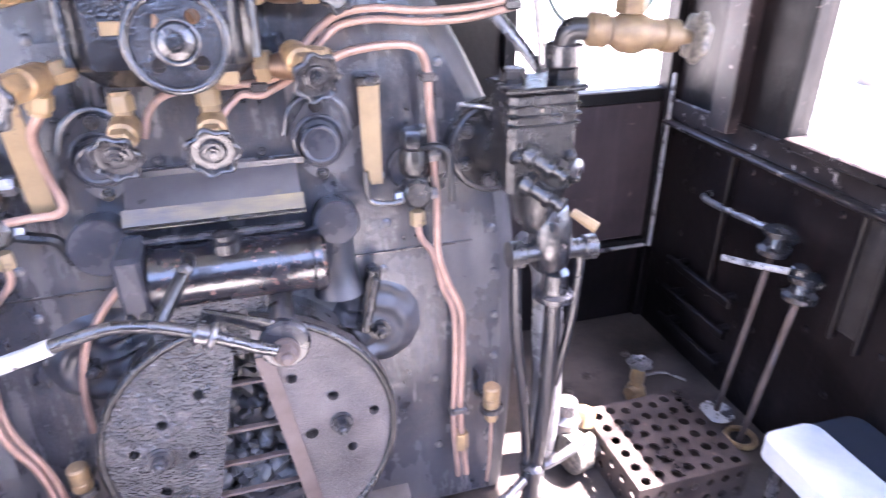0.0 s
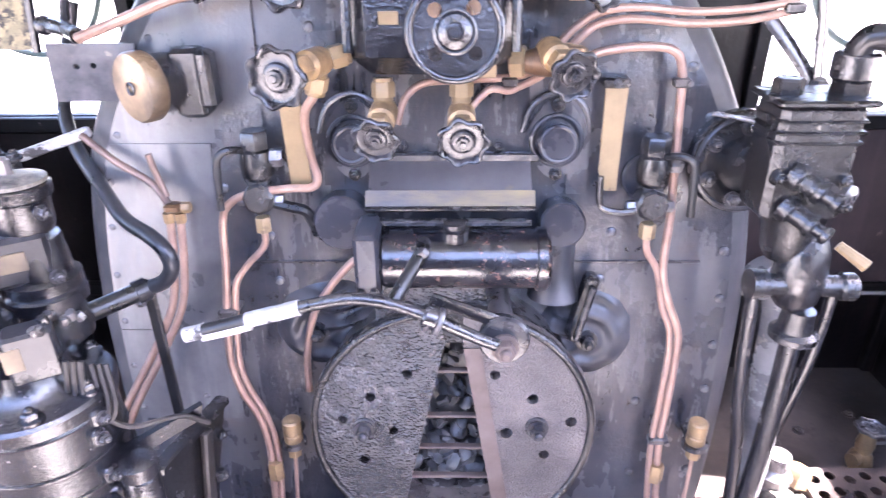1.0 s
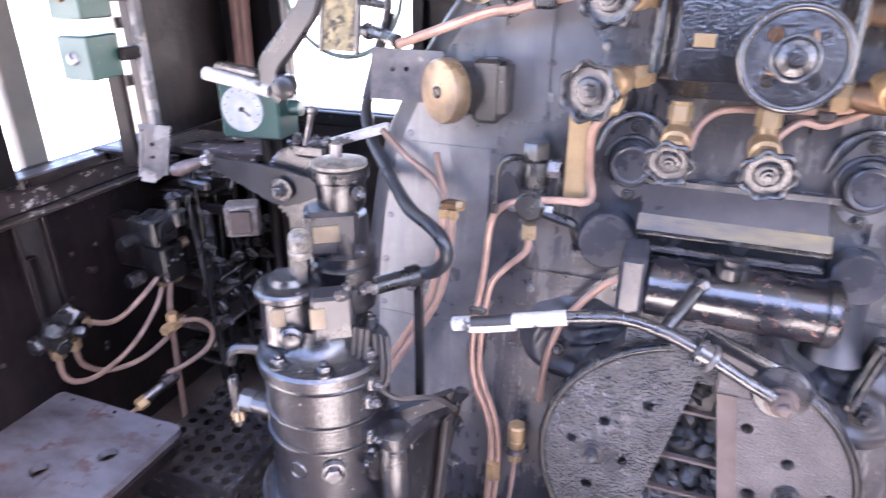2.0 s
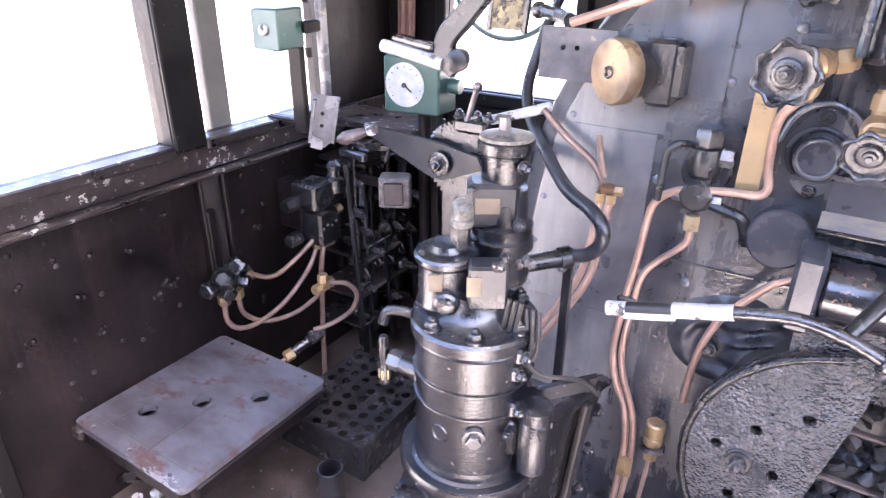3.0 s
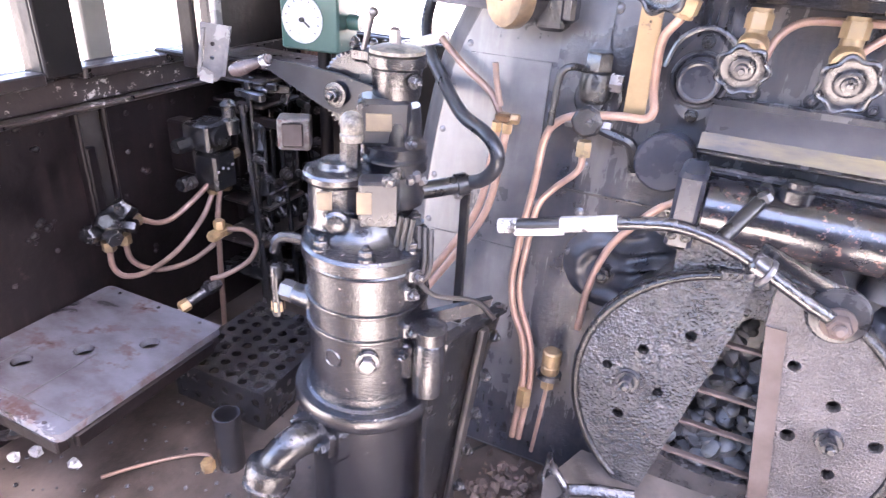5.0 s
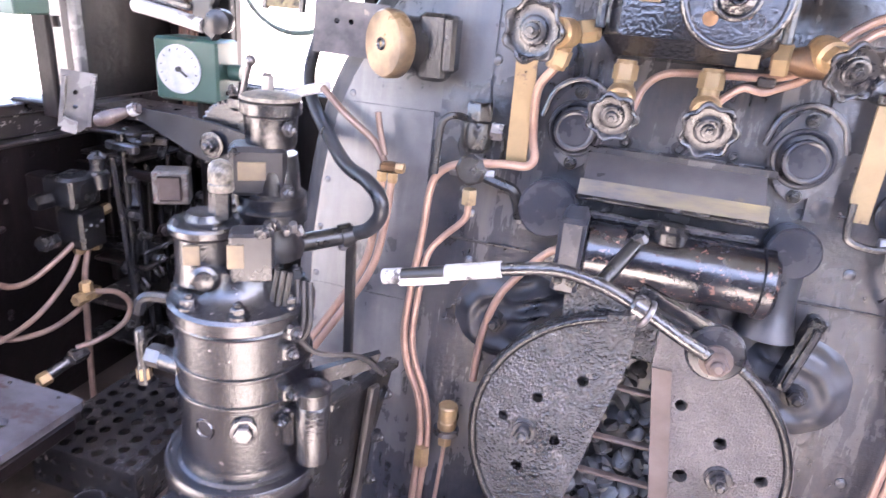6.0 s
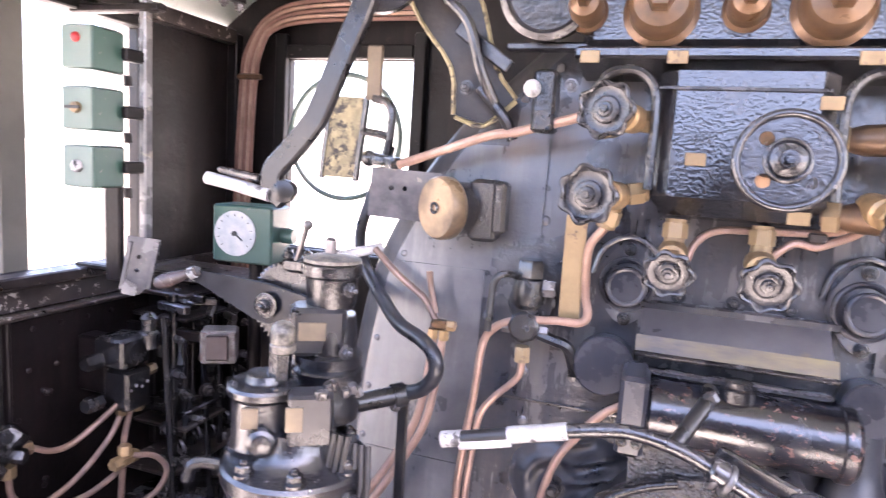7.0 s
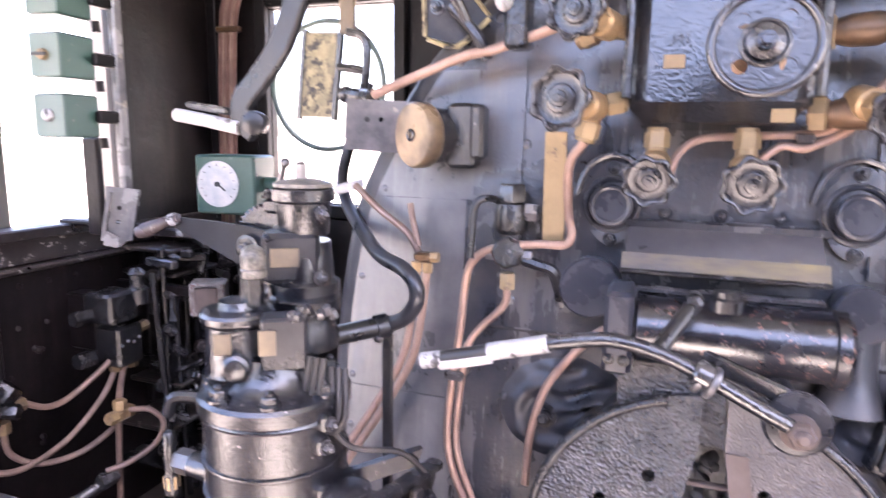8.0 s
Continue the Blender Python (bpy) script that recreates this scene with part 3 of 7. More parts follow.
for a, b in zip(ins, ins[1:]):
    acc += math.hypot(b[0] - a[0], b[1] - a[1])
    if acc > 0.085:
        acc = 0
        spots.append(bh(b[0], b[1], 0.0))
rnd = random.Random(7)
for ix in range(-6, 7):
    for iz in range(2, 14):
        x, z = CX + ix * 0.105 + rnd.uniform(-0.012, 0.012), iz * 0.105 + rnd.uniform(-0.01, 0.01)
        if rnd.random() < (0.45 if x < -0.2 else 0.2) and abs(x - FD[0]) > 0.1 and math.hypot(x - FD[0], z - FD[1]) > 0.34 and abs(x - CX) < 0.6 - max(0, z - 1.0) * 0.5:
            spots.append(bh(x, z, 0))
rivets(backhead, spots, OUT, 0.0115, PLATE)


side = [p for p in inset(0.058)[:len(outline) // 2] if 0.05 < p[1] < 1.36]
# thin added sheets: the left shoulder's reflected brightness, put in as pale colour
for z0, z1, x1 in ((0.36, 0.602, -0.61), (0.604, 1.036, -0.602), (1.038, 1.31, -0.585)):
    run = [(float(np.interp(z, [p[1] for p in side], [p[0] for p in side])), float(z)) for z in np.linspace(z0, z1, 12)]
    run = [p for p in run if p[0] < x1 - 0.005]
    part("lagging_sheet", sheet(B(), run + [(x1, run[-1][1]), (x1, run[0][1])], [], 0.003, Matrix.Translation(OUT * 0.004) @ face), SHEEN, backhead, "thin added sheet whose pale colour carries the shoulder's sheen")
part("lap_strip", sheet(B(), rect(-0.588, -0.486, 1.03, 1.33), [], 0.003, Matrix.Translation(OUT * 0.006) @ face), PLATE, backhead)


def disc(bm, x, z, d0, d1, r, seg=32, bev=0.004):
    return cyl(bm, bh(x, z, d0), bh(x, z, d0) + OUT * (d1 - d0), r, seg=seg, bevel=bev)


# fire hole and doors
fire = thing("fire_doors", bh(FD[0], 0.1, 0), "pair of pitted half-round iron fire doors, partly open", "fire door")
bm = B()
ringo = [(FD[0] + 0.30 * math.cos(a), FD[1] + 0.30 * math.sin(a)) for a in np.linspace(0, math.tau, 49)[:-1]]
sheet(bm, [(x - FD[0], z - FD[1]) for x, z in ringo], [[(x - FD[0], z - FD[1]) for x, z in hole]], 0.09, on_bh(FD[0], FD[1], 0.09))
part("hole_ring", bm, IRON, fire)


def door_outline(a0, a1, inner, r=0.318):
    pts = []
    for a in np.linspace(a0, a1, 90):
        k = r + 0.0008 * math.sin(17 * a) + 0.0006 * math.sin(41 * a + 1)
        pts.append((k * math.cos(a), k * math.sin(a) * (0.93 if math.sin(a) > 0 else 1.0)))
    return pts + inner


lo = door_outline(radians(100), radians(238), [(-0.125, -0.28), (-0.017, 0.203), (-0.018, 0.296)])
ro = door_outline(radians(-62), radians(78), [(0.025, 0.296), (0.025, 0.203), (0.105, -0.28)])
dm = on_bh(FD[0], FD[1], 0.124)
ld = part("door", sheet(B(), lo, [(-0.131, -0.009, 0.011, 14), (-0.18, 0.079, 0.012, 14), (-0.097, 0.138, 0.012, 14), (-0.245, 0.02, 0.011, 14), (-0.2, -0.09, 0.012, 14)], 0.028, dm), PITTED, fire)
rd = part("door", sheet(B(), ro, [(0.177, 0.075, 0.013, 14), (0.264, 0.017, 0.013, 14), (0.121, -0.014, 0.014, 14), (0.208, -0.071, 0.012, 14), (0.093, 0.136, 0.012, 14)], 0.028, dm), SCALED, fire)
for d_, x, z in ((ld, -0.293, 0.434), (rd, 0.092, 0.437)):
    bm = B()
    lathe(bm, bh(x, z, 0.124), OUT, [(0.027, 0), (0.026, 0.004), (0.02, 0.007)], 20)
    bolt(bm, bh(x, z, 0.128), OUT, 0.0135, 0.03)
    part("bolt", bm, RELIEF, d_)
# rolled bead along the doors' rims
for d_, a0, a1 in ((ld, 104, 234), (rd, -59, 75)):
    pts = [bh(FD[0] + 0.308 * math.cos(a), FD[1] + 0.308 * math.sin(a) * (0.93 if math.sin(a) > 0 else 1), 0.124) for a in np.linspace(radians(a0), radians(a1), 26)]
    part("rim_bead", tube(B(), pts, 0.0085, 12, 3), OIL, d_)
part("edge_strip", sheet(B(), [(0.0252, 0.203), (0.062, 0.203), (0.142, -0.28), (0.1055, -0.28)], [], 0.004, on_bh(FD[0], FD[1], 0.129)), RUST, fire, "reddish rusted strip on the door's edge")
for z, x0, x1 in ((0.555, -0.135, -0.06), (0.438, -0.165, -0.035), (0.352, -0.185, -0.012), (0.27, -0.2, 0.005)):
    part("grate_bar", box(B(), bh((x0 + x1) / 2, z, 0.085), (x1 - x0 + 0.02, 0.016, 0.008), bevel=0.002), RUST, fire, "rust-brown bar across the fire hole")
# back of the fire hole
bm = B()
lathe(bm, bh(FD[0], FD[1], 0.0), -OUT, [(0.24, 0.005), (0.26, 0.3)], 28)
solo("firebox_lining", bm, COAL, "sooty black firebox mouth behind the doors", "firebox", kind="structure")
bm = B()
rnd = random.Random(11)
for _ in range(150):
    z = rnd.uniform(0.2, 0.60)
    x = FD[0] + rnd.uniform(-0.125, 0.13)
    d = 0.055 - (z - 0.2) * 0.16 + rnd.uniform(-0.012, 0.012)
    r = rnd.uniform(0.013, 0.031)
    tmp = bmesh.new()
    bmesh.ops.create_icosphere(tmp, subdivisions=2, radius=r)
    for _c in range(9):
        cn = Vector((rnd.uniform(-1, 1), rnd.uniform(-1, 1), rnd.uniform(-1, 1))).normalized()
        lim = r * rnd.uniform(0.45, 0.7)
        for v in tmp.verts:
            over = v.co.dot(cn) - lim
            if over > 0:
                v.co -= cn * over
    for v in tmp.verts:
        v.co *= rnd.uniform(0.98, 1.02)
    tmp.transform(Matrix.Translation(bh(x, z, d)) @ Euler((rnd.random() * 6, rnd.random() * 6, 0)).to_matrix().to_4x4())
    vs = [bm.verts.new(v.co) for v in tmp.verts]
    tmp.verts.index_update()
    for f in tmp.faces:
        bm.faces.new([vs[v.index] for v in f.verts])
    tmp.free()
solo("coal_bed", bm, COAL, "lumps of black coal heaped behind the fire doors", "coal", kind="stuff")

# upper door frame with hinge brackets
bm = B()
sheet(bm, [(-0.16, -0.07), (0.115, -0.07), (0.12, 0.06), (0.06, 0.10), (-0.1, 0.10), (-0.165, 0.05)], [], 0.02, on_bh(FD[0], 0.70, 0.095))
box(bm, bh(FD[0] - 0.02, 0.68, 0.05), (0.22, 0.08, 0.12))
part("top_frame", bm, PITTED, fire)
for sx, x, z, wide in ((-1, -0.405, 0.605, 0.185), (1, 0.212, 0.585, 0.12)):
    bm = B()
    nx_, nz_ = 64, 56
    grid = []
    for i in range(nx_ + 1):
        col_ = []
        for j in range(nz_ + 1):
            # u runs from the bolt towards the doors, w up the backhead
            u, w = -0.115 + (wide + 0.115) * i / nx_, -0.105 + 0.235 * j / nz_
            r_ = math.hypot(u, w)
            rim = ((u - (wide - 0.115) / 2) / ((wide + 0.115) / 2)) ** 2 + ((w - 0.0125) / 0.1175) ** 2
            edge = max(0.0, min(1.0, (1 - rim) / 0.45))
            edge = edge * edge * (3 - 2 * edge)
            dish = 0.011 * math.exp(-((r_ - 0.062) / 0.016) ** 2) + 0.014 * math.exp(-(r_ / 0.03) ** 2)
            sweep = w - 0.05 - 0.28 * u + 1.4 * (u - 0.05) ** 2
            drape = max(0.0, min(1.0, (u - 0.01) / 0.07))
            fold = 0.5 + 0.5 * math.sin(sweep * 150 + 1.2 * math.sin(u * 40))
            d_ = 0.006 + dish * (1 - 0.6 * drape) + drape * (0.016 + 0.026 * fold ** 1.6) + 0.003 * math.sin(u * 70) * math.sin(w * 85)
            col_.append(bm.verts.new(bh(x - sx * u, z + w, -0.004 + edge * (d_ + 0.004))))
        grid.append(col_)
    for i in range(nx_):
        for j in range(nz_):
            bm.faces.new((grid[i][j], grid[i + 1][j], grid[i + 1][j + 1], grid[i][j + 1]))
    b_ = part("hinge_casting", bm, CASTING, fire, "folded black hinge casting")
    part("bolt", bolt(B(), bh(x, z, 0.012), OUT, 0.015, 0.03), RELIEF, b_)
hb = part("hinge_bar", box(B(), bh(0.187, 0.69, 0.05), (0.028, 0.05, 0.16), Euler((-0.1, radians(14), 0)).to_matrix(), bevel=0.006), OIL, fire, "ribbed black hinge bar")
part("rib", box(B(), bh(0.188, 0.69, 0.082), (0.012, 0.008, 0.13), Euler((-0.1, radians(14), 0)).to_matrix(), bevel=0.003), RELIEF, hb)
part("hinge_arm", tube(B(), [bh(-0.02, 0.66, 0.1), bh(0.06, 0.635, 0.09), bh(0.13, 0.60, 0.09), bh(0.18, 0.53, 0.09)], 0.014, 10, 6), GLOSS, fire)
# door lever
lever = thing("fire_door_lever", (-0.003, -0.247, 0.75), "black bent fire door lever with a worn white grip", "lever")
part("shaft", tube(B(), [(-0.37, -0.239, 0.8565), (-0.30, -0.237, 0.872), (-0.252, -0.237, 0.877), (-0.19, -0.239, 0.866), (-0.132, -0.241, 0.843), (-0.053, -0.243, 0.804), (-0.015, -0.24, 0.785)], 0.0115, 12, 6), GLOSS, lever)
part("grip", tube(B(), [(-0.535, -0.2415, 0.812), (-0.46, -0.24, 0.832), (-0.42, -0.2395, 0.843)], 0.0125, 12, 5), HOSE, lever, "bare black stretch of the grip")
part("grip_end", tube(B(), [(-0.556, -0.242, 0.8065), (-0.545, -0.242, 0.8095), (-0.522, -0.2415, 0.8155)], 0.0138, 12, 4), PALE, lever, "white painted tip")
part("grip_sleeve", tube(B(), [(-0.445, -0.24, 0.836), (-0.40, -0.2395, 0.848), (-0.352, -0.239, 0.861)], 0.0142, 12, 4), PALE, lever, "chipped white painted sleeve")
part("grip_streak", tube(B(), [(-0.525, -0.245, 0.807), (-0.48, -0.244, 0.818), (-0.44, -0.243, 0.829)], 0.0105, 10, 4), PALE, lever, "white paint left under the grip")
part("collar", cyl(B(), (-0.145, -0.241, 0.849), (-0.12, -0.241, 0.838), 0.021, seg=16, bevel=0.004), IRON, lever)
bm = B()
lathe(bm, bh(-0.003, 0.757, 0.09), OUT, [(0.024, 0), (0.024, 0.2), (0.03, 0.204), (0.044, 0.208), (0.0455, 0.215), (0.0455, 0.23), (0.041, 0.236), (0.02, 0.238)], 32)
part("pivot", bm, RELIEF, lever)
part("bolt", bolt(B(), bh(-0.003, 0.776, 0.332), OUT, 0.015, 0.032), RUST, lever)
part("link", tube(B(), [(-0.198, -0.236, 0.862), (-0.175, -0.205, 0.893), (-0.148, -0.16, 0.925), (-0.146, -0.12, 0.925)], 0.0125, 12, 5), HOSE, lever)
part("link_eye", box(B(), (-0.148, -0.168, 0.927), (0.026, 0.02, 0.024), Euler((0, radians(-35), 0)).to_matrix(), bevel=0.006), RELIEF, lever)
part("link", box(B(), (-0.07, -0.205, 0.834), (0.135, 0.012, 0.026), Euler((0, radians(21), 0)).to_matrix()), GLOSS, lever)
part("clamp_loop", torus(B(), (-0.135, -0.236, 0.838), (0.9, 0, -0.4), 0.02, 0.005, 20, 8), STEEL, lever)
part("clamp_loop", torus(B(), (-0.118, -0.236, 0.832), (0.9, 0, -0.4), 0.02, 0.005, 20, 8), STEEL, lever)

# power cylinder over the doors
pc = thing("door_cylinder", bh(-0.09, 0.76, 0.1), "glossy black fire door power cylinder, rust-speckled", "cylinder")
c0 = bh(0, 0.835, 0.115)
part("barrel", lathe(B(), (-0.235, c0.y, c0.z), (1, 0, 0), [(0.056, 0), (0.06, 0.004), (0.06, 0.305), (0.066, 0.308), (0.066, 0.325), (0.058, 0.333)], 36), material("speckled gloss black", (0.005, 0.0053, 0.008), (0.018, 0.0175, 0.021), (0.16, 0.34), scale=9, fine=50, bump=0.5, patchy=0.3, chip=(0.22, 0.115, 0.085), chips=0.07, chip_scale=85, spec=0.95), pc)
part("end_block", box(B(), (-0.262, c0.y, c0.z), (0.05, 0.12, 0.15), bevel=0.008), CAP, pc)
part("boss", lathe(B(), (-0.09, c0.y - 0.01, c0.z + 0.05), (0, 0, 1), [(0.03, 0), (0.03, 0.02), (0.022, 0.024), (0.022, 0.034), (0.008, 0.036)], 20), GLOSS, pc)
part("top_rib", box(B(), (-0.1, c0.y + 0.03, c0.z + 0.066), (0.33, 0.02, 0.014)), IRON, pc)
for x in (-0.275, -0.25):
    part("bolt", bolt(B(), (x, c0.y - 0.06, c0.z - 0.045), (0, -1, 0), 0.006, 0.012), OIL, pc)

for x, z, r in ((-0.327, 0.880, 0.059), (0.133, 0.874, 0.049)):
    bm = disc(B(), x, z, 0.0, 0.062, r)
    solo("blanking_cap", bm, CAP, "flat blue-grey round blanking cap on the backhead", "cap", group="blanking caps")
bm = lathe(B(), bh(0.128, 0.86, 0.022), -UP, [(0.04, 0), (0.041, 0.09), (0.046, 0.12), (0.056, 0.15), (0.058, 0.158), (0.04, 0.165)], 28)
solo("pipe_sleeve", bm, CASTING, "dusty grey flared pipe sleeve beneath the blanking cap", "sleeve")

# shelf over the cylinder
sh = thing("warming_shelf", bh(-0.1, 0.93, 0.0), "grey sheet warming shelf with a yellow-stained lip", "shelf")
bm = B()
sheet(bm, rect(-0.165, 0.165, -0.06, 0.035), [], 0.008, plane_at(bh(-0.1, 0.985, 0.045), (1, 0, 0), Vector((0, 0.8, 0.6))))
part("shelf_plate", bm, SHEET, sh)
bm = B()
sheet(bm, rect(-0.17, 0.17, -0.017, 0.017), [], 0.006, plane_at(bh(-0.1, 0.951, 0.092), (1, 0, 0), Vector((0, 0.55, 0.83))))
part("lip", bm, LIP, sh, "yellow-stained lip")
part("edge", box(B(), bh(-0.1, 0.933, 0.1), (0.345, 0.012, 0.01)), GLOSS, sh)
part("back_strip", box(B(), bh(-0.095, 1.01, 0.012), (0.36, 0.02, 0.02)), PLATE, sh)
for x in (-0.2, -0.1, 0.0):
    part("bolt", bolt(B(), bh(x, 1.03, 0.0), OUT, 0.008, 0.016), PLATE, sh)

# round caps with lugs
for x in (-0.3, 0.118):
    t = thing("washout_cap", bh(x, 1.0, 0.0), "black round washout cap on a bolted flange", "cap", group="washout caps")
    fl = [(0.062 * math.cos(a) * (1.0 + 0.25 * abs(math.sin(a)) ** 6), 0.062 * math.sin(a) * (1.0 + 0.35 * abs(math.sin(a)) ** 6)) for a in np.linspace(0, math.tau, 41)[:-1]]
    part("flange", sheet(B(), fl, [], 0.014, on_bh(x, 1.047, 0.014)), PLATE, t)
    bm = disc(B(), x, 1.044, 0.012, 0.045, 0.036)
    torus(bm, bh(x, 1.044, 0.042), OUT, 0.035, 0.0055, 32, 8)
    torus(bm, bh(x, 1.044, 0.016), OUT, 0.05, 0.006, 36, 8)
    part("cap", bm, CAP, t)
    for z in (0.975, 1.115):
        part("bolt", bolt(B(), bh(x, z, 0.014), OUT, 0.008, 0.016), GLOSS, t)
    part("rib", tube(B(), [bh(x - 0.07, 1.06, 0.01), bh(x - 0.05, 1.115, 0.012), bh(x, 1.14, 0.012), bh(x + 0.05, 1.115, 0.012), bh(x + 0.07, 1.06, 0.01)], 0.006, 8, 4), PLATE, t)

# ---- fittings on the backhead ----
def star_wheel(parent, at, axis, r, mat=None, name="handwheel"):
    prof = [(0.25, 0.0), (0.84, 0.0), (0.96, 0.06), (1.02, 0.17), (1.0, 0.30), (0.93, 0.35), (0.86, 0.31), (0.81, 0.10), (0.56, 0.05), (0.5, 0.07), (0.46, 0.20), (0.40, 0.23), (0.28, 0.22), (0.24, 0.36), (0.02, 0.38)]
    bm = lathe(B(), at, axis, [(a * r, h * r) for a, h in prof], 70, 7, 0.17)
    w = part(name, bm, mat or WHEEL, parent, "scalloped black handwheel")
    u, v, a = frame_of(axis)
    bm = B()
    nut(bm, Vector(at) + a * r * 0.34, axis, r * 0.15, r * 0.14)
    part("nut", bm, WHEEL, w)
    return w


def steam_valve(at, knob, r, down=None, side=None, label="brass steam valve with a scalloped black handwheel"):
    """at: the body's middle; knob: the wheel's middle; down, side: ends of its branches."""
    at, knob = Vector(at), Vector(knob)
    t = thing("steam_valve", at, label, "valve", group="steam valves")
    ax = (knob - at).normalized()
    L = (knob - at).length
    bm = ball(B(), at, 0.026, 1.0, ax)
    part("body", bm, TARNISH, t)
    part("bonnet", lathe(B(), at, ax, [(0.026, 0.0), (0.026, L * 0.35), (0.02, L * 0.4), (0.02, L * 0.62)], 16), BRASS, t)
    part("gland_nut", nut(B(), at + ax * L * 0.45, ax, 0.025, L * 0.22), BRASS, t)
    part("stem", cyl(B(), at + ax * L * 0.5, knob, 0.007, seg=10), STEEL, t)
    star_wheel(t, knob - ax * r * 0.1, ax, r)
    for end in (down, side):
        if end is not None:
            end = Vector(end)
            d = (end - at).normalized()
            part("branch", cyl(B(), at, end, 0.018, seg=14), TARNISH, t)
            part("union_nut", nut(B(), end - d * 0.034, d, 0.022, 0.028), YELLOW, t)
    return t


def copper(pts, r, label="dull copper pipe clipped to the backhead", mat=None, clips=()):
    t = solo("copper_pipe", tube(B(), pts, r, 10, 6), mat or COPPER, label, "pipe", group="copper pipes")
    return t


# manifold with its big wheel
mf = thing("steam_manifold", bh(-0.13, 1.19, 0.0), "glossy black cast steam manifold box with bronze domes", "manifold")
bm = B()
box(bm, bh(-0.132, 1.333, 0.085), (0.285, 0.17, 0.28), Matrix.Rotation(-math.atan(LEAN), 3, "X"), bevel=0.03)
part("box", bm, TURRET, mf)
bm = B()
box(bm, bh(-0.02, 1.60, 0.075), (0.80, 0.15, 0.24), Matrix.Rotation(-math.atan(LEAN), 3, "X"), bevel=0.02)
part("turret", bm, TURRET, mf)
bm = B()
box(bm, bh(-0.02, 1.472, 0.08), (0.82, 0.19, 0.022), Matrix.Rotation(-math.atan(LEAN), 3, "X"), bevel=0.005)
part("turret_flange", bm, TURRET, mf)
for x in (-0.295, 0.035):
    bm = tube(B(), [bh(x + s, z, 0.16) for s, z in ((-0.09 if x < -0.1 else 0.09, 1.40), (-0.07 if x < -0.1 else 0.07, 1.445), (-0.02 if x < -0.1 else 0.02, 1.45), (0.012 if x < -0.1 else -0.012, 1.42), (0.018 if x < -0.1 else -0.018, 1.36), (0.018 if x < -0.1 else -0.018, 1.24))], 0.009, 8, 5)
    part("arch_rib", bm, OIL, mf)
part("groove", box(B(), bh(-0.14, 1.42, 0.172), (0.27, 0.006, 0.006), bevel=0.001), IRON, mf)
for x, r in ((-0.415, 0.034), (-0.286, 0.06), (-0.147, 0.036), (-0.015, 0.06), (0.13, 0.04), (0.26, 0.055)):
    q = bh(x, 1.556, 0.14)
    bm = lathe(B(), q, OUT, [(r * 1.1, 0), (r * 1.1, 0.012), (r * 0.92, 0.018), (r * 0.9, 0.055), (r * 0.75, 0.07), (r * 0.35, 0.078), (0.001, 0.08)], 28)
    nut(bm, q + OUT * 0.075, OUT, r * 0.42, 0.03)
    part("bronze_cap", bm, BRONZE, mf, "brown bronze cap")
for x, z, d, w in ((-0.40, 1.472, 0.178, 0.034), (-0.25, 1.472, 0.178, 0.034), (0.045, 1.472, 0.178, 0.04), (-0.203, 1.298, 0.173, 0.034), (-0.035, 1.21, 0.173, 0.034), (-0.005, 1.4, 0.173, 0.034)):
    part("label_plate", box(B(), bh(x, z, d), (w, 0.004, 0.022), bevel=0.001), YELLOW, mf, "small yellow label plate")
for dx, tilt in ((-0.006, 0), (0.0, 25), (0.006, 0), (0.016, 0)):
    part("cast_mark", box(B(), bh(-0.2 + dx, 1.335, 0.172), (0.003, 0.004, 0.016), Euler((0, radians(tilt), 0)).to_matrix(), bevel=0.0005), GLOSS, mf)

hw = thing("large_handwheel", (-0.089, -0.19, 1.20), "round black steel handwheel with four holes", "handwheel")
wc = bh(-0.089, 1.298, 0.355)
wm = plane_at(wc, (1, 0, 0), UP)
out_ = [(0.066 * math.cos(a), 0.066 * math.sin(a)) for a in np.linspace(0, math.tau, 49)[:-1]]
part("web", sheet(B(), out_, [(0.042 * math.cos(a), 0.042 * math.sin(a), 0.0105, 16) for a in (0.9, 2.35, 3.95, 5.5)], 0.006, wm), GLOSS, hw)
part("rim", torus(B(), wc, OUT, 0.067, 0.0065, 56, 12), GLOSS, hw, "black rim with worn bright edge")
bm = torus(B(), wc, OUT, 0.029, 0.004, 36, 8)
lathe(bm, wc, OUT, [(0.024, -0.01), (0.024, 0.008), (0.014, 0.012), (0.012, 0.02), (0.002, 0.021)], 24)
part("hub", bm, GLOSS, hw)
part("nut", nut(B(), wc + OUT * 0.018, OUT, 0.009, 0.01), GLOSS, hw)
part("spindle", cyl(B(), bh(-0.089, 1.298, 0.16), wc, 0.014, seg=14), STEEL, hw)
part("gland", lathe(B(), bh(-0.089, 1.298, 0.165), OUT, [(0.05, 0), (0.05, 0.03), (0.03, 0.04), (0.026, 0.12)], 24), BRONZE, hw, "bronze gland behind the wheel")

# valves round the manifold
steam_valve(bh(-0.33, 1.225, 0.15), (-0.362, -0.168, 1.229), 0.047, down=bh(-0.345, 1.165, 0.14), side=bh(-0.28, 1.235, 0.13))
steam_valve(bh(-0.315, 1.365, 0.14), (-0.350, -0.13, 1.367), 0.046, down=bh(-0.37, 1.345, 0.12), side=bh(-0.27, 1.36, 0.12))
steam_valve(bh(-0.222, 1.13, 0.12), (-0.228, -0.078, 1.104), 0.041, down=bh(-0.222, 1.19, 0.12))
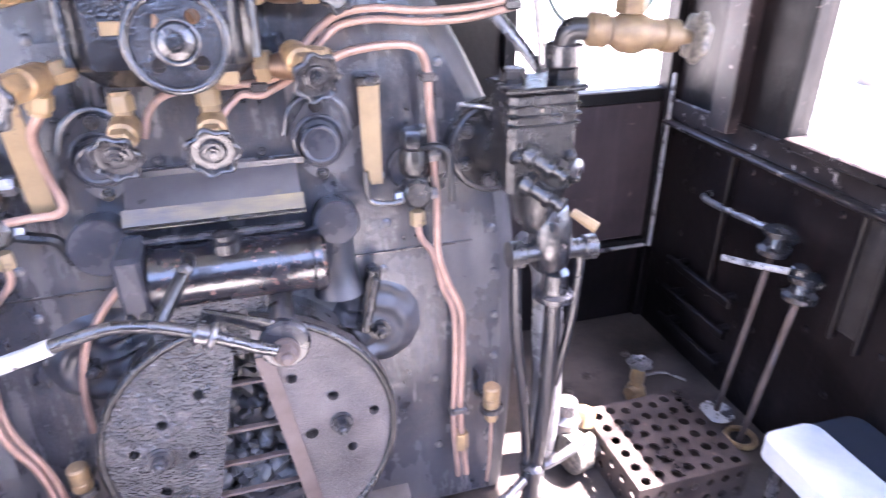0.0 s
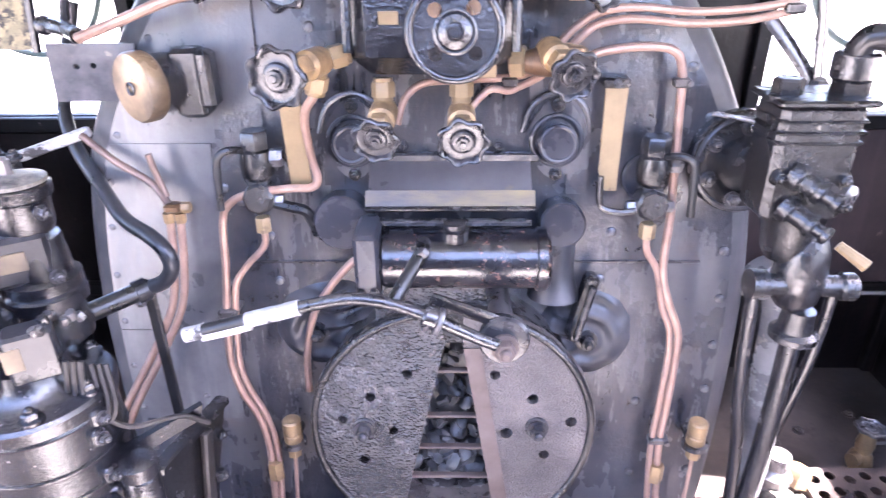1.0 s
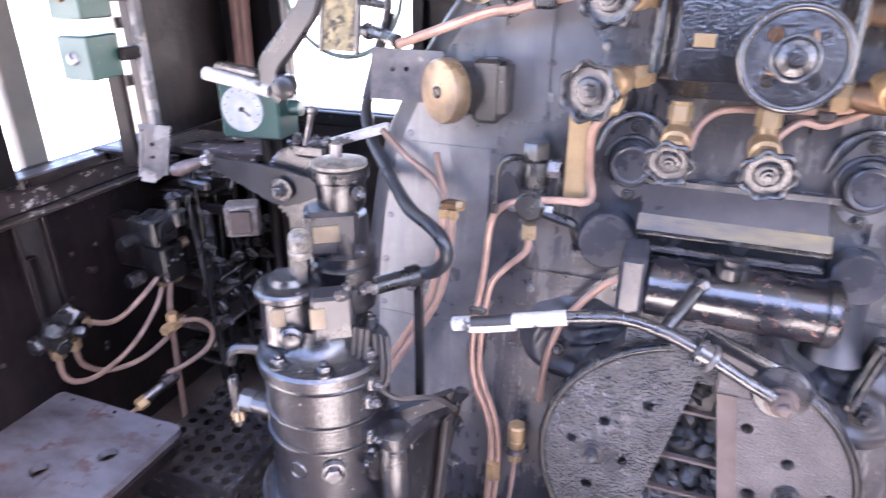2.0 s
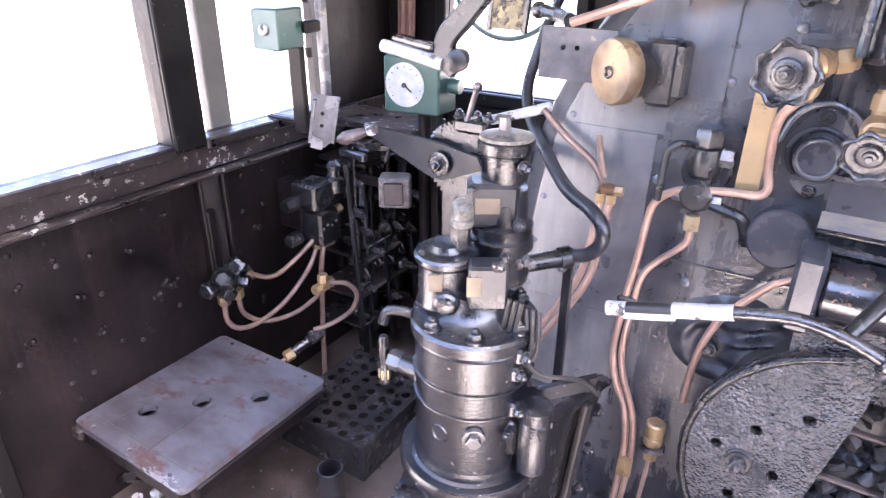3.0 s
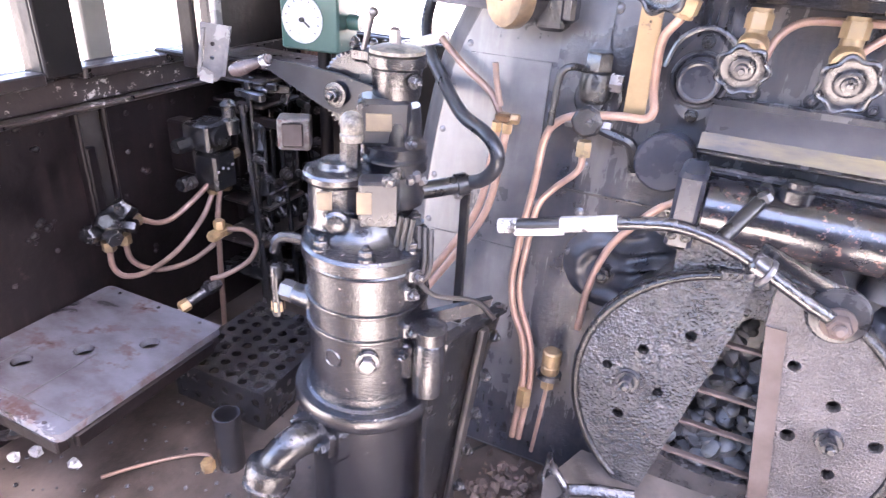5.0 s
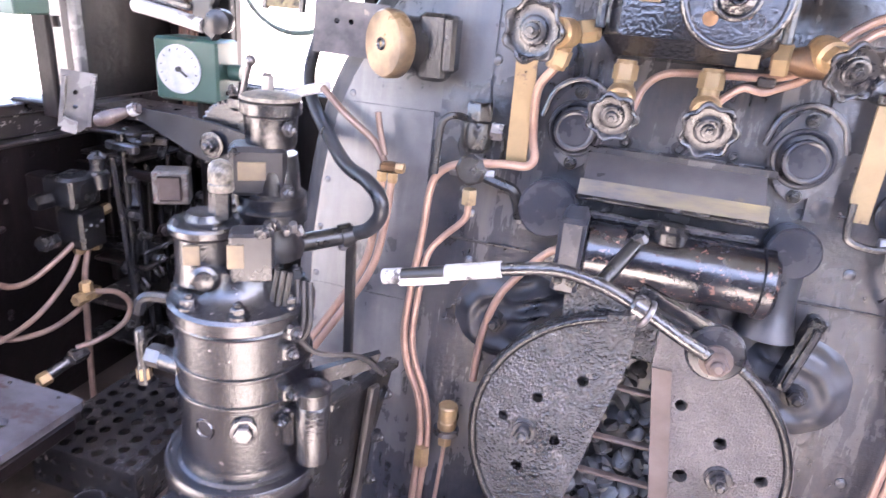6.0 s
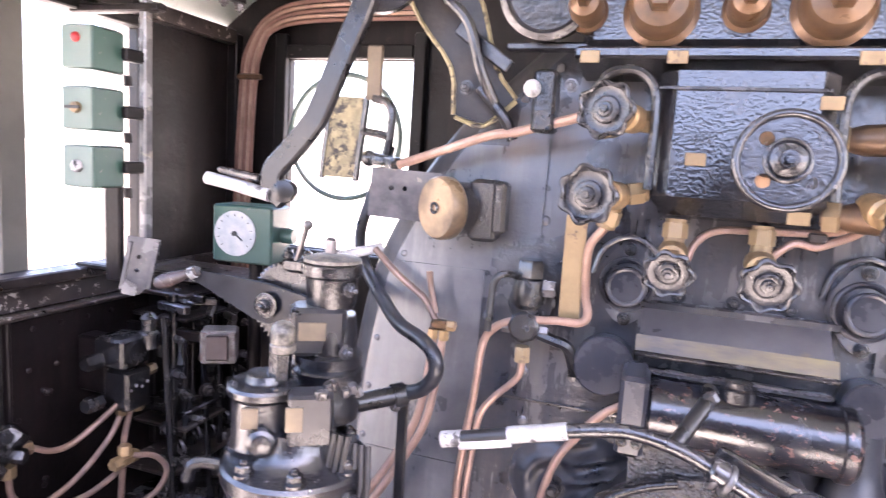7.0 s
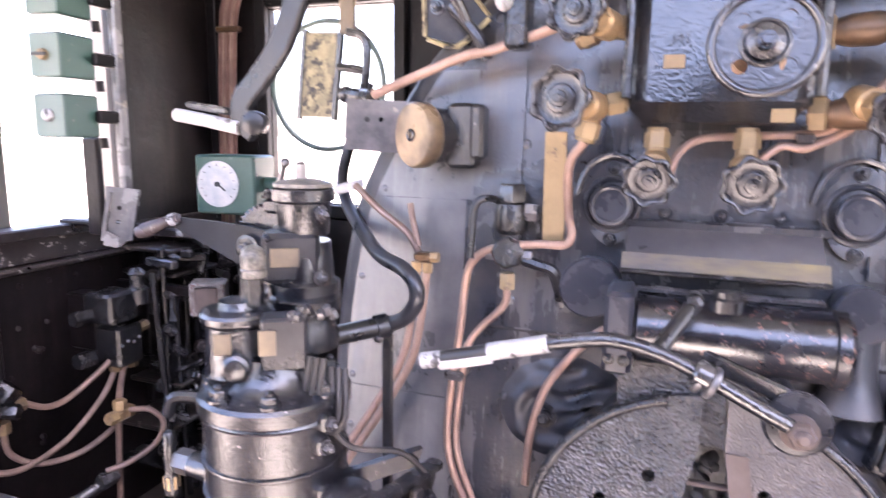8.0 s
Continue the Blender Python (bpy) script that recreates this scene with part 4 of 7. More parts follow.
steam_valve(bh(-0.078, 1.125, 0.12), (-0.076, -0.088, 1.103), 0.044, down=bh(-0.078, 1.19, 0.12))
steam_valve(bh(0.08, 1.235, 0.12), bh(0.108, 1.212, 0.22), 0.043, side=bh(0.145, 1.22, 0.09))
for z in (1.215, 1.345):
    t = thing("angle_valve", bh(0.01, z, 0.1), "bronze tapered angle valve beside the manifold", "valve", group="bronze angle valves")
    q = bh(0.01, z, 0.105)
    part("body", lathe(B(), q, (1, -0.25, 0.02), [(0.018, 0), (0.02, 0.03), (0.026, 0.05), (0.027, 0.085), (0.022, 0.10), (0.022, 0.115)], 20), BRONZE, t)
    part("union_nut", nut(B(), q + Vector((0.004, 0, 0)), (1, -0.25, 0.02), 0.03, 0.026), YELLOW, t)
    part("gland_nut", nut(B(), q + Vector((0.10, -0.026, 0.002)), (1, -0.25, 0.02), 0.031, 0.03), BRASS, t)
    if z > 1.3:
        star_wheel(t, q + Vector((0.15, -0.04, 0.0)), (0.6, -0.8, 0.1), 0.042)

# gauge boards, their cocks and pipes
bm = sheet(B(), [(-0.022, 0), (0.02, 0), (0.02, 0.232), (-0.02, 0.232)], [(0.0, 0.2, 0.0025, 8)], 0.006, plane_at(bh(-0.404, 0.955, 0.05), (1, 0, 0), Vector((0.02, -0.22, 0.97)).normalized()))
solo("gauge_shield", bm, YELLOW, "tall aged-yellow brass gauge shield, upright", "shield", group="gauge shields")
bm = sheet(B(), [(-0.003, 0), (0.02, 0), (0.02, 0.03), (0.026, 0.205), (-0.017, 0.205), (-0.019, 0.04)], [], 0.006, plane_at(bh(0.219, 0.952, 0.052), (1, 0, 0), UP))
solo("gauge_shield", bm, YELLOW, "tall aged-yellow brass gauge shield with cut lower corner", "shield", group="gauge shields")
part_t = thing("shield_clip", bh(0.222, 1.155, 0.0), "black clip holding the gauge shield's top", "clip")
part("block", box(B(), bh(0.222, 1.165, 0.03), (0.05, 0.06, 0.02)), GLOSS, part_t)
part("screw", bolt(B(), bh(0.222, 1.165, 0.06), OUT, 0.005, 0.008), IRON, part_t)


def gauge_cock(x, z, hand, label):
    t = thing("gauge_cock", bh(x, z - 0.09, 0.0), label, "cock", group="gauge cocks")
    part("flange", disc(B(), x, z - 0.045, 0.0, 0.018, 0.05), PLATE, t)
    part("body", lathe(B(), bh(x, z - 0.005, 0.06), (0, 0, 1), [(0.024, -0.04), (0.032, -0.03), (0.034, 0.0), (0.03, 0.02), (0.022, 0.026)], 20), OIL, t)
    part("top_nut", nut(B(), bh(x, z + 0.02, 0.06), (0, 0, 1), 0.029, 0.036), GLOSS, t)
    part("neck", cyl(B(), bh(x, z - 0.045, 0.0), bh(x, z - 0.045, 0.07), 0.02, seg=14), IRON, t)
    part("plug", disc(B(), x, z - 0.085, 0.03, 0.085, 0.033, 8, 0.006), GLOSS, t)
    part("side_nut", nut(B(), bh(x + 0.03, z, 0.06), (1, 0, 0), 0.019, 0.024), STEEL, t)
    part("side_nut", nut(B(), bh(x + 0.028, z - 0.088, 0.06), (1, 0, 0), 0.013, 0.02), STEEL, t)
    part("side_nut", nut(B(), bh(x - 0.028, z - 0.088, 0.06), (-1, 0, 0), 0.013, 0.02), STEEL, t)
    part("drain_nut", nut(B(), bh(x, z - 0.155, 0.06), (0, 0, 1), 0.017, 0.032), YELLOW, t, "yellow brass nut")
    s = hand
    part("handle", tube(B(), [bh(x + s * 0.015, z + 0.02, 0.08), bh(x + s * 0.038, z + 0.028, 0.105), bh(x + s * 0.056, z + 0.02, 0.11), bh(x + s * 0.064, z - 0.005, 0.11), bh(x + s * 0.066, z - 0.09, 0.11)], 0.0075, 10, 5), HOSE, t)
    return t


gauge_cock(-0.49, 1.025, -1, "black gauge cock with looped handle and brass drain nut")
gauge_cock(0.308, 1.01, 1, "black gauge cock with looped handle and brass drain nut")
solo("drain_lever", tube(B(), [bh(0.200, 0.99, 0.075), bh(0.202, 0.94, 0.075), bh(0.212, 0.922, 0.075), bh(0.245, 0.915, 0.075), bh(0.275, 0.918, 0.075)], 0.007, 8, 5), GLOSS, "bent black drain lever beside the yellow shield", "lever")
solo("gauge_link", tube(B(), [bh(-0.46, 0.93, 0.06), bh(-0.43, 0.922, 0.06), bh(-0.402, 0.912, 0.055), bh(-0.39, 0.88, 0.04), bh(-0.388, 0.85, 0.02)], 0.012, 8, 5), HOSE, "short black pipe bend on the backhead", "pipe")

copper([bh(-0.345, 1.165, 0.14), bh(-0.372, 1.12, 0.12), bh(-0.374, 1.03, 0.078), bh(-0.366, 0.985, 0.072), bh(-0.382, 0.967, 0.072), bh(-0.43, 0.965, 0.072), bh(-0.515, 0.952, 0.07), bh(-0.56, 0.925, 0.062), bh(-0.58, 0.88, 0.05), bh(-0.588, 0.78, 0.045), bh(-0.60, 0.665, 0.045), bh(-0.606, 0.55, 0.045), bh(-0.59, 0.47, 0.045), bh(-0.557, 0.40, 0.045), bh(-0.54, 0.3, 0.045), bh(-0.543, 0.12, 0.045)], 0.0085)
copper([bh(-0.49, 0.875, 0.06), bh(-0.495, 0.835, 0.055), bh(-0.54, 0.785, 0.045), bh(-0.57, 0.74, 0.045), bh(-0.58, 0.665, 0.045), bh(-0.586, 0.55, 0.045), bh(-0.572, 0.48, 0.045), bh(-0.538, 0.40, 0.045), bh(-0.521, 0.3, 0.045), bh(-0.526, 0.12, 0.045)], 0.0075)
copper([bh(-0.285, 0.812, 0.05), bh(-0.32, 0.785, 0.045), bh(-0.365, 0.73, 0.04), bh(-0.404, 0.668, 0.04), bh(-0.429, 0.569, 0.035), bh(-0.435, 0.46, 0.03)], 0.0085)
copper([bh(0.145, 1.215, 0.09), bh(0.19, 1.225, 0.065), bh(0.26, 1.232, 0.06), bh(0.32, 1.225, 0.055), bh(0.344, 1.19, 0.05), bh(0.349, 1.1, 0.05), bh(0.352, 1.0, 0.05), bh(0.356, 0.9, 0.05), bh(0.354, 0.78, 0.05), bh(0.372, 0.71, 0.05), bh(0.402, 0.635, 0.05), bh(0.407, 0.58, 0.05), bh(0.402, 0.45, 0.05), bh(0.395, 0.325, 0.05), bh(0.405, 0.14, 0.05)], 0.0085)
copper([bh(0.308, 0.86, 0.06), bh(0.315, 0.82, 0.055), bh(0.342, 0.775, 0.05), bh(0.362, 0.69, 0.05), bh(0.384, 0.635, 0.05), bh(0.389, 0.57, 0.05), bh(0.384, 0.45, 0.05), bh(0.376, 0.325, 0.05), bh(0.384, 0.14, 0.05)], 0.0075)
for o in (0.0, -0.02):
    copper([bh(0.095 - o * 0.3, 1.235 + o, 0.09), bh(0.13 - o * 0.6, 1.27 + o * 0.8, 0.085), bh(0.175, 1.295 + o, 0.08), bh(0.24, 1.303 + o, 0.08), bh(0.335, 1.295 + o, 0.08), bh(0.43, 1.298 + o, 0.08), bh(0.53, 1.31 + o * 0.7, 0.08)], 0.0075)
    copper([bh(-0.2 if o == 0 else -0.06, 1.10 if o == 0 else 1.13, 0.1), bh(-0.185 if o == 0 else -0.045, 1.145, 0.09), bh(-0.15 if o == 0 else -0.02, 1.172 + o * 0.5, 0.085), bh(-0.08 if o == 0 else 0.01, 1.178 + o, 0.085), bh(0.03, 1.185 + o, 0.085), bh(0.075, 1.21 + o, 0.09), bh(0.10, 1.25 + o, 0.09)], 0.007)
for x, z, s in ((0.346, 1.165, 0.03), (0.39, 0.345, 0.045), (0.012, 1.175, 0.03), (-0.594, 0.675, 0.04), (0.52, 1.30, 0.035)):
    t = thing("pipe_clip", bh(x, z, 0.0), "small black clip round the copper pipes", "clip", group="pipe clips")
    part("band", box(B(), bh(x, z, 0.05 if x != 0.012 and x < 0.5 else 0.085), (s, 0.026, 0.018), bevel=0.003), IRON, t)
    part("tail", cyl(B(), bh(x + s * 0.4, z, 0.0), bh(x + s * 0.4, z, 0.07), 0.006, seg=8), IRON, t)
copper([(-0.80, 0.08, 1.255), (-0.70, 0.07, 1.29), (-0.60, 0.065, 1.325), (-0.54, 0.06, 1.335), (-0.505, 0.06, 1.345), (-0.44, 0.04, 1.36), (-0.40, 0.02, 1.37)], 0.010, "copper pipe along the boiler shoulder")
copper([(-0.69, 0.07, 0.94), (-0.705, 0.075, 0.99), (-0.712, 0.075, 1.03)], 0.007, "short copper stub pipe", WALLPIPE)
copper([(-0.68, 0.062, 0.917), (-0.72, 0.08, 0.965), (-0.79, 0.09, 1.01), (-0.86, 0.11, 1.06)], 0.008, "thin copper pipe across the boiler side", WALLPIPE)
for o in (0, 0.022):
    copper([(-0.69 + o, 0.065, 0.90), (-0.695 + o, 0.05, 0.80), (-0.71 + o, 0.03, 0.70), (-0.76 + o, 0.01, 0.60), (-0.83 + o, -0.03, 0.48), (-0.88 + o, -0.05, 0.38)], 0.0085, "copper pipe running down behind the brake stand")
t = thing("pipe_union", (-0.68, 0.06, 0.88), "brass four-way pipe union on the backhead", "union")
part("body", box(B(), (-0.675, 0.06, 0.92), (0.036, 0.03, 0.02), bevel=0.005), BRONZE, t)
for x in (-0.69, -0.665):
    part("union_nut", nut(B(), (x, 0.06, 0.908), (0, 0, -1), 0.012, 0.022), BRASS, t)
part("union_nut", nut(B(), (-0.658, 0.06, 0.92), (1, 0, 0), 0.012, 0.018), BRASS, t)

# fusible plugs low on the backhead
for x, lab in ((-0.475, "brass drain plug low on the backhead"), (0.475, "dusty brass drain plug low on the backhead")):
    t = thing("drain_plug", bh(x, 0.28, 0.0), lab, "plug", group="drain plugs")
    part("cap", lathe(B(), bh(x, 0.345, 0.06), (0, 0, 1), [(0.02, 0), (0.022, 0.004), (0.022, 0.022), (0.0205, 0.024), (0.0205, 0.03), (0.022, 0.032), (0.022, 0.06), (0.018, 0.064)], 20), BRASS, t)
    part("washer", cyl(B(), bh(x, 0.333, 0.06), bh(x, 0.345, 0.06), 0.03, seg=20), IRON, t)
    part("union_nut", nut(B(), bh(x, 0.305, 0.06), (0, 0, 1), 0.017, 0.028), BRASS, t)
    part("mount", cyl(B(), bh(x, 0.34, 0.0), bh(x, 0.34, 0.06), 0.014, seg=12), IRON, t)
    part("drip_pipe", tube(B(), [bh(x, 0.31, 0.06), bh(x - 0.005, 0.2, 0.06), bh(x - 0.012, 0.1, 0.05)], 0.005, 8, 4), COPPER, t)
    x2 = x - 0.055 if x < 0 else x - 0.075
    solo("pipe_nut", nut(B(), bh(x2 if x < 0 else 0.395, 0.225, 0.045), (0, 0, 1), 0.02, 0.05), BRASS, "brass coupling nut on a copper pipe", "nut", group="coupling nuts")

# bell-like disc on the boiler shoulder
t = thing("alarm_bell", (-0.66, 0.08, 1.09), "round brass-faced alarm with black iron body on the boiler", "alarm")
ax = Vector((-0.56, -0.83, 0.0)).normalized()
bc = Vector((-0.69, 0.03, 1.172))
part("face", lathe(B(), bc - ax * 0.035, ax, [(0.062, 0), (0.066, 0.006), (0.066, 0.03), (0.062, 0.036), (0.01, 0.038)], 36), material("blackened brass face", (0.29, 0.2, 0.115), (0.05, 0.037, 0.028), (0.25, 0.5), metal=0.3, scale=7, fine=70), t, "half-blackened brass face")
part("face_bolt", torus(B(), bc + ax * 0.005, ax, 0.010, 0.003, 20, 8), IRON, t)
part("body", cyl(B(), (-0.645, 0.10, 1.172), bc - ax * 0.03, 0.055, 0.058, 28), GLOSS, t)
part("mount", box(B(), (-0.60, 0.09, 1.172), (0.06, 0.06, 0.13), bevel=0.008), GLOSS, t)
part("mount", box(B(), (-0.565, 0.08, 1.18), (0.03, 0.05, 0.11), bevel=0.008), GLOSS, t)
part("back_plate", sheet(B(), [(-0.08, -0.052), (0.075, -0.06), (0.08, 0.05), (-0.075, 0.055)], [(-0.03, 0.012, 0.0055, 10), (0.0, 0.012, 0.0055, 10)], 0.012, plane_at((-0.785, 0.085, 1.192), Vector((0.97, 0.25, 0)).normalized(), (0, 0, 1))), CLAD, t, "grey plate with two holes")
part("backing", sheet(B(), rect(-0.06, 0.03, -0.02, 0.035), [], 0.006, plane_at((-0.788, 0.098, 1.192), Vector((0.97, 0.25, 0)).normalized(), (0, 0, 1))), FLATBLACK, t)

# little block with a white nut, left of the upper valve
t = thing("pipe_block", (-0.5, 0.07, 1.34), "small black pipe block with a white capped nut", "block")
part("block", box(B(), (-0.485, 0.06, 1.395), (0.045, 0.06, 0.12), bevel=0.006), OIL, t)
part("cap_nut", ball(B(), (-0.508, 0.03, 1.418), 0.0175), PALE, t, "pale cap nut")
part("bolt", bolt(B(), (-0.44, 0.07, 1.43), (0, -1, 0), 0.008, 0.014), STEEL, t)

# pressure gauge and the black bracket above
t = thing("pressure_gauge", (-0.52, 0.02, 1.50), "black-rimmed round pressure gauge with pale dial", "gauge")
gp = Vector((-0.49, 0.02, 1.595))
part("case", lathe(B(), gp, (0, -1, -0.1), [(0.085, -0.05), (0.09, 0), (0.09, 0.014), (0.078, 0.018), (0.07, 0.008)], 40), GLOSS, t)
part("dial", lathe(B(), gp, (0, -1, -0.1), [(0.07, 0.006), (0.001, 0.0075)], 32), DIAL, t)
part("bracket", box(B(), (-0.49, 0.06, 1.50), (0.16, 0.03, 0.016)), GLOSS, t)
lbm = plane_at((-0.65, 0.06, 1.40), Vector((0.98, 0.2, 0)).normalized(), (0, 0, 1))
lb = thing("lamp_bracket", (-0.62, 0.06, 1.35), "angular black steel bracket with yellowed edges", "bracket")
part("plate", sheet(B(), [(-0.16, 0.26), (-0.03, 0.26), (0.02, 0.18), (0.055, 0.06), (0.10, 0.0), (0.04, -0.05), (-0.02, -0.035), (-0.03, 0.06), (-0.10, 0.15)], [], 0.045, lbm), SOOT, lb)
for p in ([(-0.165, 0.262), (-0.104, 0.15), (-0.034, 0.058), (-0.024, -0.035)], [(-0.02, -0.04), (0.04, -0.055), (0.103, -0.002)], [(0.103, 0.002), (0.058, 0.062), (0.023, 0.182), (-0.028, 0.262)]):
    part("edge", tube(B(), [lbm @ Vector((x, y, 0.004)) for x, y in p], 0.005, 6, 3), STAINED, lb, "yellowed worn edge")
part("pipe", tube(B(), [lbm @ Vector(q) for q in ((-0.06, 0.2, 0.02), (0.0, 0.14, 0.035), (0.03, 0.05, 0.035), (0.06, -0.01, 0.02))], 0.011, 10, 5), GLOSS, lb)
part("bolt", bolt(B(), lbm @ Vector((0.0, 0.02, 0)), (0, -1, 0), 0.009, 0.016), IRON, lb)
part("strap", box(B(), lbm @ Vector((0.03, 0.10, 0.01)), (0.14, 0.012, 0.03), Euler((0, radians(35), 0)).to_matrix()), GLOSS, lb)
solo("bracket_stay", tube(B(), [(-0.62, 0.05, 1.42), (-0.565, 0.06, 1.36), (-0.55, 0.07, 1.32)], 0.012, 8, 4), GLOSS, "short black stay under the bracket", "stay")

# ---- lubricator column ----
lu = thing("lubricator", (0.55, -0.05, 0.66), "oily black sight-feed lubricator with ribbed cast body", "lubricator")
part("body", box(B(), (0.528, -0.045, 1.06), (0.142, 0.11, 0.215), bevel=0.012), OIL, lu)
for z, w in ((1.100, 0.147), (1.118, 0.150), (1.137, 0.147)):
    part("rib", box(B(), (0.528, -0.045, z), (w, w - 0.032, 0.007), bevel=0.003), OIL, lu)
part("lid", box(B(), (0.528, -0.045, 1.168), (0.165, 0.13, 0.012), bevel=0.004), OIL, lu)
part("lower_body", lathe(B(), (0.545, -0.045, 0.86), (0, 0, 1), [(0.036, 0), (0.046, 0.02), (0.05, 0.05), (0.056, 0.08), (0.06, 0.105)], 24), OIL, lu)
part("side_boss", lathe(B(), (0.598, -0.092, 1.005), (0.45, -0.9, 0), [(0.02, 0), (0.02, 0.012), (0.014, 0.015), (0.008, 0.018)], 18), IRON, lu)
for q in ((0.585, -0.095, 1.035), (0.60, -0.09, 0.985), (0.47, -0.095, 1.04)):
    part("stud", bolt(B(), q, (0.2, -1, 0), 0.009, 0.016), OIL, lu)
for x, z in ((0.475, 1.165), (0.58, 1.165)):
    bm = lathe(B(), (x, -0.055, z), (0, 0, 1), [(0.036, 0), (0.036, 0.01), (0.028, 0.012)], 20)
    nut(bm, (x, -0.055, z + 0.008), (0, 0, 1), 0.032 if x > 0.5 else 0.026, 0.03)
    part("top_nut", bm, OIL, lu)
part("cup", lathe(B(), (0.578, -0.055, 1.195), (0, 0, 1), [(0.028, 0), (0.036, 0.008), (0.036, 0.045), (0.03, 0.05)], 20), GLOSS, lu)
for x, z in ((0.498, 1.045), (0.495, 0.985)):
    q = Vector((x, -0.09, z))
    ax = Vector((0.65, -0.65, -0.4)).normalized()
    part("feed_valve", lathe(B(), q, ax, [(0.026, 0), (0.026, 0.02), (0.018, 0.024), (0.018, 0.05), (0.022, 0.052), (0.022, 0.062), (0.012, 0.066), (0.012, 0.08), (0.017, 0.082), (0.017, 0.092), (0.008, 0.095)], 18), OIL, lu)
part("yellow_handle", cyl(B(), (0.578, -0.145, 0.932), (0.618, -0.175, 0.905), 0.009, 0.012, 10), YELLOW, lu, "yellow plastic stub handle")
part("valve_chest", lathe(B(), (0.575, -0.06, 0.76), (0, 0, 1), [(0.03, 0), (0.045, 0.02), (0.05, 0.06), (0.046, 0.12), (0.034, 0.15)], 22), GLOSS, lu)
part("cross_arm", lathe(B(), (0.475, -0.075, 0.815), (1, 0, -0.03), [(0.03, 0), (0.03, 0.03), (0.022, 0.035), (0.022, 0.17), (0.028, 0.175), (0.028, 0.2), (0.016, 0.205)], 20), OIL, lu)
part("collar", lathe(B(), (0.59, -0.07, 0.68), (0, 0, 1), [(0.03, 0), (0.046, 0.01), (0.046, 0.024), (0.034, 0.03), (0.03, 0.075)], 24), GLOSS, lu)
FLX, FLZ = 0.495, 1.0
fl = thing("flange_plate", bh(0.46, 0.9, 0.0), "dusty round bolted flange on the backhead", "flange")
part("disc", disc(B(), FLX, FLZ, 0.0, 0.035, 0.106), OIL, fl)
part("raised_ring", torus(B(), bh(FLX, FLZ, 0.036), OUT, 0.094, 0.006, 48, 8), RELIEF, fl)
for a in range(6):
    part("bolt", bolt(B(), bh(FLX + 0.074 * math.cos(a + 0.55), FLZ + 0.074 * math.sin(a + 0.55), 0.035), OUT, 0.010, 0.018), IRON, fl)
part("neck", cyl(B(), bh(FLX, FLZ, 0.03), (0.51, -0.005, 1.03), 0.056, 0.05, 24), OIL, fl)
copper([(0.40, 0.05, 1.115), (0.44, 0.03, 1.112), (0.47, 0.0, 1.11)], 0.005, "thin steel feed pipe", STEEL)
el = thing("elbow_valve", (0.578, -0.055, 1.24), "brass globe valve on a black elbow, wheel worn pale", "valve")
part("elbow", tube(B(), [(0.572, -0.06, 1.225), (0.570, -0.068, 1.252), (0.58, -0.078, 1.27), (0.612, -0.09, 1.27)], 0.021, 14, 6), HOSE, el, "black pipe elbow")
part("body", lathe(B(), (0.60, -0.088, 1.27), (1, -0.12, -0.10), [(0.022, 0), (0.03, 0.008), (0.03, 0.04), (0.024, 0.048), (0.036, 0.07), (0.038, 0.10), (0.028, 0.125), (0.026, 0.15), (0.03, 0.152), (0.03, 0.18), (0.018, 0.186), (0.012, 0.21)], 22), TARNISH, el)
part("branch", lathe(B(), (0.685, -0.095, 1.265), (0, 0, 1), [(0.02, 0), (0.022, 0.03), (0.03, 0.032), (0.03, 0.06), (0.02, 0.064), (0.018, 0.09)], 6), TARNISH, el)
star_wheel(el, Vector((0.812, -0.112, 1.249)), (1, -0.12, -0.10), 0.045, CHALK)
for p, r in (([(0.49, -0.075, 0.80), (0.505, -0.07, 0.6), (0.54, -0.07, 0.35), (0.555, -0.075, 0.1)], 0.014), ([(0.59, -0.07, 0.69), (0.592, -0.07, 0.5), (0.585, -0.075, 0.3), (0.565, -0.08, 0.09)], 0.021), ([(0.66, -0.05, 0.80), (0.65, -0.05, 0.6), (0.62, -0.05, 0.42)], 0.012)):
    solo("lubricator_pipe", tube(B(), p, r, 12, 6), GLOSS, "glossy black pipe running down from the lubricator", "pipe", group="lubricator pipes")
ft = thing("foot_valve", (0.57, -0.08, 0.0), "black pipe foot with a cross pipe on the floor", "valve")
part("riser", lathe(B(), (0.565, -0.08, 0.0), (0, 0, 1), [(0.03, 0), (0.03, 0.06), (0.024, 0.07), (0.024, 0.14), (0.034, 0.15), (0.034, 0.19), (0.02, 0.2)], 18), GLOSS, ft)
part("cross_pipe", tube(B(), [(0.42, -0.14, 0.11), (0.50, -0.11, 0.145), (0.57, -0.08, 0.165), (0.65, -0.07, 0.185), (0.74, -0.05, 0.21)], 0.013, 10, 5), STEEL, ft)
solo("injector_pipe", tube(B(), [(0.68, 0.10, 0.0), (0.68, 0.10, 0.25), (0.67, 0.11, 0.5), (0.66, 0.12, 0.66), (0.60, 0.14, 0.74)], 0.042, 18, 6), CLAD, "wide pale pipe rising beside the boiler", "pipe")
t = thing("injector", (0.76, 0.12, 0.0), "worn brass and steel injector body on the floor", "injector")
part("body", lathe(B(), (0.72, 0.03, 0.07), (1, 0.25, 0), [(0.03, 0), (0.06, 0.01), (0.06, 0.06), (0.04, 0.07), (0.04, 0.10), (0.028, 0.11)], 22), CHALK, t)
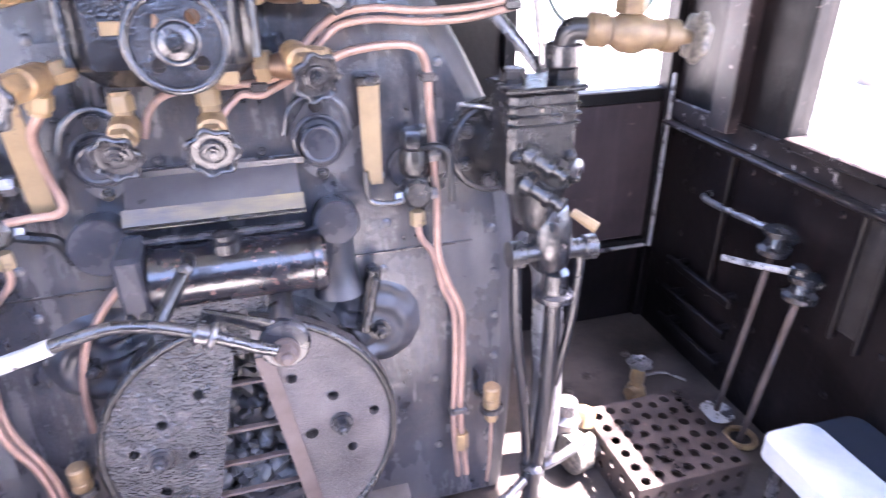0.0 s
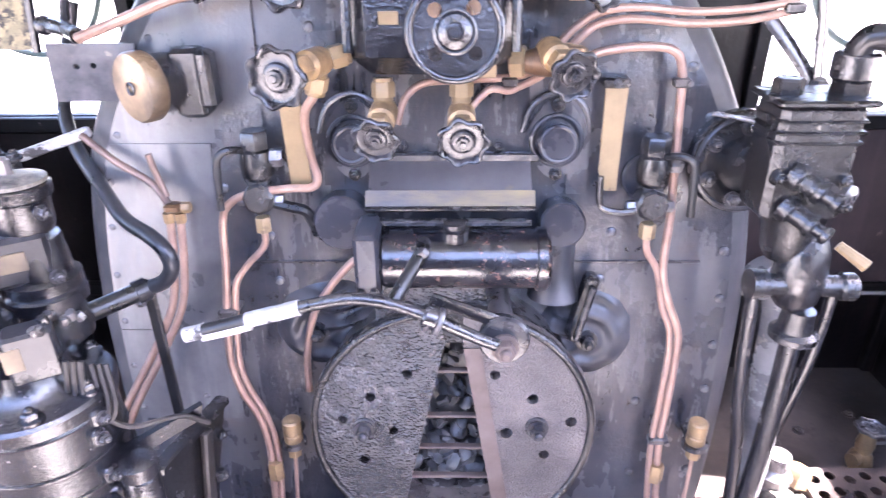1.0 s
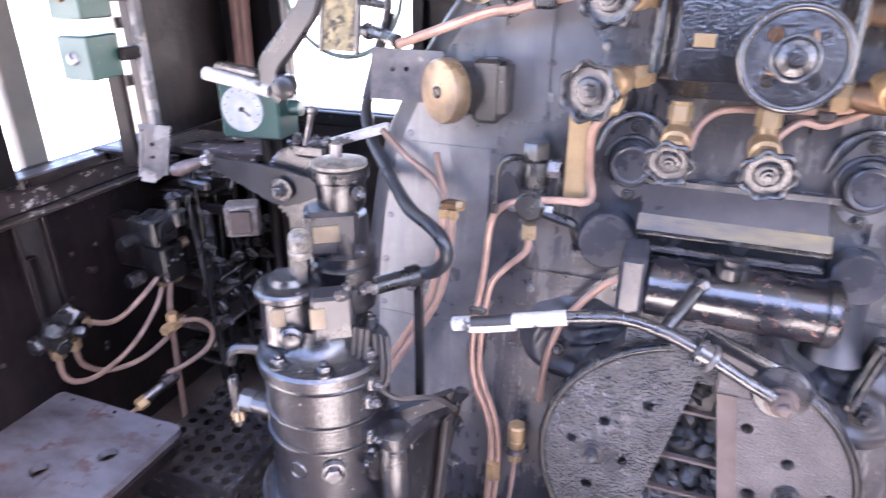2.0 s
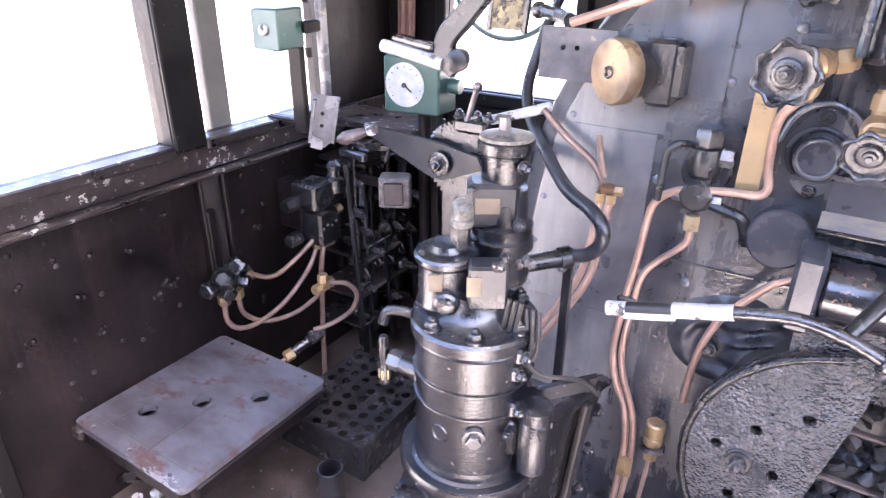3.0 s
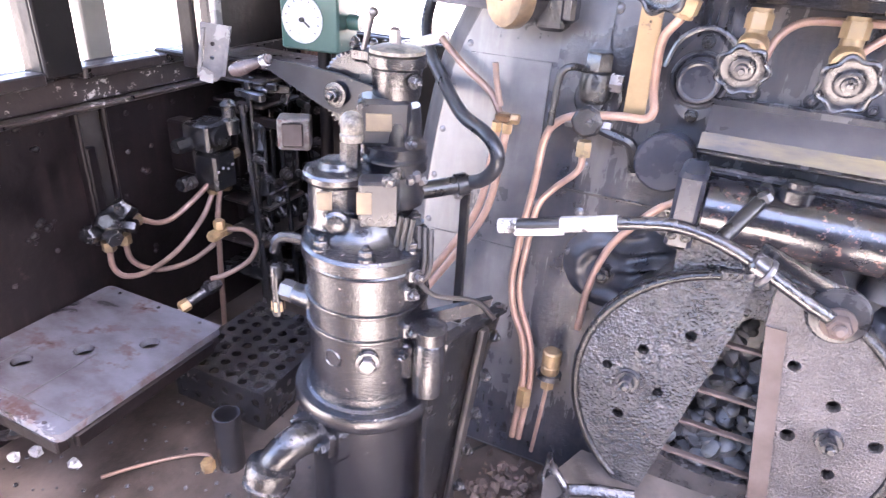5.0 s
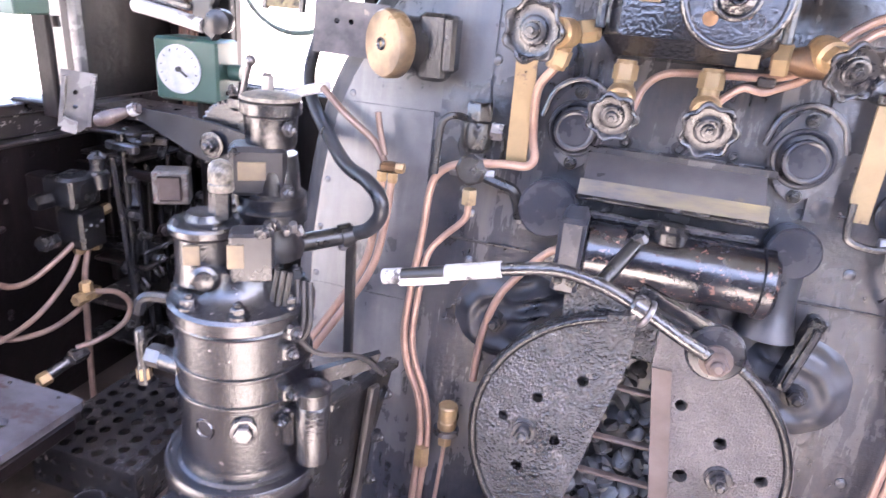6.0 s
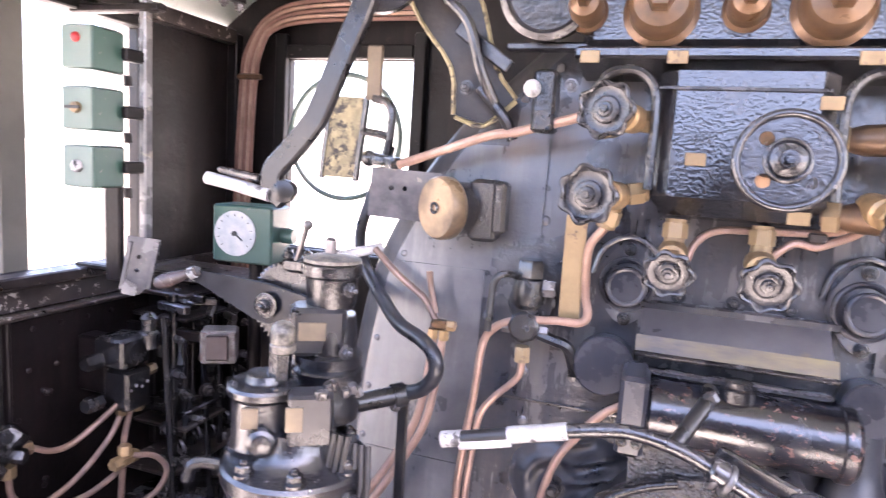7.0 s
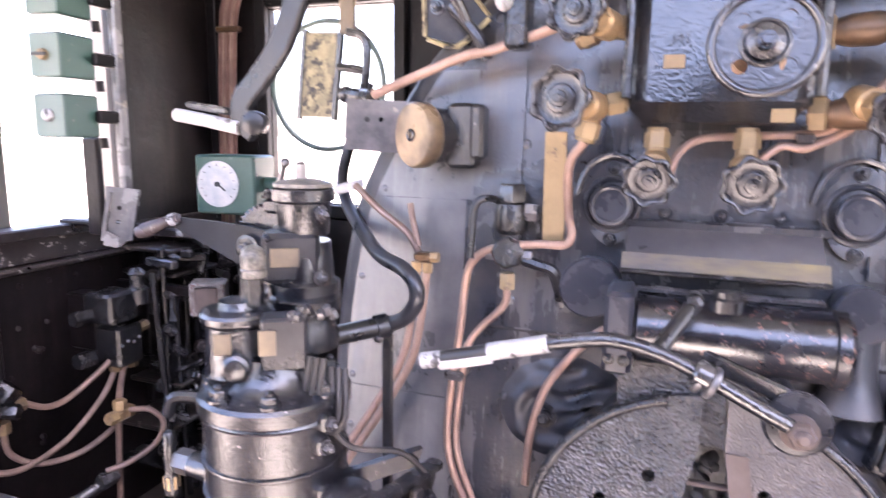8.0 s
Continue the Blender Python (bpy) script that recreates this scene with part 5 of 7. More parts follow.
part("brass_nut", nut(B(), (0.80, 0.09, 0.12), (0.3, 0.2, 1), 0.034, 0.05), BRASS, t)
part("top_cap", lathe(B(), (0.75, 0.10, 0.10), (0, 0, 1), [(0.04, 0), (0.045, 0.05), (0.03, 0.07), (0.03, 0.11), (0.012, 0.12)], 18), STEEL, t)

# ---- right-hand side of the cab ----
def perforated_stool(x0, x1, y0, y1, h, nx, ny, label, mat):
    t = thing("perforated_stool", ((x0 + x1) / 2, (y0 + y1) / 2, 0), label, "stool", group="perforated footstools")
    w, d = x1 - x0, y1 - y0
    rows = []
    for i in range(nx):
        for j in range(ny):
            rows.append((w * (i + 0.7) / (nx + 0.4) - w / 2, d * (j + (0.7 if i % 2 else 0.45)) / (ny + 0.25) - d / 2, 0.0145, 12))
    part("top", sheet(B(), rect(-w / 2, w / 2, -d / 2, d / 2), rows, 0.005, plane_at(((x0 + x1) / 2, (y0 + y1) / 2, h), (1, 0, 0), (0, 1, 0))), mat, t)
    for yy, right in ((y0, (1, 0, 0)), (y1, (-1, 0, 0))):
        holes = [(w * (i + 0.5) / nx - w / 2, z, 0.013, 10) for i in range(nx) for z in (-0.03, 0.025)]
        part("side", sheet(B(), rect(-w / 2, w / 2, -h / 2, h / 2 - 0.006), holes, 0.005, plane_at(((x0 + x1) / 2, yy, h / 2), right, (0, 0, 1))), mat, t)
    for xx, right in ((x0, (0, -1, 0)), (x1, (0, 1, 0))):
        holes = [(d * (i + 0.5) / ny - d / 2, z, 0.013, 10) for i in range(ny) for z in (-0.03, 0.025)]
        part("side", sheet(B(), rect(-d / 2 + 0.006, d / 2 - 0.006, -h / 2, h / 2 - 0.006), holes, 0.005, plane_at((xx, (y0 + y1) / 2, h / 2), right, (0, 0, 1))), mat, t)
    return t


perforated_stool(0.826, 1.17, -0.185, 0.14, 0.125, 7, 6, "rusty brown perforated steel footstool by the boiler", STOOL)
perforated_stool(-1.52, -1.195, -0.205, 0.17, 0.125, 6, 8, "black perforated steel footstool beside the seat", GLOSS)


def rounded(x0, x1, y0, y1, r):
    pts = []
    for cx, cy, a in ((x1 - r, y1 - r, 0), (x0 + r, y1 - r, 90), (x0 + r, y0 + r, 180), (x1 - r, y0 + r, 270)):
        pts += [(cx + r * math.cos(radians(a + k)), cy + r * math.sin(radians(a + k))) for k in (0, 22, 45, 68, 90)]
    return pts


flat = plane_at((0, 0, 0), (1, 0, 0), (0, 1, 0))
t = thing("padded_bench", (1.24, -0.48, 0), "navy padded bench with pale canvas edge against the cab side", "bench")
part("cushion", sheet(B(), rounded(1.103, XR - 0.004, -0.72, -0.252, 0.04), [], 0.05, Matrix.Translation((0, 0, 0.30)) @ flat), NAVY, t)
part("canvas_cover", sheet(B(), rounded(1.098, 1.262, -0.725, -0.247, 0.035), [], 0.056, Matrix.Translation((0, 0, 0.304)) @ flat), TARP, t, "pale grey canvas over the edge")
for x, y in ((1.13, -0.3), (1.13, -0.68), (1.36, -0.3), (1.36, -0.68)):
    part("leg", cyl(B(), (x, y, 0), (x, y, 0.25), 0.014, seg=10), IRON, t)
for x, y, hx, hy, hz, lab in ((1.32, 0.13, 1.33, 0.075, 0.63, "tall brown operating rod with a round black top"), (1.31, 0.0, 1.33, -0.045, 0.55, "brown operating rod with black cup")):
    t = thing("operating_rod", (x, y, 0), lab, "rod", group="operating rods")
    part("rod", cyl(B(), (x, y, 0.0), (hx, hy, hz), 0.009, seg=10), RUST, t)
    part("cup", lathe(B(), (hx, hy, hz - 0.02), (0, 0, 1), [(0.02, 0), (0.044, 0.01), (0.046, 0.026), (0.03, 0.034), (0.022, 0.06), (0.038, 0.066), (0.04, 0.082), (0.01, 0.086)], 20), GLOSS, t)
    part("wall_bracket", cyl(B(), (hx + 0.01, hy, hz + 0.01), (XR + 0.002, hy, hz + 0.02), 0.012, seg=10), GLOSS, t)
solo("floor_disc", lathe(B(), (1.322, 0.128, 0.0), (0, 0, 1), [(0.052, 0), (0.055, 0.004), (0.05, 0.010), (0.014, 0.012)], 28), PALE, "worn white disc on the floor round a rod", "disc")
solo("floor_ring", torus(B(), (1.31, 0.0, 0.010), (0, 0, 1), 0.042, 0.010, 28, 8), BRASS, "brass ring on the floor round a rod", "ring")
t = thing("side_lever", (1.31, 0.0, 0.58), "pale worn handle on a black pivot by the cab side", "lever")
part("handle", tube(B(), [(1.245, 0.165, 0.572), (1.275, 0.09, 0.585), (1.32, -0.03, 0.612)], 0.010, 10, 4), PALE, t)
part("pivot", cyl(B(), (1.32, -0.035, 0.595), (1.32, -0.035, 0.635), 0.024, seg=18, bevel=0.004), GLOSS, t)
solo("side_rail", tube(B(), [(XR + 0.002, 0.45, 0.645), (XR - 0.05, 0.42, 0.652), (1.335, 0.36, 0.655), (1.33, 0.2, 0.67), (1.33, 0.10, 0.68)], 0.011, 10, 5), STEEL, "worn steel pipe rail along the cab side", "rail")
t = thing("floor_valve", (1.10, 0.27, 0), "small brass floor valve with worn star wheel", "valve")
part("body", lathe(B(), (1.10, 0.27, 0), (0, 0, 1), [(0.03, 0), (0.036, 0.02), (0.03, 0.05), (0.022, 0.06), (0.026, 0.09), (0.02, 0.13), (0.01, 0.14)], 16), BRASS, t)
part("branch", cyl(B(), (1.06, 0.25, 0.045), (1.10, 0.27, 0.045), 0.02, seg=12), BRASS, t)
star_wheel(t, (1.10, 0.27, 0.14), (0, 0, 1), 0.04, STEEL)
part("drain_rod", tube(B(), [(1.12, 0.27, 0.09), (1.19, 0.26, 0.095), (1.26, 0.23, 0.07)], 0.005, 8, 4), STEEL, t)
for z in (0.12, 0.24, 0.36):
    t = thing("pipe_rack", (XR - 0.02, 0.35, z), "dark bracket bar on the cab side", "bracket", group="side bars")
    part("bar", box(B(), (XR - 0.045, 0.38, z), (0.02, 0.34, 0.03)), WALL, t)
    for y in (0.25, 0.5):
        part("stub", cyl(B(), (XR - 0.05, y, z), (XR + 0.003, y, z), 0.016, seg=12), WALL, t)

# gusset stays on the boiler's right shoulder
gs = thing("shoulder_gusset", (0.55, 0.1, 1.15), "flat black gusset stays on the boiler shoulder", "gusset")
part("stay", tube(B(), [(0.475, 0.10, 1.30), (0.54, 0.10, 1.23), (0.61, 0.10, 1.15)], 0.02, 8, 4, flat=0.35), IRON, gs)
part("stay", tube(B(), [(0.61, 0.10, 1.15), (0.585, 0.10, 1.3), (0.545, 0.10, 1.46)], 0.02, 8, 4, flat=0.35), IRON, gs)
part("foot", bolt(B(), (0.605, 0.09, 1.155), (0, -1, 0), 0.012, 0.02), IRON, gs)

# ---- brake stand ----
PX, PY = -0.780, -0.33
bs = thing("brake_stand", (PX, PY, 0), "glossy black cast brake valve stand with stacked bolted bodies", "brake stand")
part("pillar", lathe(B(), (PX, PY, 0), (0, 0, 1), [(0.14, 0), (0.14, 0.02), (0.12, 0.03), (0.118, 0.37), (0.118, 0.43)], 40), SHINE, bs)
part("base_ring", lathe(B(), (PX, PY, 0.408), (0, 0, 1), [(0.116, 0), (0.14, 0.001), (0.146, 0.006), (0.149, 0.016), (0.149, 0.034), (0.145, 0.041), (0.138, 0.042), (0.126, 0.038), (0.119, 0.042), (0.116, 0.052), (0.115, 0.06)], 56), SHINE, bs)
part("body", lathe(B(), (PX, PY, 0.455), (0, 0, 1), [(0.115, 0), (0.115, 0.142), (0.1185, 0.1435), (0.1195, 0.147), (0.1185, 0.1505), (0.115, 0.152), (0.115, 0.196), (0.1185, 0.1975), (0.1195, 0.201), (0.1185, 0.2045), (0.115, 0.206), (0.115, 0.274), (0.119, 0.276), (0.1205, 0.28), (0.119, 0.284), (0.116, 0.286)], 56), SHINE, bs)
part("top_flange", lathe(B(), (PX, PY, 0.738), (0, 0, 1), [(0.117, 0), (0.123, 0.004), (0.123, 0.024), (0.118, 0.03), (0.09, 0.034), (0.074, 0.044), (0.064, 0.06), (0.06, 0.085)], 48), SHINE, bs)
for k, (a, z) in enumerate(((-22, 0.70), (-22, 0.62), (-18, 0.735))):
    n_ = Vector((math.cos(radians(a)), math.sin(radians(a)), 0))
    part("side_lug", box(B(), Vector((PX, PY, z)) + n_ * 0.12, (0.022, 0.026, 0.03), Euler((0, 0, radians(a))).to_matrix(), bevel=0.005), SHINE, bs)
    part("bolt", bolt(B(), Vector((PX, PY, z)) + n_ * 0.13, n_, 0.007, 0.014), IRON, bs)
for a in (200, 250, 300, 350, 60, 120):
    part("bolt", bolt(B(), (PX + 0.102 * math.cos(radians(a)), PY + 0.102 * math.sin(radians(a)), 0.769), (0, 0, 1), 0.0105, 0.02), SHINE, bs)
sx, sy = -0.835, -0.345
part("side_body", lathe(B(), (sx, sy, 0.79), (0, 0, 1), [(0.058, 0), (0.054, 0.012), (0.053, 0.078), (0.057, 0.082), (0.061, 0.086), (0.0615, 0.096), (0.058, 0.101), (0.034, 0.104), (0.03, 0.116), (0.018, 0.118)], 36), SHINE, bs)
for k in range(4):
    a = math.tau * k / 4 + 0.9
    part("bolt", bolt(B(), (sx + 0.05 * math.cos(a), sy + 0.05 * math.sin(a), 0.889), (0, 0, 1), 0.005, 0.008), SHINE, bs)
part("boss", lathe(B(), (sx + 0.026, sy - 0.045, 0.812), (0.5, -0.86, 0), [(0.022, 0), (0.022, 0.014), (0.016, 0.018), (0.016, 0.024), (0.008, 0.026)], 18), SHINE, bs)
part("valve_neck", cyl(B(), (-0.81, -0.342, 0.90), (-0.808, -0.342, 0.95), 0.0185, seg=6), SHINE, bs)
cup = part("cap_nut", lathe(B(), (-0.806, -0.342, 0.945), (0, 0, 1), [(0.019, 0), (0.021, 0.003), (0.021, 0.012), (0.018, 0.015), (0.02, 0.018), (0.02, 0.032), (0.018, 0.042), (0.012, 0.049), (0.004, 0.052)], 18), CHALK, bs, "paint-splashed pale cap nut")
ux, uy = -0.783, -0.228
part("upper_body", lathe(B(), (ux, uy, 0.80), (0, 0, 1), [(0.055, 0), (0.058, 0.02), (0.052, 0.04), (0.052, 0.065), (0.062, 0.07), (0.062, 0.09), (0.056, 0.095), (0.06, 0.10), (0.06, 0.118), (0.05, 0.124), (0.048, 0.16), (0.044, 0.19)], 30), SHINE, bs)
part("upper_block", box(B(), (-0.796, -0.249, 0.965), (0.095, 0.072, 0.085), Euler((0, 0, radians(32))).to_matrix(), bevel=0.008), FLATBLACK, bs)
part("head", lathe(B(), (ux, uy, 1.0), (0, 0, 1), [(0.04, 0), (0.044, 0.01), (0.046, 0.055), (0.053, 0.06), (0.053, 0.078), (0.046, 0.083)], 28), SHINE, bs)
part("head_lid", lathe(B(), (ux, uy, 1.082), (0, 0, 1), [(0.05, 0), (0.05, 0.006), (0.03, 0.012), (0.016, 0.014)], 24), CHALK, bs, "chalky pale lid")
part("spindle_eye", box(B(), (ux - 0.005, uy, 1.106), (0.022, 0.014, 0.036), bevel=0.005), STEEL, bs)
for dx, dy, z in ((0.045, -0.02, 1.04), (-0.03, -0.05, 0.99), (0.05, -0.035, 0.935), (-0.045, -0.05, 0.905)):
    part("bolt", bolt(B(), (ux + dx, uy + dy, z), (dx, dy, 0), 0.008, 0.016), IRON, bs)
tz = Euler((0, 0, radians(32))).to_matrix()
for x, y, z, w, h in ((-0.786, -0.285, 0.968, 0.046, 0.032), (-0.826, -0.399, 0.848, 0.026, 0.034)):
    part("label_plate", box(B(), (x, y, z), (w, 0.006, h), tz, bevel=0.001), TAG, bs, "blank brown label plate")
sb = part("switch_box", box(B(), (-0.745, -0.352, 0.85), (0.07, 0.05, 0.085), Euler((0, 0, radians(32))).to_matrix(), bevel=0.005), FLATBLACK, bs)
part("label_plate", box(B(), (-0.754, -0.385, 0.855), (0.026, 0.006, 0.04), Euler((0, 0, radians(32))).to_matrix(), bevel=0.001), TAG, sb, "blank brown label plate")
for k in range(9):
    r_ = random.Random(k)
    part("terminal", nut(B(), (-0.705 + r_.uniform(-0.03, 0.03), -0.34 + r_.uniform(-0.03, 0.03), 0.893 - 0.004 * (k % 3)), (r_.uniform(-0.4, 0.4), -0.3, 1), 0.008, 0.014), IRON, sb)
for o in (0, 0.012, 0.024):
    part("wire_loop", tube(B(), [(-0.70 + o, -0.35, 0.83), (-0.705 + o, -0.36, 0.76), (-0.685 + o, -0.36, 0.715), (-0.665 + o, -0.35, 0.74), (-0.675 + o, -0.33, 0.81)], 0.0045, 6, 5), SOOT, sb)
part("cable", tube(B(), [(-0.68, -0.35, 0.73), (-0.64, -0.33, 0.68), (-0.58, -0.28, 0.66), (-0.55, -0.24, 0.61)], 0.005, 6, 5), SOOT, bs)
va = Vector((0.52, -0.855, 0)).normalized()
ps = Vector((PX, PY, 0.565)) + va * 0.113
bm = lathe(B(), ps, va, [(0.022, -0.01), (0.022, 0.012), (0.014, 0.013)], 22)
nut(bm, ps + va * 0.008, va, 0.016, 0.016)
part("plug", bm, IRON, bs)
part("maker_mark", torus(B(), Vector((PX, PY, 0.555)) + Vector((-0.06, -0.998, 0)) * 0.1145, (-0.06, -1, 0), 0.017, 0.003, 20, 6), SHINE, bs)
# oil pot clamped to the stand
pot = part("oil_pot", lathe(B(), (-0.632, -0.352, 0.475), (0, 0, 1), [(0.027, 0), (0.03, 0.004), (0.03, 0.115), (0.027, 0.12), (0.033, 0.125), (0.033, 0.15), (0.024, 0.156), (0.012, 0.158)], 26), SHINE, bs)
part("clamp", box(B(), (-0.69, -0.365, 0.545), (0.06, 0.03, 0.08), Euler((0, 0, radians(8))).to_matrix(), bevel=0.006), SHINE, bs)
part("clamp_bolt", bolt(B(), (-0.672, -0.38, 0.565), (0.1, -1, 0), 0.008, 0.016), SHINE, bs)
part("arm_plate", sheet(B(), [(-0.09, -0.02), (0.0, 0.0), (0.13, 0.02), (0.14, 0.05), (0.0, 0.03), (-0.085, 0.01)], [], 0.014, plane_at((-0.66, -0.33, 0.60), Vector((0.75, 0.66, 0)).normalized(), (0, 0, 1))), SHINE, bs)
# pipe stub towards the footstool
part("side_pipe", lathe(B(), (PX - 0.075, PY - 0.02, 0.60), (-1, -0.1, 0.1), [(0.045, 0), (0.04, 0.03), (0.024, 0.04), (0.022, 0.08)], 18), SHINE, bs)
part("side_nut", nut(B(), (PX - 0.155, PY - 0.028, 0.608), (-1, -0.1, 0.1), 0.022, 0.03), IRON, bs)
part("tap_nut", nut(B(), (PX - 0.2, PY - 0.03, 0.555), (0, 0, 1), 0.014, 0.024), BRASS, bs, "dirty brass nut")
part("side_tap", lathe(B(), (PX - 0.2, PY - 0.03, 0.58), (0, 0, 1), [(0.008, -0.04), (0.013, -0.035), (0.013, -0.005), (0.009, 0.01), (0.011, 0.03), (0.011, 0.075), (0.008, 0.08)], 12), OIL, bs)
part("side_bend", tube(B(), [(PX - 0.2, PY - 0.03, 0.69), (PX - 0.19, PY - 0.02, 0.72), (PX - 0.14, PY, 0.715), (PX - 0.10, PY, 0.70)], 0.011, 8, 5), SHINE, bs)
# flanged outlet low in front
fn_ = Vector((-0.42, -0.9, 0.12)).normalized()
fu = Vector((0, 0, 1)).cross(fn_).normalized()
fm = plane_at(Vector((PX, PY, 0.34)) + fn_ * 0.118, -fu if fu.cross(fn_.cross(fu)).dot(fn_) < 0 else fu, Vector((0, 0, 1)) - fn_ * fn_.z)
part("outlet_flange", sheet(B(), rounded(-0.075, 0.075, -0.045, 0.05, 0.03), [], 0.03, fm), SHINE, bs)
part("outlet_flange", sheet(B(), rounded(-0.066, 0.066, -0.038, 0.042, 0.026), [], 0.014, Matrix.Translation(fn_ * 0.016) @ fm), SHINE, bs)
for s in (-0.05, 0.05):
    part("bolt", bolt(B(), fm @ Vector((s, 0.0, 0.0)) + fn_ * 0.014, fn_, 0.010, 0.02), SHINE, bs)
o_ = Vector((PX, PY, 0.335)) + fn_ * 0.125
part("outlet_bend", tube(B(), [o_, o_ + fn_ * 0.05 + Vector((0, 0, -0.004)), o_ + fn_ * 0.09 + Vector((-0.01, 0, -0.05)), o_ + fn_ * 0.105 + Vector((-0.015, 0, -0.13)), o_ + fn_ * 0.105 + Vector((-0.015, 0, -0.345))], 0.034, 16, 6), OIL, bs)
part("outlet_union", lathe(B(), o_ + fn_ * 0.09 + Vector((-0.01, 0, -0.04)), (-0.15, -0.35, -1), [(0.035, 0), (0.047, 0.004), (0.05, 0.012), (0.05, 0.026), (0.044, 0.03), (0.044, 0.044), (0.048, 0.048), (0.047, 0.056), (0.036, 0.06)], 20), OIL, bs)

# plate guard between the stand and the backhead
bm = sheet(B(), [(-0.03, 0.0), (0.06, 0.0), (0.17, 0.40), (0.23, 0.52), (0.23, 0.545), (0.0, 0.575), (-0.03, 0.55)], [], 0.012, plane_at((-0.622, -0.325, 0.0), Vector((0.17, 0.985, 0)).normalized(), (0, 0, 1)))
box(bm, (-0.60, -0.215, 0.562), (0.03, 0.235, 0.02), Euler((radians(-6), 0, radians(-10))).to_matrix(), bevel=0.004)
solo("guard_plate", bm, OIL, "dark dusty steel guard plate beside the brake stand", "plate")
gp = thing("guard_fittings", (-0.60, -0.2, 0.3), "small bolts and a strap along the guard plate", "bolt")
part("strap", box(B(), (-0.592, -0.235, 0.33), (0.014, 0.03, 0.44), Euler((radians(-12), 0, radians(-10))).to_matrix(), bevel=0.004), SOOT, gp)
for k in range(5):
    part("bolt", bolt(B(), (-0.588 + 0.004 * k, -0.26 + 0.022 * k, 0.16 + 0.09 * k), (1, -0.25, 0), 0.009, 0.016), GLOSS, gp)
solo("support_bar", box(B(), (-0.70, -0.065, 0.63), (0.022, 0.012, 0.36), bevel=0.003), GLOSS, "flat black upright bar holding the pipe", "bar")
t = thing("thick_hose_pipe", (-0.7, -0.06, 0.77), "thick grey-black bent pipe with a clamped sleeve", "pipe")
part("bend", tube(B(), [(-0.93, 0.32, 1.30), (-0.965, 0.29, 1.16), (-0.97, 0.25, 1.07), (-0.92, 0.18, 1.01), (-0.83, 0.08, 0.965), (-0.735, -0.03, 0.935), (-0.66, -0.09, 0.925), (-0.625, -0.112, 0.905), (-0.62, -0.112, 0.87), (-0.65, -0.095, 0.83), (-0.695, -0.075, 0.805)], 0.0148, 14, 6), BENTPIPE, t)
part("sleeve", cyl(B(), (-0.69, -0.075, 0.807), (-0.80, -0.17, 0.79), 0.019, 0.019, 14), HOSE, t)
part("clamp", cyl(B(), (-0.695, -0.078, 0.806), (-0.712, -0.094, 0.803), 0.024, seg=16), HOSE, t)
part("clamp_bolt", bolt(B(), (-0.705, -0.095, 0.785), (0.2, -1, 0), 0.007, 0.012), IRON, t)

# ---- reversing lever ----
rv = thing("reversing_lever", (-1.07, 0.09, 0.0), "black steel reversing lever on a toothed quadrant", "lever")
arm = [(-0.222, 0.036), (-0.217, 0.058), (-0.10, 0.054), (0.0, 0.047), (0.10, 0.03), (0.115, 0.0), (0.045, -0.03), (0.0, -0.046), (-0.04, -0.04)]
part("arm_plate", sheet(B(), arm, [], 0.012, plane_at((-1.087, 0.028, 0.915), (1, 0, 0), (0, 0, 1))), LEVERBLUE, rv, "blue-black tapered arm plate")
teeth = []
for k in range(44):
    a = math.tau * k / 44
    for o, r_ in ((0, 0.10), (0.25, 0.10), (0.4, 0.092), (0.85, 0.092)):
        b_ = a + o * math.tau / 44
        teeth.append((r_ * math.cos(b_), r_ * math.sin(b_)))
part("quadrant", sheet(B(), teeth, [], 0.018, plane_at((-1.055, 0.058, 0.915), (1, 0, 0), (0, 0, 1))), GLOSS, rv, "toothed quadrant plate")
bm = lathe(B(), (-1.087, 0.02, 0.915), (0, -1, 0), [(0.03, 0), (0.03, 0.006), (0.02, 0.008)], 24)
bolt(bm, (-1.087, 0.014, 0.915), (0, -1, 0), 0.013, 0.02)
part("pivot_bolt", bm, GLOSS, rv)
part("grip", lathe(B(), (-1.30, 0.018, 0.966), (-1, -0.15, -0.38), [(0.012, -0.02), (0.012, 0), (0.009, 0.004), (0.013, 0.02), (0.018, 0.06), (0.019, 0.08), (0.013, 0.098), (0.002, 0.102)], 18), material("polished brown grip", (0.05, 0.035, 0.032), (0.12, 0.09, 0.085), (0.2, 0.35), scale=12), rv, "polished brown wooden grip")
part("grip_ring", cyl(B(), (-1.302, 0.017, 0.966), (-1.288, 0.019, 0.971), 0.015, seg=16), PALE, rv)
part("latch_head", box(B(), (-1.02, 0.06, 1.01), (0.09, 0.04, 0.035), bevel=0.008), GLOSS, rv)
part("latch_rod", cyl(B(), (-1.03, 0.05, 1.02), (-0.998, 0.04, 1.105), 0.007, seg=10), STEEL, rv)
part("latch_tip", ball(B(), (-0.997, 0.04, 1.108), 0.012), STEEL, rv)
for x in (-1.05, -1.0, -0.97):
    part("bolt", bolt(B(), (x, 0.05, 1.03), (0, -0.2, 1), 0.009, 0.016), GLOSS, rv)
part("column", box(B(), (-1.05, 0.11, 0.42), (0.14, 0.07, 0.84), bevel=0.008), GLOSS, rv)
part("white_rod", box(B(), (-0.915, 0.10, 1.045), (0.15, 0.02, 0.022), Euler((0, radians(-16), radians(20))).to_matrix()), PALE, rv, "flat white-painted rod")

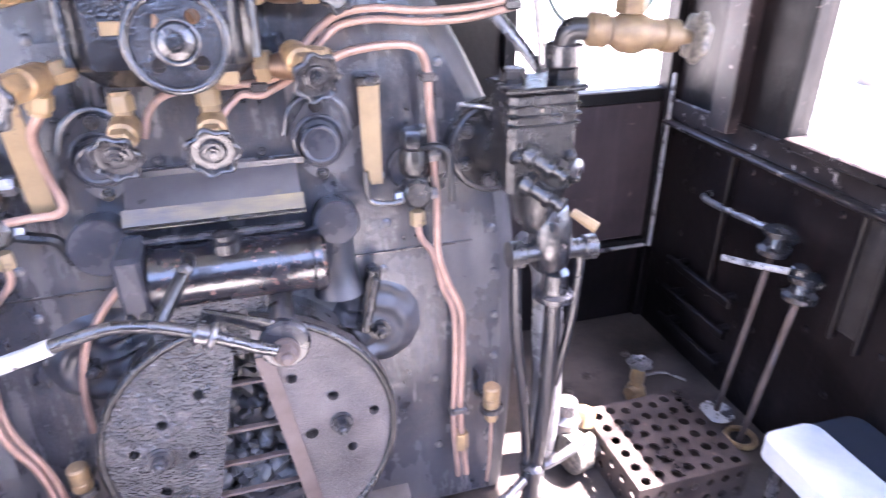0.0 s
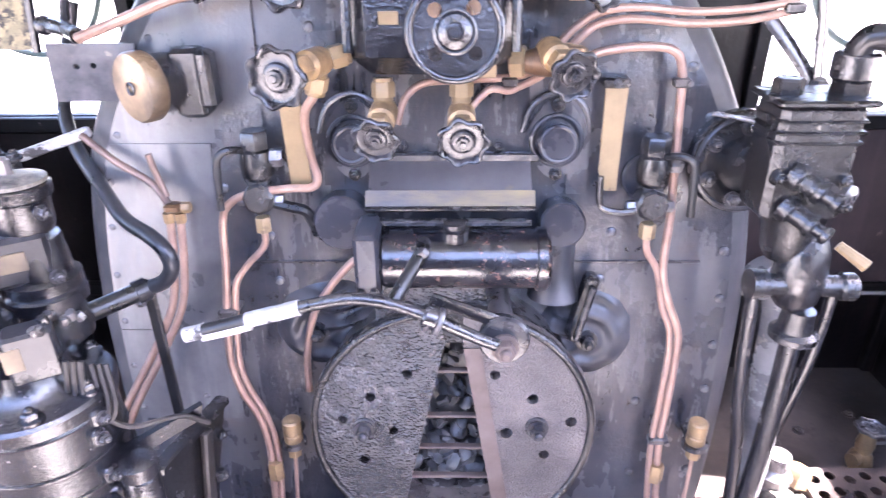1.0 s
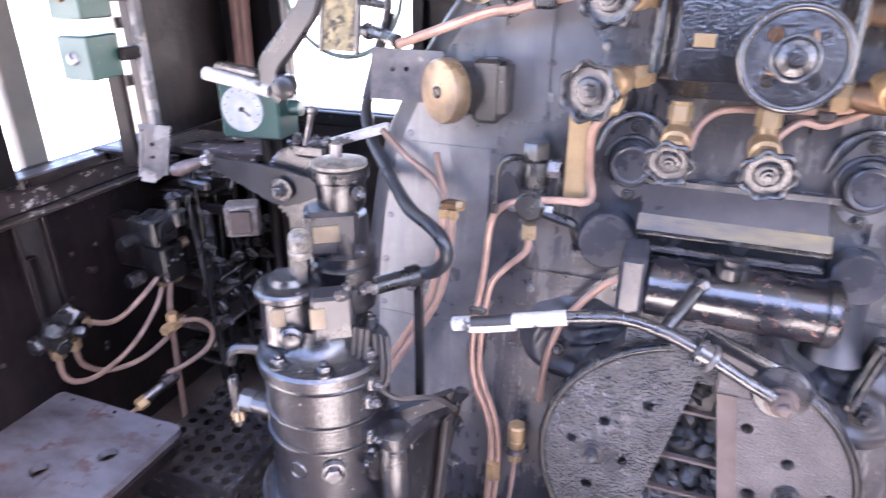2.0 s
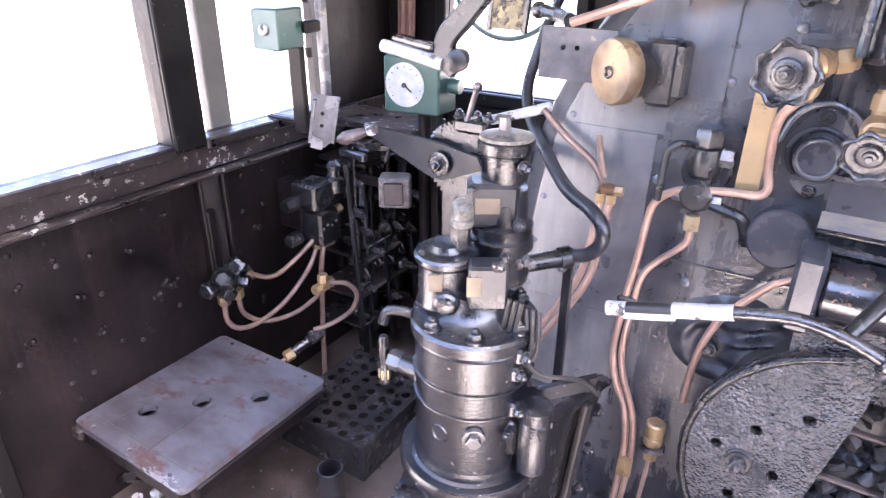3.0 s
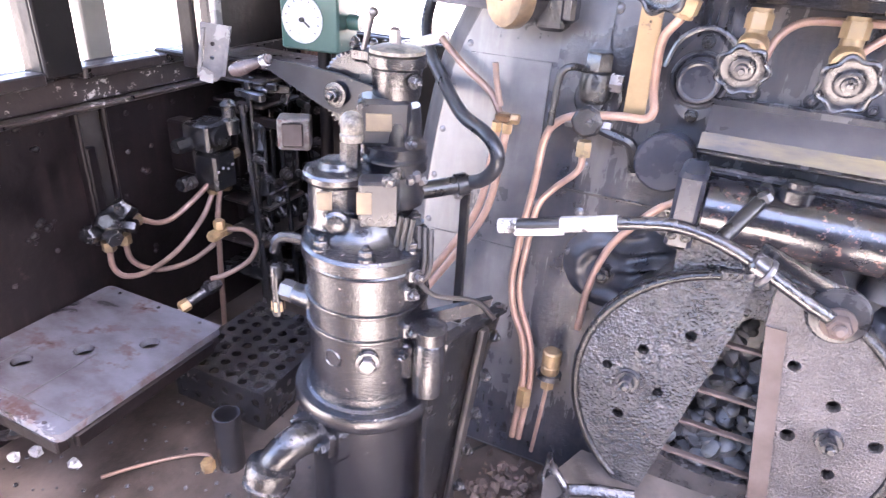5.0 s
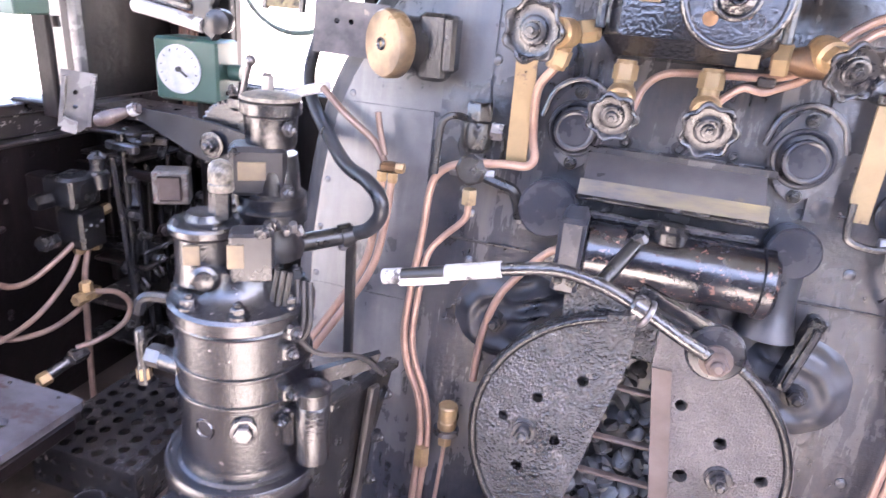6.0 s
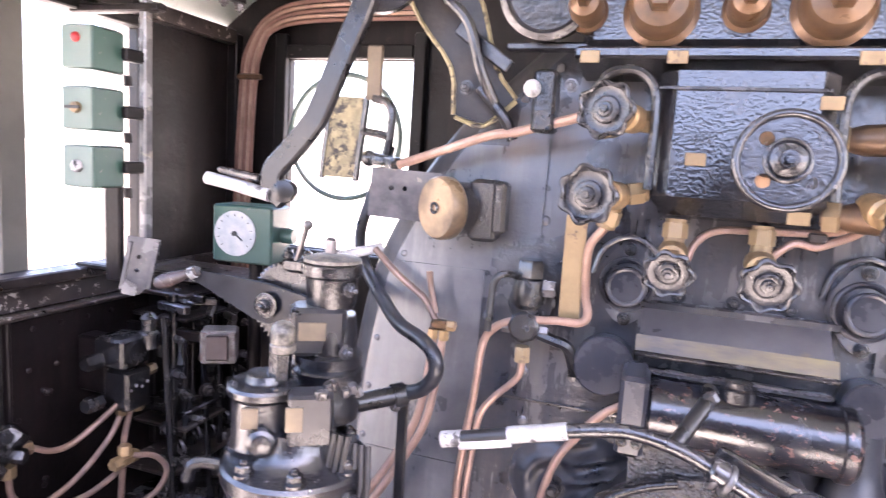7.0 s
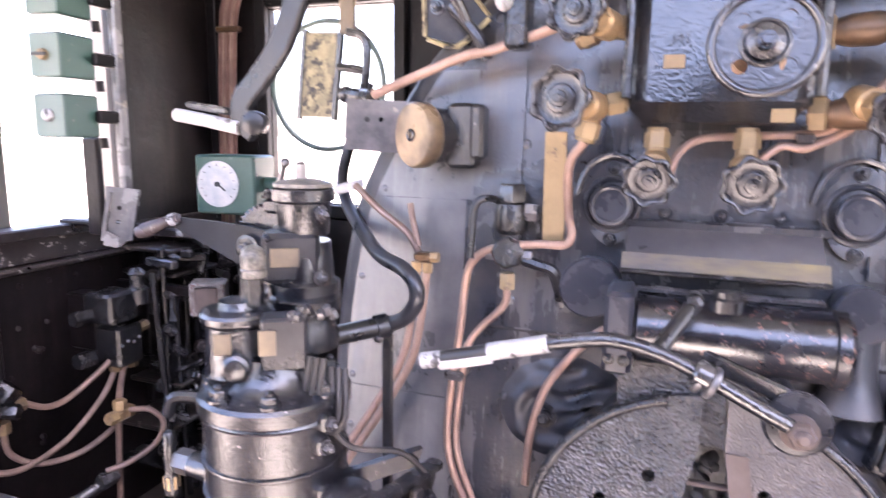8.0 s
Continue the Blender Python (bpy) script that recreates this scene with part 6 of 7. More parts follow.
# ---- regulator handle ----
rg = thing("regulator_handle", (-0.97, -0.128, 1.15), "heavy curved black regulator handle with worn white grip", "handle")
rp = smooth_path([(-0.955, -0.118, 1.172), (-0.984, -0.118, 1.198), (-0.982, -0.117, 1.232), (-0.946, -0.115, 1.272), (-0.908, -0.115, 1.316), (-0.886, -0.114, 1.352), (-0.836, -0.11, 1.471), (-0.80, -0.10, 1.57), (-0.775, -0.07, 1.70), (-0.6, 0.0, 1.78)], 5)
rings = []
for i, q in enumerate(rp):
    d_ = (rp[min(i + 1, len(rp) - 1)] - rp[max(i - 1, 0)]).normalized()
    n_ = d_.cross(Vector((0, 1, 0))).normalized()
    o_ = n_.cross(d_)
    rings.append([q + n_ * a_ + o_ * b_ for a_, b_ in ((0.022, 0.008), (0.018, 0.012), (-0.018, 0.012), (-0.022, 0.008), (-0.022, -0.008), (-0.018, -0.012), (0.018, -0.012), (0.022, -0.008))])
part("arm", loft(B(), rings), HOSE, rg)
part("grip", tube(B(), [(-1.14, -0.122, 1.205), (-1.07, -0.124, 1.195), (-0.985, -0.127, 1.18)], 0.0135, 12, 4), PALE, rg, "chipped white grip")
part("latch", box(B(), (-1.055, -0.125, 1.218), (0.10, 0.03, 0.014), Euler((0, radians(8), 0)).to_matrix()), IRON, rg)
part("boss", lathe(B(), (-0.955, -0.12, 1.19), (0.3, -1, 0), [(0.022, -0.02), (0.024, 0), (0.022, 0.016), (0.012, 0.02)], 18), HOSE, rg)
part("hub_plate", lathe(B(), (-0.79, -0.07, 1.62), (0.2, -1, 0), [(0.085, 0), (0.085, 0.02), (0.05, 0.03)], 28), GLOSS, rg)

# ---- instruments at the front left corner ----
gb = thing("speed_indicator", (-1.375, 0.345, 0.945), "green steel instrument box with a white round dial", "instrument")
gt = Euler((0, 0, radians(6))).to_matrix()
part("case", box(B(), (-1.365, 0.345, 1.03), (0.185, 0.115, 0.165), gt, bevel=0.006), GREEN, gb)
gc = Vector((-1.378, 0.2855, 1.032))
gn = Vector((0.1045, -0.9945, 0))
dl = part("dial", lathe(B(), gc, gn, [(0.064, 0), (0.064, 0.003), (0.001, 0.0035)], 40), DIAL, gb, "yellowed white dial")
u_, v_, a_ = frame_of(gn)
for k in range(11):
    w = radians(-40 + 26 * k)
    q = gc + gn * 0.004 + (u_ * math.cos(w) + v_ * math.sin(w)) * 0.052
    part("tick", box(B(), q, (0.002, 0.002, 0.006), Euler((0, -w + radians(90), 0)).to_matrix(), bevel=0.0005), INK, dl)
part("needle", box(B(), gc + gn * 0.006 + Vector((0.012, 0, -0.008)), (0.034, 0.003, 0.004), Euler((0, radians(35), 0)).to_matrix(), bevel=0.0005), INK, dl)
part("hub", cyl(B(), gc + gn * 0.004, gc + gn * 0.010, 0.007, seg=12), INK, dl)
part("gland", cyl(B(), (-1.27, 0.36, 1.03), (-1.235, 0.364, 1.03), 0.022, seg=14), GREEN, gb)
part("stand", cyl(B(), (-1.36, 0.36, 0.0), (-1.36, 0.36, 0.95), 0.02, seg=12), WALL, gb)
part("stand", box(B(), (-1.32, 0.37, 0.48), (0.03, 0.03, 0.95)), WALL, gb)
solo("corner_shelf", box(B(), (-1.56, 0.42, 0.875), (0.36, 0.2, 0.025)), CHIPPED, "dusty chipped shelf in the cab corner", "shelf")

bb = thing("card_holder", (-1.01, 0.23, 1.2), "blotched yellowed board hung in a dark frame", "board")
bp_ = plane_at((-1.016, 0.225, 1.313), Vector((0.995, 0.06, -0.02)).normalized(), Vector((0.11, 0.0, 0.994)).normalized())
part("board", sheet(B(), rect(-0.043, 0.043, -0.10, 0.10), [], 0.008, bp_), STAINED, bb)
for x in (-0.047, 0.047):
    part("frame", sheet(B(), rect(x - 0.005, x + 0.005, -0.106, 0.106), [], 0.018, Matrix.Translation((0, -0.004, 0)) @ bp_), GLOSS, bb)
part("hanger", box(B(), (-0.935, 0.22, 1.47), (0.042, 0.01, 0.13)), TAG, bb, "brown strap hanger")
part("hook", tube(B(), [(-0.935, 0.22, 1.41), (-0.90, 0.22, 1.40), (-0.885, 0.22, 1.37), (-0.89, 0.22, 1.30), (-0.905, 0.22, 1.25)], 0.011, 8, 5), IRON, bb)
part("crossbar", tube(B(), [(-0.96, 0.22, 1.33), (-0.92, 0.215, 1.325), (-0.89, 0.22, 1.32)], 0.010, 8, 4), GLOSS, bb)
part("knob", ball(B(), (-0.93, 0.20, 1.265), 0.02), GLOSS, bb)
part("stub", tube(B(), [(-0.92, 0.20, 1.265), (-0.87, 0.17, 1.26), (-0.82, 0.12, 1.255)], 0.016, 10, 4), GLOSS, bb)

for k, x in enumerate((-1.70, -1.685, -1.67, -1.655, -1.64)):
    solo("conduit", tube(B(), [(x, 0.70, 0.83), (x + 0.003, 0.70, 1.1), (x + 0.02, 0.70, 1.5), (x + 0.045, 0.70, 1.62), (x + 0.09 + 0.01 * (4 - k), 0.70, 1.70 - 0.012 * (k - 2)), (-1.4, 0.70, 1.735 - 0.016 * (k - 2)), (-0.95, 0.70, 1.74 - 0.016 * (k - 2))], 0.0068, 8, 6), COPPER if k % 2 else material("brown painted conduit " + "abcde"[k], (0.26, 0.13, 0.10), (0.16, 0.08, 0.06), (0.4, 0.6), scale=12), "brown copper conduit up the cab corner", "conduit", group="corner conduits")
solo("conduit_band", box(B(), (-1.645, 0.70, 1.52), (0.095, 0.022, 0.02)), BRONZE, "brown band round the corner conduits", "band")

# green boxes on a rail by the window
for k, (z, lab) in enumerate(((1.478, "small green switch box with a red lamp"), (1.34, "small green switch box with a yellow switch"), (1.205, "small green switch box with a white button"))):
    t = thing("switch_box", (-1.56, 0.03, z - 0.05), lab, "switch box", group="green switch boxes")
    tt = Euler((0, 0, radians(6))).to_matrix()
    c = Vector((-1.555, -0.02, z))
    part("case", box(B(), c, (0.082, 0.105, 0.10), tt, bevel=0.004), GREEN, t)
    fn = tt @ Vector((0, -1, 0))
    part("front", box(B(), c + fn * 0.053, (0.08, 0.004, 0.094), tt, bevel=0.001), GREEN_FACE, t, "faded pale front plate")
    q = c + fn * 0.053 + Vector((0, 0, 0.02 if k == 0 else 0))
    if k == 0:
        part("lamp", ball(B(), q, 0.012), RED, t, "red lamp lens")
    elif k == 1:
        part("switch", lathe(B(), q, fn, [(0.014, 0), (0.012, 0.012), (0.003, 0.014)], 14), YELLOW, t)
        part("switch_key", box(B(), q + fn * 0.016, (0.04, 0.006, 0.007), tt, bevel=0.001), INK, t)
    else:
        part("button", lathe(B(), q, fn, [(0.015, 0), (0.015, 0.008), (0.008, 0.014), (0.001, 0.015)], 16), PALE, t)
    part("mount", box(B(), c + Vector((0.036, 0.075, 0)), (0.03, 0.06, 0.03)), WALL, t)
    part("cable_gland", cyl(B(), c + Vector((0.045, 0.055, -0.05)), c + Vector((0.046, 0.056, -0.075)), 0.010, seg=10), WALL, t)
rl = thing("box_rail", (-1.6, 0.08, 0.93), "pale worn steel rail carrying the switch boxes", "rail")
part("rail", box(B(), (-1.512, 0.095, 1.30), (0.022, 0.028, 0.70)), CLAD, rl)
part("rail", box(B(), (-1.59, 0.07, 1.03), (0.05, 0.02, 0.25)), WALL, rl, "dark lower rail")
part("tie", box(B(), (-1.60, 0.09, 1.60), (0.29, 0.03, 0.02)), WALL, rl)
part("tie", box(B(), (-1.61, 0.10, 0.93), (0.28, 0.03, 0.014)), WALL, rl)
sc = thing("card_scoop", (-1.49, 0.03, 0.89), "pale folded sheet-metal card holder", "holder")
scm = plane_at((-1.475, 0.03, 0.965), Vector((0.86, 0.5, 0)).normalized(), Vector((0.14, 0.05, 0.99)).normalized())
part("back", sheet(B(), [(-0.022, -0.07), (0.012, -0.078), (0.03, -0.06), (0.045, 0.065), (-0.035, 0.075)], [(0.0, 0.02, 0.006, 8), (0.0, -0.015, 0.006, 8)], 0.004, scm), CLAD, sc)
part("fold", sheet(B(), [(-0.024, -0.07), (0.01, -0.078), (0.012, -0.05), (-0.02, -0.035)], [], 0.004, Matrix.Translation((0.011, -0.019, 0)) @ scm), CLAD, sc)
for x in (-0.028, 0.036):
    part("lip", sheet(B(), [(x - 0.004, -0.06), (x + 0.004, -0.06), (x + 0.010, 0.06), (x + 0.002, 0.06)], [], 0.02, Matrix.Translation((0.009, -0.015, 0)) @ scm), CLAD, sc)
part("hanger", box(B(), (-1.492, 0.062, 0.985), (0.05, 0.06, 0.02)), WALL, sc)

# row of bolts along the roof edge
rb = thing("roof_bolt_strip", (XL + 0.2, 0.2, 1.72), "steel strip with a row of bolts under the roof edge", "strip")
part("strip", box(B(), (XL + 0.17, 0.22, 1.735), (0.03, 0.7, 0.02)), WALL, rb)
for k in range(9):
    part("bolt", bolt(B(), (XL + 0.17, -0.05 + 0.075 * k, 1.726), (0, 0, -1), 0.011, 0.022), STEEL, rb)

# ---- things on the west wall ----
jb = thing("distributor_block", (-1.63, 0.11, 0.5), "oily black distributor block with brass unions", "valve block")
part("block", box(B(), (-1.615, 0.115, 0.70), (0.10, 0.10, 0.085), bevel=0.008), OIL, jb)
part("block", box(B(), (-1.61, 0.13, 0.59), (0.085, 0.09, 0.115), bevel=0.008), OIL, jb)
part("mount", box(B(), (-1.70, 0.12, 0.65), (0.102, 0.06, 0.16), bevel=0.006), WALL, jb)
for k in range(4):
    part("screw", nut(B(), (-1.562, 0.09 + 0.02 * k, 0.60 + 0.008 * (k % 2)), (1, 0, 0), 0.005, 0.005), STEEL, jb)
part("disc_cover", cyl(B(), (-1.565, 0.115, 0.70), (-1.558, 0.115, 0.70), 0.03, seg=18), OIL, jb)
for z in (0.685, 0.57):
    part("side_nut", nut(B(), (-1.63, 0.055, z), (0, -1, 0), 0.022, 0.05), OIL, jb)
for y, z in ((0.175, 0.715), (0.18, 0.62)):
    part("union_nut", nut(B(), (-1.60, y, z), (0.2, 1, 0.2), 0.016, 0.035), TARNISH, jb)
for x, y in ((-1.61, 0.11), (-1.60, 0.155)):
    part("union_nut", nut(B(), (x, y, 0.545), (0, 0, -1), 0.018, 0.03), TARNISH, jb)
jv = thing("wall_valve", (-1.70, -0.19, 0.42), "oily black wall valve with brass pipe nuts", "valve")
part("body", ball(B(), (-1.70, -0.19, 0.505), 0.04, 1.1), OIL, jv)
part("lump", nut(B(), (-1.69, -0.16, 0.525), (0.3, 0.6, 0.7), 0.032, 0.04), OIL, jv)
for dy, dz, r_ in ((-0.035, 0.03, 0.022), (0.0, 0.045, 0.02), (0.035, -0.01, 0.02), (-0.02, -0.02, 0.024)):
    part("lump", nut(B(), (-1.675, -0.19 + dy, 0.505 + dz), (1, dy * 12, dz * 10), r_, 0.028), OIL, jv)
part("lump", nut(B(), (-1.70, -0.24, 0.50), (0.2, -1, 0), 0.026, 0.03), OIL, jv)
for y in (-0.215, -0.165):
    part("union_nut", nut(B(), (-1.685, y, 0.468), (0, 0, -1), 0.019, 0.03), TARNISH, jv)
part("union_nut", nut(B(), (-1.68, -0.14, 0.50), (0.3, 1, 0), 0.018, 0.03), TARNISH, jv)
part("stay", box(B(), (-1.73, -0.185, 0.62), (0.02, 0.03, 0.2)), WALL, jv)
wall_pipe = "brown copper pipe looping along the cab wall"
copper([(-1.685, -0.215, 0.45), (-1.685, -0.215, 0.385), (-1.67, -0.19, 0.35), (-1.65, -0.13, 0.345), (-1.63, -0.03, 0.38), (-1.61, 0.06, 0.46), (-1.61, 0.11, 0.525)], 0.008, wall_pipe, WALLPIPE)
copper([(-1.685, -0.165, 0.45), (-1.68, -0.155, 0.38), (-1.65, -0.10, 0.335), (-1.61, -0.02, 0.335), (-1.57, 0.04, 0.375), (-1.545, 0.06, 0.41)], 0.008, wall_pipe, WALLPIPE)
copper([(-1.67, -0.115, 0.50), (-1.655, -0.07, 0.475), (-1.64, -0.02, 0.48), (-1.615, 0.06, 0.53), (-1.60, 0.12, 0.575), (-1.58, 0.17, 0.61)], 0.008, wall_pipe, WALLPIPE)
copper([(-1.53, 0.07, 0.43), (-1.49, 0.10, 0.425), (-1.465, 0.12, 0.385), (-1.475, 0.10, 0.33), (-1.52, 0.05, 0.29), (-1.56, 0.01, 0.275)], 0.008, wall_pipe, WALLPIPE)
copper([(-1.605, 0.135, 0.53), (-1.58, 0.09, 0.47), (-1.55, 0.055, 0.43), (-1.555, 0.05, 0.30), (-1.56, 0.045, 0.12), (-1.565, 0.045, 0.0)], 0.0085, wall_pipe, WALLPIPE)
t = thing("pipe_tee", (-1.545, 0.055, 0.39), "brass pipe tee on the wall pipes", "tee")
part("body", box(B(), (-1.545, 0.055, 0.42), (0.03, 0.05, 0.03), bevel=0.006), BRASS, t)
for a in ((0, 1, 0), (0, -1, 0), (0, 0, 1)):
    part("union_nut", nut(B(), Vector((-1.545, 0.055, 0.42)) + Vector(a) * 0.016, a, 0.018, 0.026), BRASS, t)
t = thing("drain_cock", (-1.56, 0.0, 0.2), "small dirty brass and iron drain cock", "cock")
part("body", nut(B(), (-1.555, 0.03, 0.255), (0, -1, 0), 0.022, 0.05), IRON, t)
part("tail", nut(B(), (-1.59, -0.06, 0.215), (-0.3, -1, -0.2), 0.02, 0.03), BRASS, t)
part("barrel", cyl(B(), (-1.565, 0.0, 0.245), (-1.59, -0.06, 0.22), 0.017, seg=12), GLOSS, t)
copper([(-1.595, -0.09, 0.205), (-1.62, -0.14, 0.19), (-1.68, -0.19, 0.19)], 0.007, "short brown pipe at the cab wall")
# rusty relay box and its shelf
t = thing("relay_box", (-1.42, 0.26, 0.62), "small rust-stained open metal box on the wall gear", "box")
part("case", box(B(), (-1.385, 0.235, 0.72), (0.095, 0.07, 0.095), Euler((0, 0, radians(30))).to_matrix(), bevel=0.005), RUSTBOX, t)
part("cover", box(B(), (-1.365, 0.197, 0.722), (0.06, 0.008, 0.07), Euler((0, 0, radians(30))).to_matrix()), RUST, t, "rust-brown cover")
part("bracket", box(B(), (-1.57, 0.265, 0.72), (0.35, 0.02, 0.03)), WALL, t)
t = thing("wall_gear", (-1.6, 0.33, 0.0), "dark rack of greasy levers and plates on the wall", "rack")
for z in (0.18, 0.30, 0.42, 0.47, 0.76, 0.83):
    part("shelf_plate", box(B(), (-1.63, 0.36, z), (0.20, 0.19 if z > 0.4 else 0.3, 0.014)), OIL if z in (0.18, 0.47) else CHIPPED, t)
for y, x in ((0.26, -1.57), (0.31, -1.60), (0.40, -1.62), (0.47, -1.60), (0.54, -1.66)):
    part("upright", box(B(), (x, y, 0.42), (0.022, 0.022, 0.84)), OIL, t)
rr = random.Random(21)
for k in range(46):
    q = (-1.58 + rr.uniform(-0.05, 0.07), 0.24 + rr.uniform(0, 0.36), rr.uniform(0.15, 0.85))
    bm = bolt(B(), q, (1, -0.5 + rr.random() * 0.5, 0), rr.uniform(0.008, 0.014), rr.uniform(0.03, 0.06))
    part("bolt", bm, IRON if k % 3 else CHIPPED, t)
for k in range(5):
    y = 0.22 + 0.08 * k
    part("rod", cyl(B(), (-1.52 - 0.03 * (k % 2), y, 0.05), (-1.55, y - 0.02, 0.78 - 0.05 * k), 0.009, seg=8), GLOSS, t)
for k in range(7):
    q = Vector((-1.55 + rr.uniform(-0.04, 0.05), 0.24 + 0.05 * k, 0.28 + 0.13 * ((k * 3) % 5)))
    part("crank", box(B(), q, (0.03, 0.02, 0.12), Euler((rr.uniform(-0.6, 0.6), 0, rr.uniform(-0.5, 0.5))).to_matrix(), bevel=0.006), IRON, t)
    part("pin", cyl(B(), q + Vector((0.03, -0.02, 0.04)), q + Vector((-0.05, 0.02, 0.04)), 0.013, seg=12, bevel=0.003), STEEL if k % 2 else IRON, t)
for k in range(4):
    q = Vector((-1.56, 0.28 + 0.07 * k, 0.36 + 0.02 * (k % 2)))
    part("spring", torus(B(), q, (0.3, 1, 0.2), 0.022, 0.006, 18, 8), IRON, t)
part("cap", lathe(B(), (-1.575, 0.17, 0.70), (0, 0, 1), [(0.03, 0), (0.03, 0.04), (0.02, 0.05), (0.02, 0.08), (0.026, 0.085), (0.012, 0.10)], 16), GLOSS, t)
for k in range(3):
    part("link", box(B(), (-1.56, 0.25 + 0.05 * k, 0.80 + 0.02 * (k % 2)), (0.12, 0.025, 0.025), Euler((0, 0, radians(20 * k - 10))).to_matrix()), IRON, t)

# ---- folding seat ----
st = thing("folding_seat", (-1.53, -0.44, 0), "worn painted wooden seat board with three finger holes", "seat")
seat_h = [(-0.113, 0.039, 0.024, 18), (-0.013, -0.048, 0.024, 18), (0.086, -0.162, 0.024, 18)]
sm = plane_at((-1.532, -0.43, 0.302), (0, 1, 0), (-1, 0, 0))
part("board", sheet(B(), [(x, y) for x, y in rounded(-0.24, 0.235, -0.213, 0.213, 0.018)], [(x, y + 0.05, r, n) for x, y, r, n in seat_h], 0.02, sm), WOOD, st)
part("crack", box(B(), (-1.495, -0.535, 0.3015), (0.003, 0.20, 0.003), bevel=0.0005), INK, st)
part("crack", box(B(), (-1.655, -0.56, 0.3015), (0.003, 0.13, 0.003), bevel=0.0005), INK, st)
part("crack", box(B(), (-1.53, -0.625, 0.3015), (0.38, 0.002, 0.003), bevel=0.0005), INK, st)
for y in (-0.655, -0.215):
    part("batten", box(B(), (-1.532, y, 0.262), (0.40, 0.03, 0.038)), WALL, st)
    for x in (-1.68, -1.53, -1.38):
        part("screw", nut(B(), (x, y, 0.302), (0, 0, 1), 0.005, 0.003), IRON, st)
part("under_board", box(B(), (-1.53, -0.435, 0.25), (0.36, 0.39, 0.012)), SOOT, st, "sooty under board")
part("front_edge", box(B(), (-1.322, -0.435, 0.262), (0.02, 0.40, 0.038)), WALL, st)
part("strut", cyl(B(), (-1.40, -0.60, 0.25), (-1.74, -0.60, 0.05), 0.014, seg=10), GLOSS, st)
part("strut", cyl(B(), (-1.40, -0.27, 0.25), (-1.74, -0.27, 0.05), 0.014, seg=10), GLOSS, st)
part("wall_frame", box(B(), (XL + 0.02, -0.43, 0.27), (0.038, 0.5, 0.03)), CHIPPED, st)

# things on the floor
solo("floor_tube", sheet(B(), [(0.034 * math.cos(a), 0.034 * math.sin(a)) for a in np.linspace(0, math.tau, 25)[:-1]], [(0, 0, 0.029, 24)], 0.17, plane_at((-1.188, -0.342, 0.17), (1, 0, 0), (0, 1, 0))), GLOSS, "short open black steel tube standing on the floor", "tube")
copper([(-1.43, -0.54, 0.012), (-1.38, -0.47, 0.012), (-1.31, -0.395, 0.014), (-1.26, -0.36, 0.014), (-1.235, -0.365, 0.012), (-1.225, -0.38, 0.02)], 0.005, "thin brown pipe lying along the floor", WALLPIPE)
solo("pipe_nut", nut(B(), (-1.228, -0.385, 0.0), (0, 0, 1), 0.018, 0.03), BRASS, "brass nut where the floor pipe ends", "nut", group="coupling nuts")
for x, y, r in ((-1.643, -0.562, 0.017), (-1.676, -0.60, 0.014), (-1.527, -0.542, 0.014)):
    bm = B()
    bmesh.ops.create_icosphere(bm, subdivisions=2, radius=r)
    for v in bm.verts:
        v.co = v.co * (1 + 0.6 * noise.noise(v.co * 110 + Vector((x, y, 0)) * 9)) + Vector((x, y, r * 0.9))
    solo("paper_scrap", bm, PALE, "crumpled white paper scrap on the floor", "scrap", group="paper scraps")
rr = random.Random(3)
for k in range(14):
    x, y = rr.uniform(-1.3, 0.4), rr.uniform(-0.75, -0.2)
    if math.hypot(x - PX, y - PY) < 0.2:
        continue
    solo("floor_bolt", bolt(B(), (x, y, 0.0), (0, 0, 1), 0.010, 0.014), FLOOR, "dusty bolt head in the footplate", "bolt", group="floor bolts")
# apron below the fire doors
fs = thing("fire_door_apron", (-0.1, -0.1, 0.0), "dusty grey iron apron plate sloping below the fire doors", "apron")
am = plane_at((-0.09, -0.12, 0.155), (1, 0, 0), Vector((0, 0.88, 0.47)).normalized())
part("plate", sheet(B(), [(-0.30, -0.17), (0.34, -0.17), (0.33, 0.08), (-0.27, 0.08), (-0.33, -0.02)], [], 0.014, am), FLOOR, fs)
part("lip", box(B(), am @ Vector((0.02, -0.17, 0.0)), (0.64, 0.02, 0.03), bevel=0.005), IRON, fs)
part("riser", box(B(), (-0.09, -0.10, 0.05), (0.5, 0.2, 0.095), bevel=0.008), IRON, fs)
for x in (-0.2, 0.05, 0.25):
    part("bolt", bolt(B(), am @ Vector((x, -0.12, 0.0)), (0, -0.47, 0.88), 0.009, 0.014), FLOOR, fs)
pd = thing("door_pedal", (-0.39, -0.14, 0.0), "bent steel pedal loop beside the apron", "pedal")
part("loop", tube(B(), [(-0.42, -0.10, 0.19), (-0.40, -0.15, 0.205), (-0.36, -0.17, 0.17), (-0.38, -0.16, 0.12), (-0.42, -0.12, 0.13), (-0.42, -0.10, 0.18)], 0.009, 8, 5), IRON, pd)
part("stem", cyl(B(), (-0.40, -0.11, 0.0), (-0.41, -0.11, 0.16), 0.014, seg=10), IRON, pd)
part("arm", tube(B(), [(-0.37, -0.16, 0.16), (-0.30, -0.14, 0.175), (-0.22, -0.12, 0.18)], 0.014, 8, 4, flat=0.5), GLOSS, pd)
bm = B()
rr = random.Random(31)
